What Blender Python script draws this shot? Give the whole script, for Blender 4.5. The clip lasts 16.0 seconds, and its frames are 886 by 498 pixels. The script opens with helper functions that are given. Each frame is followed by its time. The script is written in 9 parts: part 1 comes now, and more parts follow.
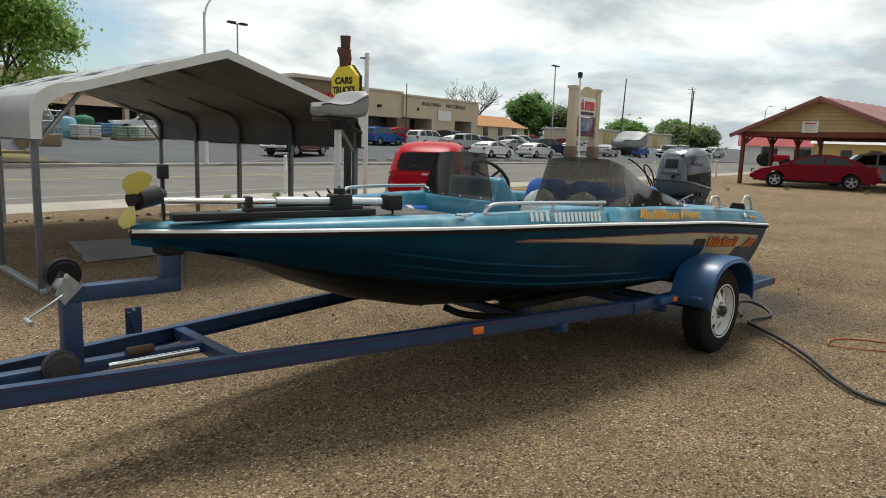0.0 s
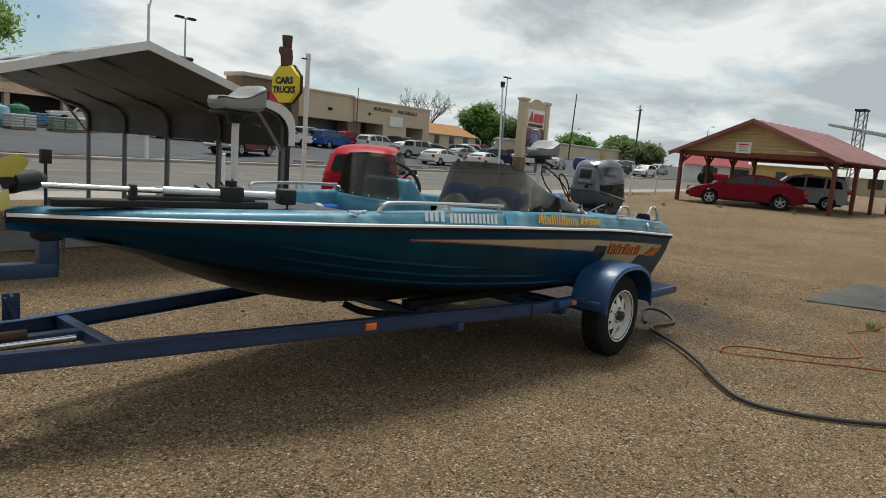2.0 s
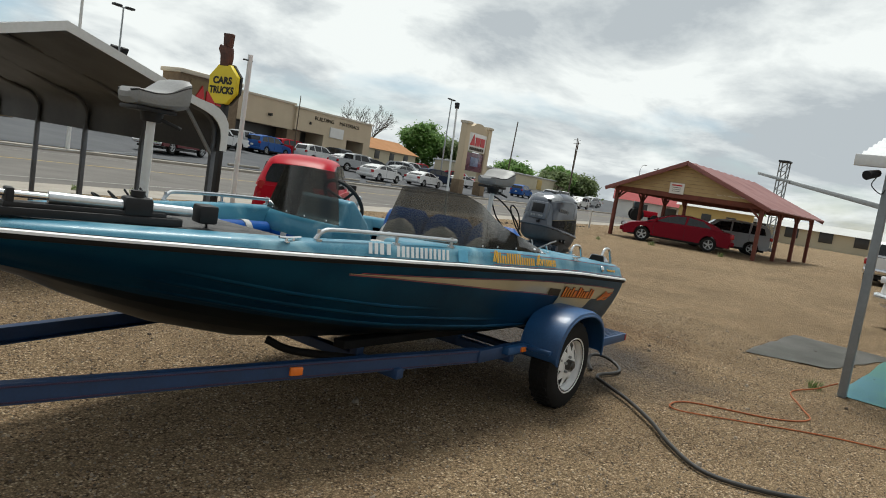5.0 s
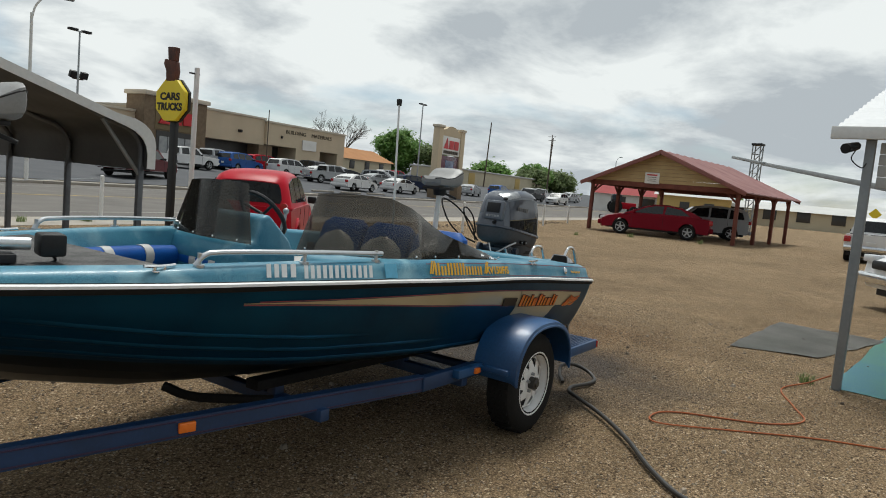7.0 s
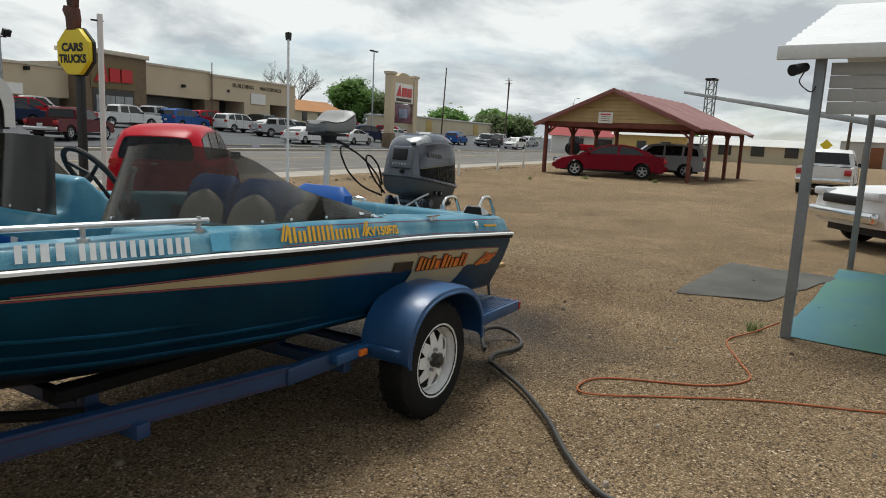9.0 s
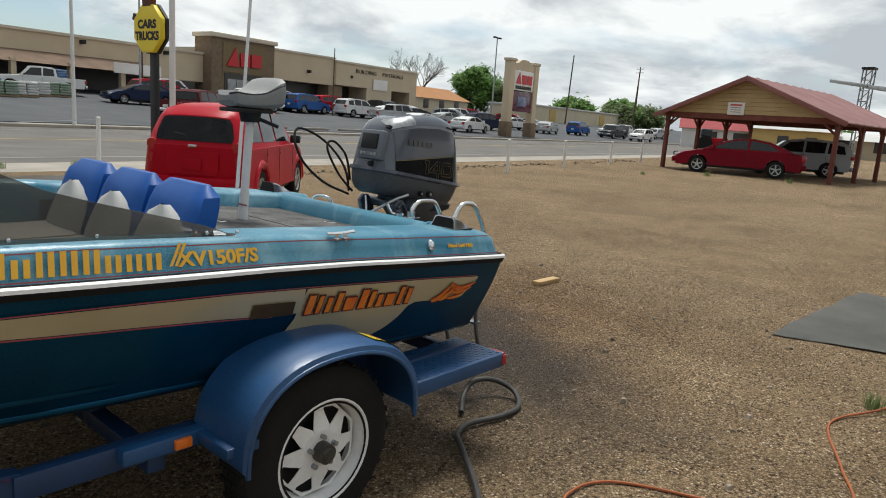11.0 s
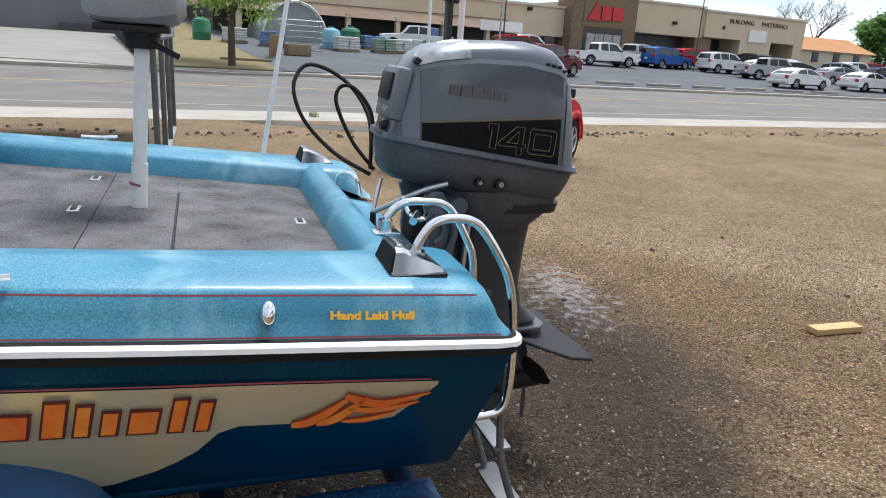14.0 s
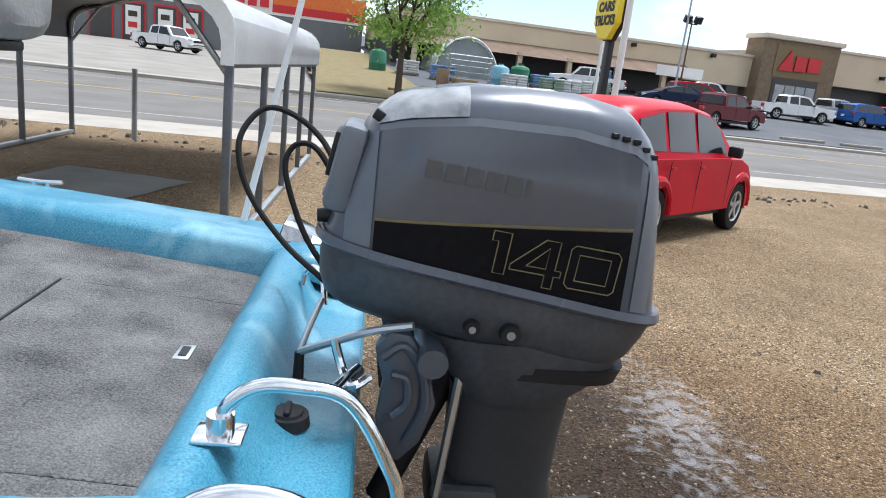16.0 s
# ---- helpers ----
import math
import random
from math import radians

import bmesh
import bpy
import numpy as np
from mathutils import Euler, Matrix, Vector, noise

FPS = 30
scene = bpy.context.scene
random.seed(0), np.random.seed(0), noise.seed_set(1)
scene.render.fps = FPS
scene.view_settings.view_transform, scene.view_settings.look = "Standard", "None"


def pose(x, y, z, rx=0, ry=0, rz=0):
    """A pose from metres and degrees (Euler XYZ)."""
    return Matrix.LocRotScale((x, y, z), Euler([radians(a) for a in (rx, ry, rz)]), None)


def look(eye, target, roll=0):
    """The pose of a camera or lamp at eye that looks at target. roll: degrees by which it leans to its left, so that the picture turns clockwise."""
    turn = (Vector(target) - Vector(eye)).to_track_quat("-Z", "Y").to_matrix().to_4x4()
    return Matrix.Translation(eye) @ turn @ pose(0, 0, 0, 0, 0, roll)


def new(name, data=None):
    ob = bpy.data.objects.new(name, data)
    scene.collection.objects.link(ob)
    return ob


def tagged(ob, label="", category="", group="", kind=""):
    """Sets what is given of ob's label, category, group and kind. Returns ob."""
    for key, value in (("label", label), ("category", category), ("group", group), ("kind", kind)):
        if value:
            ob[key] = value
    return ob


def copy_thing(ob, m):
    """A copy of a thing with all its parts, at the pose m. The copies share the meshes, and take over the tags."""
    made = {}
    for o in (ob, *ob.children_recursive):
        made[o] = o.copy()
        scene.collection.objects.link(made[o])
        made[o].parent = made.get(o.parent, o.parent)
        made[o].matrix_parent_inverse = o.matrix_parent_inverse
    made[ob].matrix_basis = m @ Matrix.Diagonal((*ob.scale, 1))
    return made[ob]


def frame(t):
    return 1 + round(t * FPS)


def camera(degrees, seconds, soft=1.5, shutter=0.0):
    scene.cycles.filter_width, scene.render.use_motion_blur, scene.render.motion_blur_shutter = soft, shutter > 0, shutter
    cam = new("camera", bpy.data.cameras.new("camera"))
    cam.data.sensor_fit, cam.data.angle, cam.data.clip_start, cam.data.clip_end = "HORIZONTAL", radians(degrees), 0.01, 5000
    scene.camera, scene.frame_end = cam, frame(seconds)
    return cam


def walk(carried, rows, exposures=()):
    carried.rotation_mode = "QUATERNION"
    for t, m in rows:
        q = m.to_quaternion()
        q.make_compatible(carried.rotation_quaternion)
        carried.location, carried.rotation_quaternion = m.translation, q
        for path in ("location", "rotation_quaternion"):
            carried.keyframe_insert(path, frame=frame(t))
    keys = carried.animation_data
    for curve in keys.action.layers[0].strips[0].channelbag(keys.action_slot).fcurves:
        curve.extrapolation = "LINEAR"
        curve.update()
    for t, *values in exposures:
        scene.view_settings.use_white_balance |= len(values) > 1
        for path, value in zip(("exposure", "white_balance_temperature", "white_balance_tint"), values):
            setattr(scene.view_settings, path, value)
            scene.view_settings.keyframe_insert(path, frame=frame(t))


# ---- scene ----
cam = camera(65.5, 16.0, soft=1.0)
PATH = [
    (0, (0.01, 0.002, 1.481), (1.17, 1.602, 1.177), 1.9),
    (0.5, (0.124, -0.149, 1.488), (1.301, 1.45, 1.25), 0.9),
    (1, (0.185, -0.257, 1.482), (1.406, 1.305, 1.22), 1.7),
    (1.5, (0.206, -0.257, 1.477), (1.479, 1.267, 1.233), 2.2),
    (2, (0.212, -0.261, 1.458), (1.488, 1.254, 1.182), 4.3),
    (2.5, (0.219, -0.27, 1.46), (1.506, 1.235, 1.181), 4.7),
    (3, (0.227, -0.251, 1.461), (1.515, 1.25, 1.161), 5.9),
    (3.5, (0.227, -0.112, 1.465), (1.517, 1.382, 1.141), 6.3),
    (4, (0.242, 0.052, 1.494), (1.696, 1.398, 1.218), 3.4),
    (4.5, (0.284, 0.145, 1.478), (1.747, 1.486, 1.228), 5.8),
    (5, (0.487, 0.185, 1.49), (1.908, 1.579, 1.287), 9.0),
    (5.2, (0.554, 0.219, 1.488), (1.979, 1.609, 1.293), 9.4),
    (7.3, (1.19, 0.395, 1.513), (2.625, 1.776, 1.334), 4.1),
    (7.5, (1.24, 0.363, 1.519), (2.639, 1.782, 1.342), 2.7),
    (8, (1.4, 0.407, 1.495), (2.803, 1.802, 1.208), 3.9),
    (8.5, (1.662, 0.532, 1.503), (3.152, 1.831, 1.196), 4.1),
    (8.7, (1.768, 0.546, 1.501), (3.285, 1.808, 1.18), 2.8),
    (10.8, (3.372, 0.806, 1.508), (4.783, 2.189, 1.197), 6.8),
    (11, (3.527, 0.877, 1.508), (4.793, 2.381, 1.135), 4.0),
    (11.5, (3.856, 1.018, 1.547), (4.944, 2.662, 1.209), 1.8),
    (12, (4.228, 1.079, 1.523), (5.138, 2.825, 1.172), 0.6),
    (12.5, (4.542, 1.182, 1.523), (5.209, 3.026, 1.126), 1.8),
    (12.9, (4.812, 1.44, 1.508), (5.614, 3.234, 1.135), 10.4),
    (13, (4.874, 1.443, 1.524), (5.621, 3.254, 1.116), 6.3),
    (13.5, (5.164, 1.657, 1.511), (5.689, 3.534, 1.065), 5.1),
    (14, (5.462, 1.873, 1.477), (5.826, 3.76, 0.921), 3.7),
    (14.5, (5.637, 2.132, 1.491), (6.034, 4.019, 0.959), 7.7),
    (15, (5.797, 2.324, 1.499), (5.998, 4.24, 0.963), 6.7),
    (15.5, (5.927, 2.537, 1.509), (5.842, 4.457, 0.954), 4.8),
    (16, (5.965, 2.805, 1.528), (5.882, 4.741, 1.032), 6.8),
]
EXPOSURES = [(0, -0.15, 6400, 4), (0.5, -0.4, 6350, 4), (3, -0.4, 6350, 4), (5, -0.27, 6350, 4), (7.5, -0.48, 6300, 5), (8, -0.57, 6300, 6), (8.5, -0.42, 6350, 5), (11, -0.22, 6350, 6), (12, -0.17, 6250, 6), (12.5, -0.17, 6200, 6), (13.5, 0.19, 6000, 8), (14.5, 0.52, 5750, 9), (15, 0.56, 5750, 8), (16, 0.6, 5750, 9)]
walk(cam, [(t, look(eye, target, roll)) for t, eye, target, roll in PATH], EXPOSURES)

# ---- light: bright broken overcast ----
SUN_DIR = Vector((0.26, 0.32, 1.15)).normalized()
world = bpy.data.worlds.new("overcast_sky")
scene.world = world
world.use_nodes = True
wn, wl = world.node_tree.nodes, world.node_tree.links
wn.clear()


def wnode(kind, **values):
    n = wn.new(kind)
    for key, value in values.items():
        n.inputs[key].default_value = value
    return n


w_out = wn.new("ShaderNodeOutputWorld")
w_bg = wnode("ShaderNodeBackground", Strength=1.0)
w_sky = wn.new("ShaderNodeTexSky")
w_sky.sky_type = "NISHITA"
w_sky.sun_disc = False
w_sky.sun_elevation = math.asin(SUN_DIR.z)
w_sky.sun_rotation = math.atan2(SUN_DIR.x, SUN_DIR.y)
w_dim = wn.new("ShaderNodeMix")
w_dim.data_type, w_dim.blend_type = "RGBA", "MULTIPLY"
w_dim.inputs["Factor"].default_value = 1.0
w_dim.inputs[7].default_value = (0.13, 0.13, 0.13, 1)
w_co = wn.new("ShaderNodeTexCoord")
w_sep = wn.new("ShaderNodeSeparateXYZ")
w_up = wn.new("ShaderNodeMath")
w_up.operation = "MAXIMUM"
w_up.inputs[1].default_value = 0.0
w_add = wn.new("ShaderNodeMath")
w_add.inputs[1].default_value = 0.24
w_div = wn.new("ShaderNodeVectorMath")
w_div.operation = "DIVIDE"
w_com = wn.new("ShaderNodeCombineXYZ")
w_big = wnode("ShaderNodeTexNoise", Scale=0.62, Detail=6.0, Roughness=0.52, Distortion=0.25)
w_fine = wnode("ShaderNodeTexNoise", Scale=1.7, Detail=10.0, Roughness=0.58, Distortion=0.25)
w_cover = wn.new("ShaderNodeValToRGB")
w_cover.color_ramp.elements[0].position, w_cover.color_ramp.elements[1].position = 0.33, 0.43
w_tone = wn.new("ShaderNodeValToRGB")
w_tone.color_ramp.elements[0].position, w_tone.color_ramp.elements[1].position = 0.38, 0.57
w_tone.color_ramp.elements[0].color = (0.60, 0.63, 0.67, 1)
w_tone.color_ramp.elements[1].color = (1.11, 1.11, 1.10, 1)
w_mix = wn.new("ShaderNodeMix")
w_mix.data_type = "RGBA"
# the cloud layer is brighter towards the hidden sun, thinner where the blue gap opens
w_glow = wn.new("ShaderNodeVectorMath")
w_glow.operation = "DOT_PRODUCT"
w_glow.inputs[1].default_value = Vector((0.62, 0.62, 0.48)).normalized()
w_bright = wn.new("ShaderNodeMapRange")
for w_key, w_value in (("From Min", -0.75), ("From Max", 0.75), ("To Min", 0.56), ("To Max", 1.03)):
    w_bright.inputs[w_key].default_value = w_value
w_lit = wn.new("ShaderNodeVectorMath")
w_lit.operation = "SCALE"
w_gap = wn.new("ShaderNodeVectorMath")
w_gap.operation = "DOT_PRODUCT"
w_gap.inputs[1].default_value = Vector((0.07, 0.985, 0.165)).normalized()
w_open = wn.new("ShaderNodeMapRange")
for w_key, w_value in (("From Min", 0.972), ("From Max", 0.993), ("To Min", 0.0), ("To Max", 0.17)):
    w_open.inputs[w_key].default_value = w_value
w_less = wn.new("ShaderNodeMath")
w_less.operation = "SUBTRACT"
for a, b in ((w_co.outputs["Generated"], w_sep.inputs[0]), (w_sep.outputs["Z"], w_up.inputs[0]), (w_up.outputs[0], w_add.inputs[0]),
             (w_add.outputs[0], w_com.inputs[0]), (w_add.outputs[0], w_com.inputs[1]), (w_add.outputs[0], w_com.inputs[2]),
             (w_co.outputs["Generated"], w_div.inputs[0]), (w_com.outputs[0], w_div.inputs[1]),
             (w_div.outputs[0], w_big.inputs["Vector"]), (w_div.outputs[0], w_fine.inputs["Vector"]),
             (w_co.outputs["Generated"], w_glow.inputs[0]), (w_glow.outputs["Value"], w_bright.inputs["Value"]),
             (w_co.outputs["Generated"], w_gap.inputs[0]), (w_gap.outputs["Value"], w_open.inputs["Value"]),
             (w_big.outputs[0], w_less.inputs[0]), (w_open.outputs[0], w_less.inputs[1]),
             (w_less.outputs[0], w_cover.inputs[0]), (w_fine.outputs[0], w_tone.inputs[0]),
             (w_tone.outputs[0], w_lit.inputs[0]), (w_bright.outputs[0], w_lit.inputs["Scale"]),
             (w_sky.outputs[0], w_dim.inputs[6]), (w_cover.outputs[0], w_mix.inputs["Factor"]),
             (w_dim.outputs[2], w_mix.inputs[6]), (w_lit.outputs[0], w_mix.inputs[7]),
             (w_mix.outputs[2], w_bg.inputs[0]), (w_bg.outputs[0], w_out.inputs[0])):
    wl.new(a, b)

sun = new("sun", bpy.data.lights.new("sun", "SUN"))
sun.data.energy, sun.data.angle, sun.data.color = 3.9, radians(20), (1.0, 0.955, 0.90)
sun.matrix_world = look(SUN_DIR * 50, (0, 0, 0))

# ---- materials ----
MATS = {}


def mat(name, col, rough=0.5, metal=0.0, col2=None, scale=6.0, fine=60.0, mix2=0.35, bump=0.0, bscale=80.0, coat=0.0, alpha=1.0, emit=0.0, rand=0.0, gloss=None):
    """A surface in two colours mixed at two scales, with fine relief. rand: how far the pieces differ from each other."""
    if name in MATS:
        return MATS[name]
    m = bpy.data.materials.new(name)
    m.use_nodes = True
    nt = m.node_tree
    b = nt.nodes["Principled BSDF"]
    col = tuple(col) + (1,)
    col2 = tuple(col2) + (1,) if col2 else tuple(c * 0.72 for c in col[:3]) + (1,)
    co = nt.nodes.new("ShaderNodeTexCoord")
    n1 = nt.nodes.new("ShaderNodeTexNoise")
    n1.inputs["Scale"].default_value, n1.inputs["Detail"].default_value = scale, 5
    n2 = nt.nodes.new("ShaderNodeTexNoise")
    n2.inputs["Scale"].default_value, n2.inputs["Detail"].default_value = fine, 3
    mx = nt.nodes.new("ShaderNodeMix")
    mx.inputs["Factor"].default_value = mix2
    ramp = nt.nodes.new("ShaderNodeMapRange")
    ramp.inputs["From Min"].default_value, ramp.inputs["From Max"].default_value = 0.33, 0.67
    cm = nt.nodes.new("ShaderNodeMix")
    cm.data_type = "RGBA"
    cm.inputs[6].default_value, cm.inputs[7].default_value = col, col2
    nt.links.new(co.outputs["Object"], n1.inputs["Vector"])
    nt.links.new(co.outputs["Object"], n2.inputs["Vector"])
    nt.links.new(n1.outputs[0], mx.inputs[2])
    nt.links.new(n2.outputs[0], mx.inputs[3])
    nt.links.new(mx.outputs[0], ramp.inputs["Value"])
    nt.links.new(ramp.outputs[0], cm.inputs["Factor"])
    base = cm.outputs[2]
    if rand:
        info = nt.nodes.new("ShaderNodeObjectInfo")
        mr = nt.nodes.new("ShaderNodeMapRange")
        mr.inputs["To Min"].default_value, mr.inputs["To Max"].default_value = 1 - rand, 1 + rand
        hs = nt.nodes.new("ShaderNodeHueSaturation")
        nt.links.new(info.outputs["Random"], mr.inputs["Value"])
        nt.links.new(mr.outputs[0], hs.inputs["Value"])
        nt.links.new(base, hs.inputs["Color"])
        base = hs.outputs[0]
    nt.links.new(base, b.inputs["Base Color"])
    rr = nt.nodes.new("ShaderNodeMapRange")
    rr.inputs["To Min"].default_value, rr.inputs["To Max"].default_value = max(rough - 0.07, 0.02), min(rough + 0.1, 1)
    nt.links.new(n1.outputs[0], rr.inputs["Value"])
    nt.links.new(rr.outputs[0], b.inputs["Roughness"])
    b.inputs["Metallic"].default_value = metal
    b.inputs["Specular IOR Level"].default_value = gloss if gloss is not None else 0.5 if rough < 0.6 else 0.2
    b.inputs["Coat Weight"].default_value = coat
    b.inputs["Coat Roughness"].default_value = 0.08
    b.inputs["Alpha"].default_value = alpha
    if emit:
        b.inputs["Emission Color"].default_value, b.inputs["Emission Strength"].default_value = col, emit
    if bump:
        n3 = nt.nodes.new("ShaderNodeTexNoise")
        n3.inputs["Scale"].default_value, n3.inputs["Detail"].default_value = bscale, 4
        bp = nt.nodes.new("ShaderNodeBump")
        bp.inputs["Strength"].default_value, bp.inputs["Distance"].default_value = bump, 0.01
        nt.links.new(co.outputs["Object"], n3.inputs["Vector"])
        nt.links.new(n3.outputs[0], bp.inputs["Height"])
        nt.links.new(bp.outputs[0], b.inputs["Normal"])
    MATS[name] = m
    return m


def tinted_glass(name, col, see):
    """Thin dark acrylic: part clear, part gloss."""
    m = bpy.data.materials.new(name)
    m.use_nodes = True
    nt = m.node_tree
    nt.nodes.clear()
    out = nt.nodes.new("ShaderNodeOutputMaterial")
    tr = nt.nodes.new("ShaderNodeBsdfTransparent")
    tr.inputs[0].default_value = tuple(c * see for c in col) + (1,)
    gl = nt.nodes.new("ShaderNodeBsdfGlossy")
    gl.inputs["Roughness"].default_value = 0.06
    fr = nt.nodes.new("ShaderNodeFresnel")
    fr.inputs[0].default_value = 1.38
    df = nt.nodes.new("ShaderNodeBsdfDiffuse")
    df.inputs[0].default_value = (0.20, 0.19, 0.165, 1)
    dust = nt.nodes.new("ShaderNodeMixShader")
    dust.inputs[0].default_value = 0.07
    nt.links.new(tr.outputs[0], dust.inputs[1])
    nt.links.new(df.outputs[0], dust.inputs[2])
    mx = nt.nodes.new("ShaderNodeMixShader")
    nt.links.new(fr.outputs[0], mx.inputs[0])
    nt.links.new(dust.outputs[0], mx.inputs[1])
    nt.links.new(gl.outputs[0], mx.inputs[2])
    nt.links.new(mx.outputs[0], out.inputs[0])
    return m


# ---- building helpers ----
def finish(me, sharp=35.0):
    """Smooth shading with the edges over that angle kept sharp."""
    for p in me.polygons:
        p.use_smooth = True
    me.set_sharp_from_angle(angle=radians(sharp))


def part(name, bm, material, parent, label="", sharp=35.0):
    me = bpy.data.meshes.new(name)
    bmesh.ops.recalc_face_normals(bm, faces=bm.faces)
    bm.to_mesh(me)
    bm.free()
    finish(me, sharp)
    for mm in material if isinstance(material, (list, tuple)) else (material,):
        me.materials.append(mm)
    ob = new(name, me)
    if parent is not None:
        ob.parent = parent
    if label:
        ob["label"] = label
    return ob


def thing(name, label, category, m=None, group="", kind=""):
    ob = new(name)
    ob.empty_display_size = 0.1
    ob.matrix_basis = m if m is not None else Matrix()
    return tagged(ob, label, category, group, kind)


def B():
    return bmesh.new()


def box(bm, c, s, m=None, bevel=0.0):
    """A box of size s round the centre c, turned by m, with its edges rounded."""
    r = bmesh.ops.create_cube(bm, size=1)
    vs = r["verts"]
    t = Matrix.Translation(c) @ (m.to_4x4() if m is not None else Matrix()) @ Matrix.Diagonal((*s, 1))
    bmesh.ops.transform(bm, matrix=t, verts=vs)
    if bevel:
        es = list({e for v in vs for e in v.link_edges})
        bmesh.ops.bevel(bm, geom=es, offset=bevel, segments=2, affect="EDGES", profile=0.5)
    return bm


def rod(bm, p0, p1, r0, r1=None, seg=12, cap=True):
    p0, p1 = Vector(p0), Vector(p1)
    d = p1 - p0
    m = Matrix.Translation((p0 + p1) / 2) @ d.to_track_quat("Z", "Y").to_matrix().to_4x4()
    bmesh.ops.create_cone(bm, cap_ends=cap, segments=seg, radius1=r0, radius2=r0 if r1 is None else r1, depth=d.length, matrix=m)
    return bm


def ring_strip(bm, rings, closed=True, caps=False):
    """Skins a row of rings of points. Returns the faces."""
    vr = [[bm.verts.new(p) for p in ring] for ring in rings]
    n = len(vr[0])
    made = []
    for a, b in zip(vr, vr[1:]):
        for i in range(n if closed else n - 1):
            j = (i + 1) % n
            made.append(bm.faces.new((a[i], a[j], b[j], b[i])))
    if caps and closed:
        made.append(bm.faces.new(vr[0][::-1]))
        made.append(bm.faces.new(vr[-1]))
    return made


def smooth_path(pts, steps=6):
    """A Catmull-Rom path through the points."""
    ps = [Vector(p) for p in pts]
    ps = [ps[0] * 2 - ps[1], *ps, ps[-1] * 2 - ps[-2]]
    out = []
    for i in range(1, len(ps) - 2):
        a, b, c, d = ps[i - 1:i + 3]
        for k in range(steps):
            t = k / steps
            out.append(0.5 * (2 * b + (c - a) * t + (2 * a - 5 * b + 4 * c - d) * t * t + (3 * b - a - 3 * c + d) * t ** 3))
    out.append(ps[-2])
    return out


def tube(bm, pts, r, seg=10, steps=6, smooth=True):
    ps = smooth_path(pts, steps) if smooth and len(pts) > 2 else [Vector(p) for p in pts]
    rings = []
    side = None
    for i, p in enumerate(ps):
        d = (ps[min(i + 1, len(ps) - 1)] - ps[max(i - 1, 0)]).normalized()
        if side is None:
            side = d.orthogonal().normalized()
        side = (side - d * side.dot(d)).normalized()
        up = d.cross(side)
        rings.append([p + side * (r * math.cos(2 * math.pi * k / seg)) + up * (r * math.sin(2 * math.pi * k / seg)) for k in range(seg)])
    ring_strip(bm, rings, True, True)
    return bm


def prism(bm, outline, axis, lo, hi):
    """An outline of (u, v) pushed along an axis: axis 'x': u, v are y, z; 'y': x, z; 'z': x, y."""
    def at(u, v, w):
        return {"x": (w, u, v), "y": (u, w, v), "z": (u, v, w)}[axis]
    a = [bm.verts.new(at(u, v, lo)) for u, v in outline]
    b = [bm.verts.new(at(u, v, hi)) for u, v in outline]
    bm.faces.new(a[::-1])
    bm.faces.new(b)
    n = len(a)
    for i in range(n):
        bm.faces.new((a[i], a[(i + 1) % n], b[(i + 1) % n], b[i]))
    return bm


def bevel_all(bm, w, seg=2, angle=25.0):
    bmesh.ops.recalc_face_normals(bm, faces=bm.faces)
    es = [e for e in bm.edges if len(e.link_faces) == 2 and e.calc_face_angle(0) > radians(angle)]
    bmesh.ops.bevel(bm, geom=es, offset=w, segments=seg, affect="EDGES", profile=0.5, clamp_overlap=True)
    return bm


def lerp(table, x):
    """A value between the rows (x, value) of a table, eased."""
    if x <= table[0][0]:
        return table[0][1]
    for (x0, v0), (x1, v1) in zip(table, table[1:]):
        if x <= x1:
            return v0 + (v1 - v0) * (x - x0) / (x1 - x0)
    return table[-1][1]


def letters(name, text, size, material, parent, m, label="", depth=0.002, bold=0.0, align="LEFT", stretch=1.0):
    """Raised lettering as a mesh, in the local xy plane of m."""
    cu = bpy.data.curves.new(name, "FONT")
    cu.body, cu.size, cu.extrude, cu.offset, cu.align_x, cu.resolution_u = text, size, depth, bold, align, 3
    tmp = bpy.data.objects.new(name, cu)
    scene.collection.objects.link(tmp)
    me = bpy.data.meshes.new_from_object(tmp)
    bpy.data.objects.remove(tmp)
    bpy.data.curves.remove(cu)
    me.transform(m @ Matrix.Diagonal((stretch, 1, 1, 1)))
    me.materials.clear()
    me.materials.append(material)
    ob = new(name, me)
    ob.parent = parent
    if label:
        ob["label"] = label
    return ob


STREET = Matrix.Rotation(radians(16), 4, "Z")


def street(u, v, z=0.0, turn=0.0):
    """A pose on the street's own grid: u along the road, v across it."""
    return STREET @ pose(u, v, z, 0, 0, turn)


def lot_z(v):
    return 0.12 + max(v - 30.5, 0) * 0.062


PAINT_WHITE = mat("white_paint", (0.75, 0.75, 0.74), 0.4, col2=(0.62, 0.62, 0.6), scale=2, fine=30)
STEEL = mat("galvanised_steel", (0.42, 0.44, 0.45), 0.45, 0.75, col2=(0.30, 0.32, 0.34), scale=5, fine=40)
CHROME = mat("chrome", (0.82, 0.83, 0.84), 0.12, 1.0, col2=(0.7, 0.71, 0.72), scale=20)
POLISHED = mat("polished_rail_tube", (0.88, 0.89, 0.90), 0.26, 0.9, col2=(0.78, 0.79, 0.80), scale=12, fine=80)
ALU = mat("brushed_aluminium", (0.62, 0.64, 0.66), 0.32, 0.9, col2=(0.5, 0.52, 0.54), scale=8, fine=90)
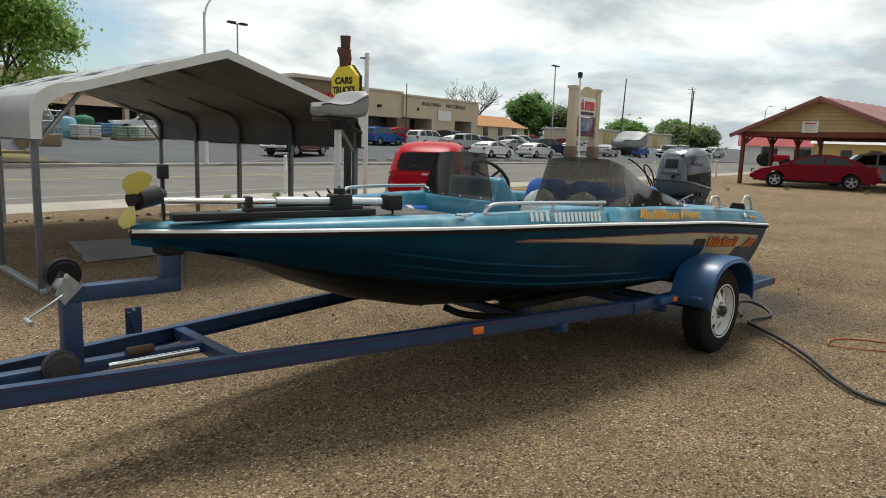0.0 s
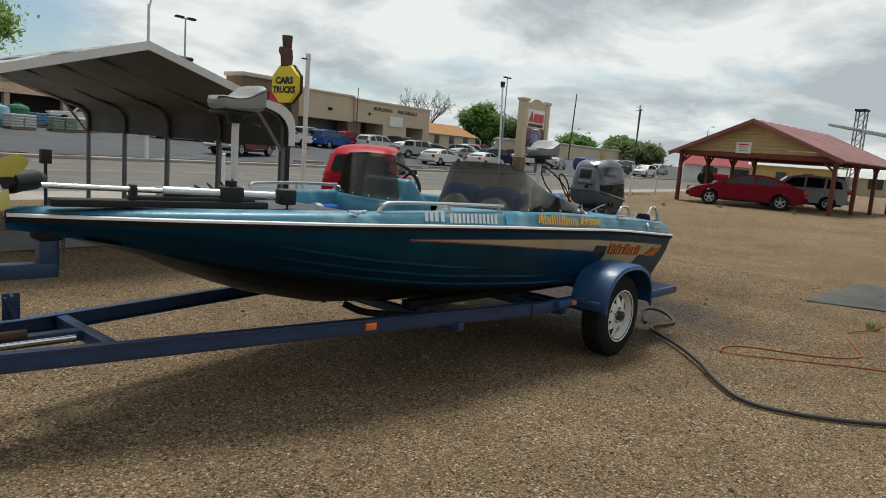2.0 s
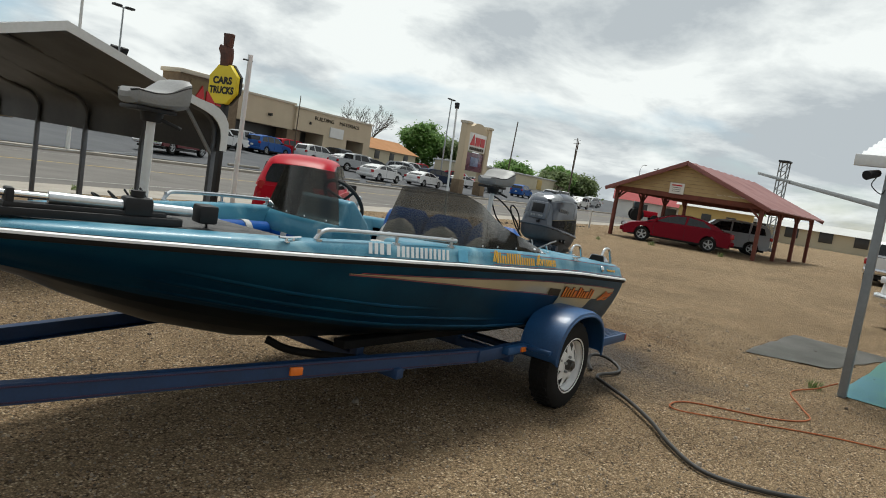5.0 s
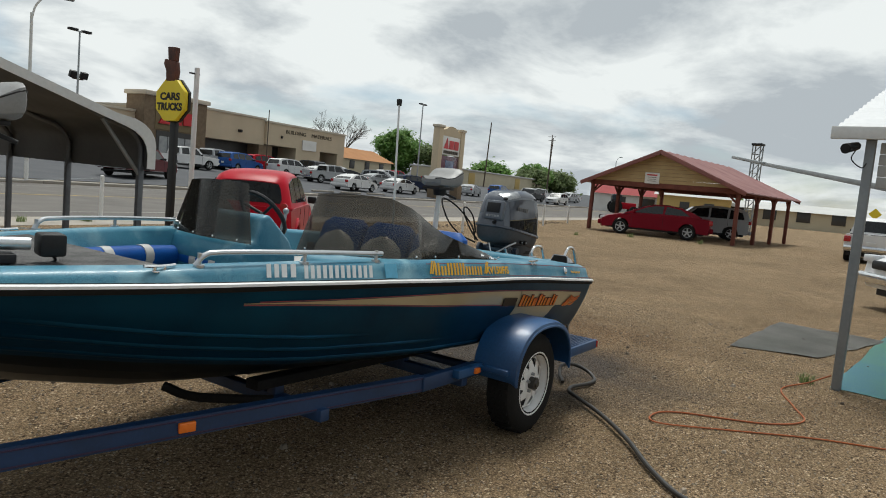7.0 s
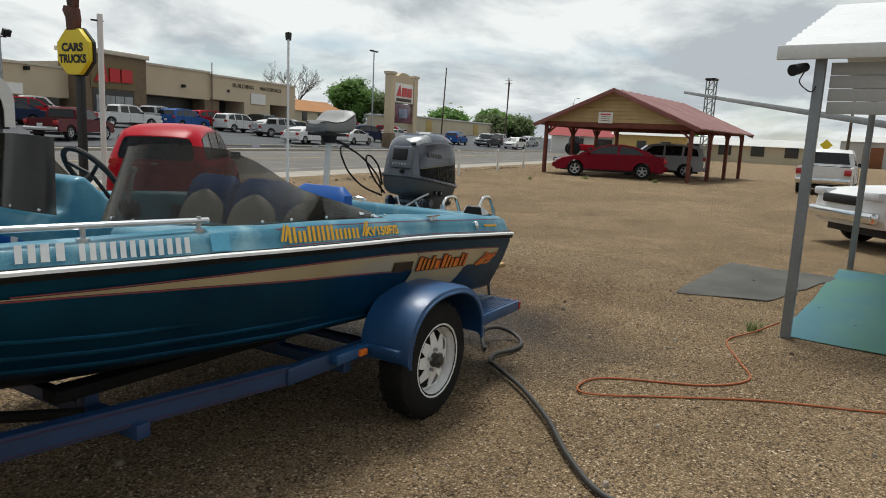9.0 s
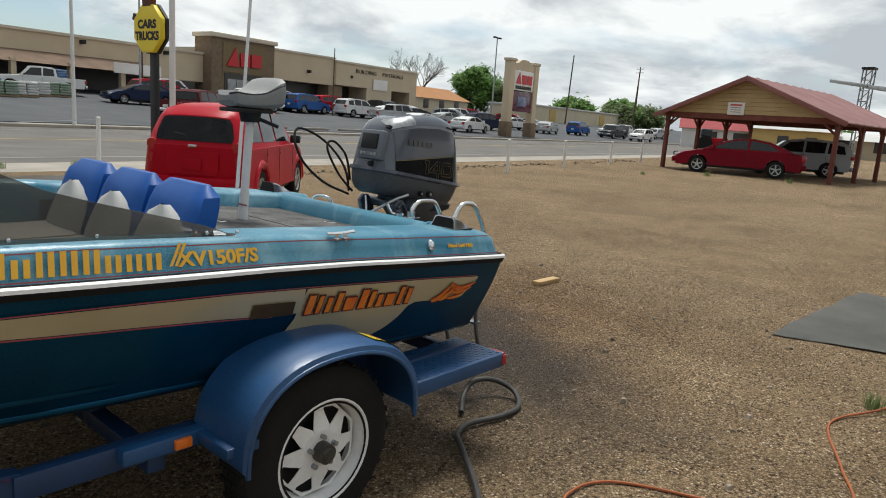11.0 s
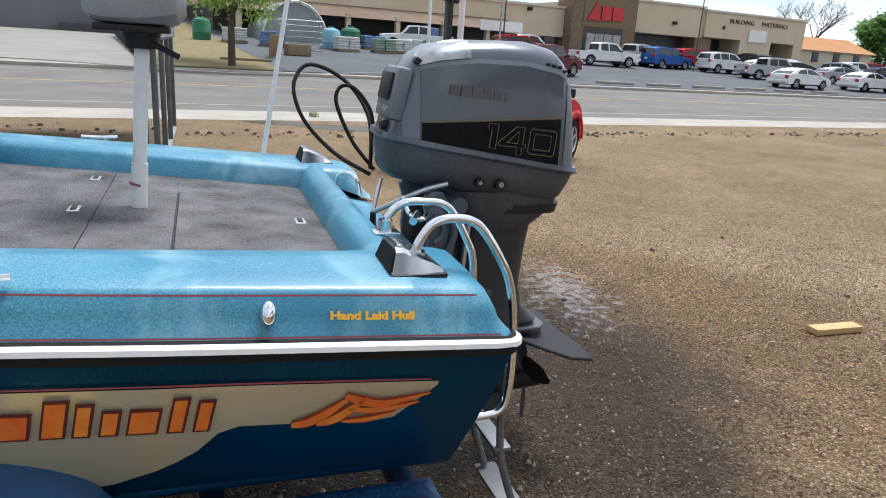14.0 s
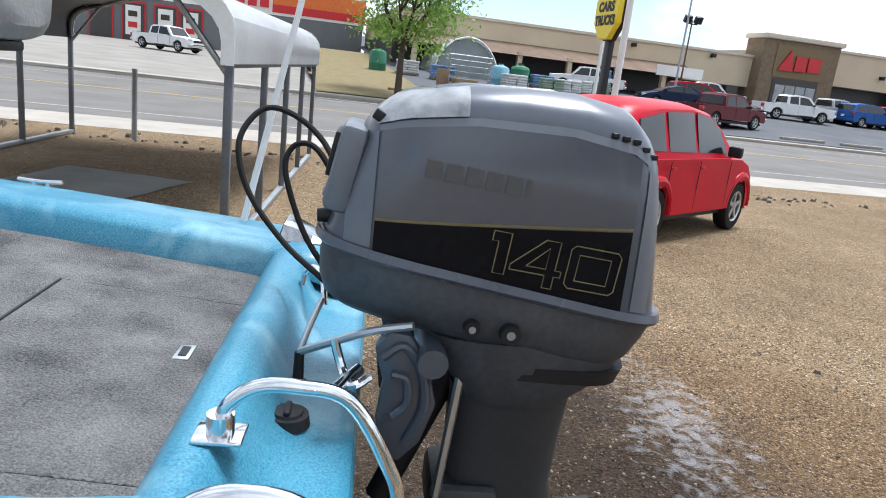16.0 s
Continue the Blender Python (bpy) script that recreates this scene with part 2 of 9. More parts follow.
CARPORT_STEEL = mat("dark_carport_tube", (0.16, 0.17, 0.185), 0.5, 0.5, col2=(0.11, 0.115, 0.125), scale=5, fine=40)
BLACK_PLASTIC = mat("black_plastic", (0.009, 0.009, 0.010), 0.5, col2=(0.016, 0.016, 0.018), bump=0.1, gloss=0.35)
RUBBER = mat("black_rubber", (0.009, 0.009, 0.009), 0.8, col2=(0.018, 0.017, 0.016), bump=0.2)
DARK_GLASS = mat("car_glass", (0.008, 0.010, 0.012), 0.07, col2=(0.016, 0.018, 0.02))
AMBER = mat("amber_lens", (0.85, 0.20, 0.02), 0.2, col2=(0.7, 0.14, 0.01), coat=0.5)
RED_LENS = mat("red_lens", (0.45, 0.01, 0.015), 0.2, col2=(0.3, 0.008, 0.01), coat=0.5)
CLEAR_LENS = mat("headlight_lens", (0.7, 0.72, 0.74), 0.12, col2=(0.5, 0.52, 0.55), coat=0.5)

# ---- ground ----
def gravel_material():
    m = bpy.data.materials.new("yard_gravel")
    m.use_nodes = True
    nt = m.node_tree
    N, L = nt.nodes, nt.links
    b = N["Principled BSDF"]
    co = N.new("ShaderNodeTexCoord")

    def noise_node(scale, detail=4.0, dist=0.0):
        n = N.new("ShaderNodeTexNoise")
        n.inputs["Scale"].default_value, n.inputs["Detail"].default_value, n.inputs["Distortion"].default_value = scale, detail, dist
        L.new(co.outputs["Object"], n.inputs["Vector"])
        return n

    def ramp(src, stops):
        r = N.new("ShaderNodeValToRGB")
        while len(r.color_ramp.elements) < len(stops):
            r.color_ramp.elements.new(0.5)
        for e, (p, c) in zip(r.color_ramp.elements, stops):
            e.position, e.color = p, (*c, 1)
        L.new(src, r.inputs[0])
        return r.outputs[0]

    def mixed(kind, fac, a, bb):
        n = N.new("ShaderNodeMix")
        n.data_type, n.blend_type = "RGBA", kind
        if isinstance(fac, float):
            n.inputs["Factor"].default_value = fac
        else:
            L.new(fac, n.inputs["Factor"])
        for s, i in ((a, 6), (bb, 7)):
            if isinstance(s, tuple):
                n.inputs[i].default_value = (*s, 1)
            else:
                L.new(s, n.inputs[i])
        return n.outputs[2]

    v = N.new("ShaderNodeTexVoronoi")
    v.inputs["Scale"].default_value = 82
    L.new(co.outputs["Object"], v.inputs["Vector"])
    v2 = N.new("ShaderNodeTexVoronoi")
    v2.inputs["Scale"].default_value = 170
    L.new(co.outputs["Object"], v2.inputs["Vector"])
    sep = N.new("ShaderNodeSeparateColor")
    L.new(v.outputs["Color"], sep.inputs[0])
    stones = ramp(sep.outputs[0], [(0.0, (0.05, 0.036, 0.025)), (0.3, (0.185, 0.142, 0.092)), (0.6, (0.275, 0.217, 0.142)), (0.85, (0.235, 0.172, 0.112)), (1.0, (0.50, 0.44, 0.33))])
    sand = ramp(noise_node(170, 3).outputs[0], [(0.3, (0.14, 0.106, 0.062)), (0.7, (0.31, 0.245, 0.162))])
    cover = ramp(noise_node(7, 6, 0.5).outputs[0], [(0.30, (0.25, 0.25, 0.25)), (0.55, (1, 1, 1))])
    c = mixed("MIX", cover, sand, stones)
    mid = ramp(noise_node(1.5, 6, 0.8).outputs[0], [(0.35, (0.90, 0.89, 0.88)), (0.65, (1.10, 1.09, 1.08))])
    c = mixed("MULTIPLY", 1.0, c, mid)
    grit = ramp(noise_node(420, 2).outputs[0], [(0.32, (0.45, 0.44, 0.43)), (0.52, (1.12, 1.12, 1.12))])
    c = mixed("MULTIPLY", 0.75, c, grit)
    gaps = ramp(v.outputs["Distance"], [(0.22, (1.16, 1.16, 1.16)), (0.60, (0.46, 0.45, 0.44))])
    c = mixed("MULTIPLY", 0.8, c, gaps)
    big = ramp(noise_node(0.35, 5, 0.6).outputs[0], [(0.3, (1.22, 1.12, 1.03)), (0.7, (1.62, 1.53, 1.43))])
    c = mixed("MULTIPLY", 1.0, c, big)
    # the wet patch under and behind the outboard
    mp = N.new("ShaderNodeMapping")
    mp.inputs["Location"].default_value, mp.inputs["Scale"].default_value = (-6.25, -4.70 * 0.62, 0), (1, 0.62, 0)
    L.new(co.outputs["Object"], mp.inputs["Vector"])
    ln = N.new("ShaderNodeVectorMath")
    ln.operation = "LENGTH"
    L.new(mp.outputs[0], ln.inputs[0])
    wob = N.new("ShaderNodeMath")
    wob.operation = "MULTIPLY_ADD"
    L.new(noise_node(1.6, 6, 0.4).outputs[0], wob.inputs[0])
    wob.inputs[1].default_value = 1.0
    L.new(ln.outputs["Value"], wob.inputs[2])
    wet = N.new("ShaderNodeMapRange")
    wet.inputs["From Min"].default_value, wet.inputs["From Max"].default_value = 2.05, 1.30
    L.new(wob.outputs[0], wet.inputs["Value"])
    c = mixed("MIX", wet.outputs[0], c, mixed("MULTIPLY", 1.0, c, (0.25, 0.25, 0.275)))
    # a wider reddish damp zone drying round it
    md = N.new("ShaderNodeMapping")
    md.inputs["Location"].default_value, md.inputs["Scale"].default_value = (-7.45, -5.35 * 0.7, 0), (1, 0.7, 0)
    L.new(co.outputs["Object"], md.inputs["Vector"])
    ld = N.new("ShaderNodeVectorMath")
    ld.operation = "LENGTH"
    L.new(md.outputs[0], ld.inputs[0])
    wd = N.new("ShaderNodeMath")
    wd.operation = "MULTIPLY_ADD"
    L.new(noise_node(1.1, 6, 0.5).outputs[0], wd.inputs[0])
    wd.inputs[1].default_value = 1.4
    L.new(ld.outputs["Value"], wd.inputs[2])
    damp = N.new("ShaderNodeMapRange")
    damp.inputs["From Min"].default_value, damp.inputs["From Max"].default_value = 2.6, 1.5
    L.new(wd.outputs[0], damp.inputs["Value"])
    c = mixed("MIX", damp.outputs[0], c, mixed("MULTIPLY", 1.0, c, (0.74, 0.68, 0.64)))
    # a pale chalky streak where the water has run off
    ms = N.new("ShaderNodeMapping")
    ms.inputs["Location"].default_value, ms.inputs["Scale"].default_value = (-7.08 * 1.9, -6.0 * 0.75, 0), (1.9, 0.75, 0)
    L.new(co.outputs["Object"], ms.inputs["Vector"])
    ls = N.new("ShaderNodeVectorMath")
    ls.operation = "LENGTH"
    L.new(ms.outputs[0], ls.inputs[0])
    ws = N.new("ShaderNodeMath")
    ws.operation = "MULTIPLY_ADD"
    L.new(noise_node(15, 8, 0.6).outputs[0], ws.inputs[0])
    ws.inputs[1].default_value = 2.6
    L.new(ls.outputs["Value"], ws.inputs[2])
    chalk = N.new("ShaderNodeMapRange")
    chalk.inputs["From Min"].default_value, chalk.inputs["From Max"].default_value = 1.75, 1.25
    chalk.inputs["To Max"].default_value = 0.42
    L.new(ws.outputs[0], chalk.inputs["Value"])
    c = mixed("MIX", chalk.outputs[0], c, (0.42, 0.42, 0.44))
    L.new(c, b.inputs["Base Color"])
    b.inputs["Specular IOR Level"].default_value = 0.12
    ro = N.new("ShaderNodeMapRange")
    ro.inputs["To Min"].default_value, ro.inputs["To Max"].default_value = 0.95, 0.45
    L.new(wet.outputs[0], ro.inputs["Value"])
    L.new(ro.outputs[0], b.inputs["Roughness"])
    bp = N.new("ShaderNodeBump")
    bp.inputs["Strength"].default_value, bp.inputs["Distance"].default_value = 0.8, 0.012
    h = N.new("ShaderNodeMath")
    L.new(v.outputs["Distance"], h.inputs[0])
    L.new(v2.outputs["Distance"], h.inputs[1])
    inv = N.new("ShaderNodeMath")
    inv.operation = "MULTIPLY"
    inv.inputs[1].default_value = -1
    L.new(h.outputs[0], inv.inputs[0])
    L.new(inv.outputs[0], bp.inputs["Height"])
    L.new(bp.outputs[0], b.inputs["Normal"])
    return m


GRAVEL = gravel_material()
ASPHALT = mat("worn_asphalt", (0.17, 0.158, 0.144), 0.85, col2=(0.115, 0.107, 0.1), scale=0.6, fine=30, bump=0.3, bscale=120)
LOT_ASPHALT = mat("lot_asphalt", (0.105, 0.108, 0.115), 0.85, col2=(0.075, 0.078, 0.085), scale=0.4, fine=25, bump=0.3, bscale=100)
CONCRETE = mat("pale_concrete", (0.38, 0.345, 0.30), 0.85, col2=(0.27, 0.245, 0.21), scale=1.2, fine=30, bump=0.2)
LINE_WHITE = mat("road_marking", (0.36, 0.35, 0.32), 0.8, col2=(0.19, 0.18, 0.17), scale=6, fine=40)
LINE_YELLOW = mat("yellow_marking", (0.45, 0.32, 0.09), 0.7, col2=(0.25, 0.2, 0.1), scale=6, fine=40)
DRY_GRASS = mat("dry_grass", (0.21, 0.165, 0.085), 0.95, col2=(0.15, 0.125, 0.06), scale=2, fine=60, bump=0.6, bscale=50)

def ground_z(x, y):
    """The yard is level but for the shallow hollow that the trailer's wheels stand in."""
    d = min(math.hypot(x - 4.71, y - 2.95), math.hypot(x - 4.40, y - 4.92))
    return -0.031 * math.exp(-(d / 0.95) ** 4)


bm = B()
edges = [-1800, -700, -250, -90, -30, -14, -10, -6, -3, 0, *(1 + i * 0.3 for i in range(20)), 8, *range(10, 31, 4), 45, 90, 250, 700, 1800]
grid = [[bm.verts.new((x, y, ground_z(x, y))) for x in edges] for y in edges]
for i in range(len(edges) - 1):
    for j in range(len(edges) - 1):
        bm.faces.new((grid[i][j], grid[i][j + 1], grid[i + 1][j + 1], grid[i + 1][j]))
tagged(part("ground", bm, GRAVEL, None), "tan gravel and dirt yard with a wet patch behind the boat", "ground", kind="structure")


def sheet(name, u0, u1, v0, v1, z0, z1, material, label, category):
    bm = B()
    nu = 24
    low = [bm.verts.new((u0 + (u1 - u0) * i / nu, v0, z0)) for i in range(nu + 1)]
    top = [bm.verts.new((u0 + (u1 - u0) * i / nu, v1, z1)) for i in range(nu + 1)]
    for i in range(nu):
        bm.faces.new((low[i], low[i + 1], top[i + 1], top[i]))
    ob = part(name, bm, material, None)
    ob.matrix_basis = STREET.copy()
    return tagged(ob, label, category, kind="structure")


sheet("road", -160, 400, 15.1, 29.6, 0.006, 0.006, ASPHALT, "worn grey brown asphalt road with faded lines", "road")
sheet("pavement", -160, 400, 13.4, 15.1, 0.004, 0.004, CONCRETE, "pale dusty concrete strip beside the road", "pavement")
sheet("parking_lot", 13, 260, 31.0, 120, lot_z(31), lot_z(120), LOT_ASPHALT, "dark asphalt parking lot rising to the store", "parking lot")
sheet("side_lot", -120, 7.5, 30.6, 120, 0.13, 1.9, mat("stained_concrete", (0.27, 0.25, 0.22), 0.9, col2=(0.19, 0.175, 0.155), scale=0.5, fine=12), "pale concrete lot of the shop over the road", "parking lot")
sheet("lawn", 7.5, 13, 31.0, 66, 0.16, lot_z(66), DRY_GRASS, "strip of dry yellow grass", "lawn")
sheet("edge_line", -160, 400, 16.2, 16.35, 0.011, 0.011, LINE_WHITE, "faded white edge line of the road", "road marking")
sheet("centre_line", -160, 400, 22.3, 22.5, 0.011, 0.011, LINE_YELLOW, "faded yellow centre line of the road", "road marking")
sheet("far_line", -160, 400, 27.4, 27.55, 0.011, 0.011, LINE_WHITE, "faded white far line of the road", "road marking")
bm = B()
for u in range(-160, 400, 20):
    box(bm, (u + 10, 30.1, 0.06), (19.97, 0.9, 0.16), None, 0.02)
ob = part("kerb", bm, CONCRETE, None)
ob.matrix_basis = STREET.copy()
tagged(ob, "pale concrete kerb along the far side of the road", "kerb", kind="structure")

# ---- the boat: x runs aft from the bow tip, -y is its port side ----
BOAT = pose(0.674, 3.325, 0, 0, 0, 9.0)
LOA = 5.16


def flake_paint(name, col, col2, rough=0.22):
    """Metal-flake gelcoat: sparkle at two scales under a clear coat."""
    return mat(name, col, rough, 0.7, col2=col2, scale=3.0, fine=420, mix2=0.62, coat=0.08, gloss=0.2)


HULL_BLUE = flake_paint("hull_metalflake_blue", (0.004, 0.080, 0.170), (0.0008, 0.022, 0.060), 0.34)
# darker copy of the hull blue, with the shade under the hull painted in
BOTTOM_SHADE = mat("hull_bottom_shaded_blue", (0.003, 0.026, 0.062), 0.34, 1.0, col2=(0.001, 0.010, 0.028), scale=3, fine=300, gloss=0.0)
DECK_BLUE = mat("deck_metalflake_light_blue", (0.085, 0.285, 0.385), 0.42, 0.0, col2=(0.016, 0.105, 0.185), scale=2.2, fine=230, mix2=0.70, coat=0.15, gloss=0.4)
def pale_patches(m, pale, scale, amount):
    """Sun-bleached patches over a paint."""
    nt = m.node_tree
    b = nt.nodes["Principled BSDF"]
    src = b.inputs["Base Color"].links[0].from_socket
    co = nt.nodes.new("ShaderNodeTexCoord")
    n = nt.nodes.new("ShaderNodeTexNoise")
    n.inputs["Scale"].default_value, n.inputs["Detail"].default_value, n.inputs["Distortion"].default_value = scale, 6, 0.6
    r = nt.nodes.new("ShaderNodeMapRange")
    r.inputs["From Min"].default_value, r.inputs["From Max"].default_value, r.inputs["To Max"].default_value = 0.50, 0.74, amount
    mx = nt.nodes.new("ShaderNodeMix")
    mx.data_type = "RGBA"
    mx.inputs[7].default_value = (*pale, 1)
    nt.links.new(co.outputs["Object"], n.inputs["Vector"])
    nt.links.new(n.outputs[0], r.inputs["Value"])
    nt.links.new(r.outputs[0], mx.inputs["Factor"])
    nt.links.new(src, mx.inputs[6])
    nt.links.new(mx.outputs[2], b.inputs["Base Color"])


pale_patches(DECK_BLUE, (0.33, 0.52, 0.58), 4.5, 0.6)
pale_patches(DECK_BLUE, (0.012, 0.14, 0.24), 2.6, 0.5)
BAND_TAN = mat("tan_metalflake_band", (0.50, 0.44, 0.30), 0.3, 0.3, col2=(0.38, 0.33, 0.2), scale=2, fine=400, coat=0.5)
LOW_BLUE = mat("royal_blue_panel", (0.012, 0.095, 0.29), 0.25, 0.35, col2=(0.008, 0.06, 0.19), scale=2, fine=400, coat=0.6)
RED_LINE = mat("red_pinstripe", (0.34, 0.06, 0.075), 0.45, col2=(0.20, 0.07, 0.09))
CARPET = mat("grey_marine_carpet", (0.045, 0.045, 0.047), 0.95, col2=(0.235, 0.23, 0.225), scale=7, fine=210, mix2=0.50, bump=1.0, bscale=240)
FLOOR_CARPET = mat("pale_grey_floor_carpet", (0.30, 0.28, 0.26), 0.95, col2=(0.22, 0.21, 0.2), scale=8, fine=160, bump=0.8, bscale=240)
VINYL_BLUE = mat("royal_blue_vinyl", (0.006, 0.085, 0.34), 0.42, col2=(0.005, 0.062, 0.27), scale=4, fine=120, bump=0.1, gloss=0.3)
VINYL_GREY = mat("pale_grey_vinyl", (0.55, 0.54, 0.52), 0.42, col2=(0.45, 0.44, 0.42), scale=4, fine=120, bump=0.1)
SEAT_GREY = mat("mid_grey_vinyl", (0.27, 0.27, 0.265), 0.45, col2=(0.20, 0.2, 0.2), scale=6, fine=90, bump=0.15)
SMOKED = tinted_glass("smoked_acrylic", (0.80, 0.77, 0.72), 0.50)
YELLOW_LETTER = mat("yellow_lettering", (0.75, 0.42, 0.02), 0.4, col2=(0.7, 0.35, 0.02))
ORANGE_LETTER = mat("orange_red_lettering", (0.60, 0.085, 0.012), 0.4, col2=(0.70, 0.25, 0.02), scale=14, fine=30)
WHITE_LETTER = mat("white_lettering", (0.82, 0.84, 0.85), 0.4, col2=(0.72, 0.74, 0.76))


def rail_w(a):
    if a < 3.6:
        return max(0.935 * (1 - (1 - a / 3.6) ** 2.43), 0.0)
    return lerp([(3.6, 0.935), (4.4, 0.93), (5.16, 0.905)], a)


def rail_z(a):
    return lerp([(0, 1.035), (1.0, 1.035), (2.0, 1.025), (2.6, 1.010), (3.8, 0.957), (4.17, 0.935), (4.53, 0.906), (5.16, 0.856)], a)


def keel_z(a):
    return lerp([(0, 0.985), (0.26, 0.925), (0.6, 0.82), (0.86, 0.70), (1.24, 0.565), (1.74, 0.445), (2.3, 0.385), (3.2, 0.355), (5.2, 0.335)], a)


def chine_w(a):
    return rail_w(a) * lerp([(0, 0.55), (0.8, 0.62), (2.0, 0.78), (3.2, 0.86), (5.2, 0.88)], a)


def chine_z(a):
    return lerp([(0, 1.0), (0.4, 0.93), (1.0, 0.80), (1.6, 0.70), (2.2, 0.63), (3.0, 0.58), (4.0, 0.54), (5.2, 0.50)], a)


def cap_h(a):
    """Height of the deck moulding over the rub rail."""
    return lerp([(0, 0.035), (0.6, 0.045), (1.5, 0.065), (2.4, 0.09), (3.2, 0.112), (4.2, 0.106), (5.2, 0.118)], a)


def side(a, z, out=0.0):
    """A point of the port topside at that height, out metres proud of it."""
    zc, zr = chine_z(a), rail_z(a) - 0.02
    k = min(max((z - zc) / (zr - zc), 0), 1)
    w = chine_w(a) + (rail_w(a) - 0.012 - chine_w(a)) * (1 - (1 - k) ** 1.5)
    return Vector((a, -w - out, z))


def rake(a, z):
    """The transom leans: lower points of the stern lie further forward."""
    if a < 4.6:
        return a
    return a - (a - 4.6) / 0.56 * max(rail_z(a) - z, 0) * 0.30


boat = thing("bass_boat", "blue metal-flake fibreglass bass boat with smoked windscreens on a trailer", "boat", BOAT)

STATIONS = [0.0, 0.04, 0.1, 0.18, 0.3, 0.45, 0.62, 0.8, 1.0, 1.24, 1.5, 1.75, 2.0, 2.3, 2.7, 3.1, 3.5, 3.9, 4.3, 4.6, 4.85, 5.02, LOA]


def hull_ring(a):
    zr = rail_z(a) - 0.02
    zc, wc, zk = chine_z(a), chine_w(a), keel_z(a)
    pts = []
    for k in (1.0, 0.8, 0.6, 0.4, 0.2, 0.0):
        z = zc + (zr - zc) * k
        p = side(a, z)
        pts.append((p.y, p.z))
    pts.append((-wc + 0.03 * min(1, a), zc - 0.022))
    for k in (0.72, 0.70, 0.42, 0.40, 0.12):
        step = 0.012 if k in (0.70, 0.40) else 0.0
        z = zk + (zc - 0.022 - zk) * (k ** 1.15) + step * min(1.0, a)
        pts.append((-wc * k, z))
    pts.append((0, zk))
    full = pts + [(-y, z) for y, z in pts[-2::-1]]
    return [(rake(a, z), y, z) for y, z in full]


bm = B()
rings = [hull_ring(a) for a in STATIONS]
ring_strip(bm, rings, closed=False)
last = [v for v in bm.verts if abs(v.co.x - rake(LOA, v.co.z)) < 1e-5]
bmesh.ops.contextual_create(bm, geom=[e for e in bm.edges if e.is_boundary and all(v in last for v in e.verts)])
bmesh.ops.remove_doubles(bm, verts=bm.verts, dist=0.0005)
# faces below the chine take the copy with shade in its colour
for f in bm.faces:
    c = f.calc_center_median()
    if c.z < chine_z(c.x) - 0.012 and f.normal.length:
        f.material_index = 1
part("hull", bm, (HULL_BLUE, BOTTOM_SHADE), boat, "dark blue metal-flake hull with moulded strakes", 28)

# moulded spray strakes along the topside
for sgn in (-1, 1):
    for lift, a0, a1 in ((0.008, 0.7, 5.0), (0.062, 0.9, 3.3), (0.125, 1.0, 2.6)):
        bm = B()
        rows = []
        for i in range(31):
            a = a0 + (a1 - a0) * i / 30
            z = chine_z(a) + lift
            k = min(1.0, 6 * min(i, 30 - i) / 30)
            rows.append([(rake(a, z), sgn * -side(a, z + dz, o * k).y, z + dz) for dz, o in ((-0.010, -0.002), (-0.006, 0.007), (0.0, 0.008), (0.012, -0.002))])
        ring_strip(bm, rows, closed=False)
        part("strake", bm, HULL_BLUE, boat, "moulded hull strake", 60)

# deck moulding: cap side, rounded gunwale, inner face
DECK_IN = [(0.22, 0.0), (0.3, 0.0), (0.5, 0.14), (1.0, 0.36), (1.55, 0.56), (1.62, 0.58), (2.2, 0.70), (3.0, 0.76), (3.6, 0.76), (3.75, 0.66), (4.3, 0.63), (4.88, 0.58), (4.92, 0.56)]


def inner_w(a):
    return lerp(DECK_IN, a)


def floor_z(a):
    """The top of what lies inside the gunwales."""
    if a < 1.6:
        return rail_z(a) + cap_h(a) - 0.012
    return 0.70 if a < 3.62 else 0.905 + (4.88 - a) * 0.075


def cap_ring(a, sgn):
    zr, h, w = rail_z(a), cap_h(a), rail_w(a)
    wi = min(inner_w(a), max(w - 0.06, 0))
    low = 0.70 if 1.6 <= a < 3.62 else floor_z(a)
    r = [(w + 0.004, zr), (max(w - 0.10 * h, 0), zr + 0.22 * h), (max(w - 0.25 * h, 0), zr + 0.55 * h), (max(w - 0.022 - 0.15 * h, 0), zr + 0.86 * h), (max(w - 0.055, 0), zr + h), (wi + (max(w - 0.055, 0) - wi) * 0.35, zr + h + 0.006), (wi + 0.016, zr + h - 0.002), (wi, min(zr + h - 0.02, zr + h)), (max(min(wi - 0.02, -side(a, low).y - 0.04 if low < 0.75 else 9), 0), low)]
    return [(rake(a, z) if a > 5 else a, sgn * y, z) for y, z in r]


CAPS = [0.0, 0.05, 0.12, 0.22, 0.35, 0.55, 0.8, 1.05, 1.3, 1.55, 1.599, 1.6, 1.9, 2.3, 2.7, 3.1, 3.45, 3.615, 3.62, 3.75, 4.0, 4.3, 4.6, 4.8, 4.92]
for sgn in (-1, 1):
    bm = B()
    ring_strip(bm, [cap_ring(a, sgn) for a in CAPS], closed=False)
    part("gunwale", bm, DECK_BLUE, boat, "light blue speckled gunwale moulding", 70)

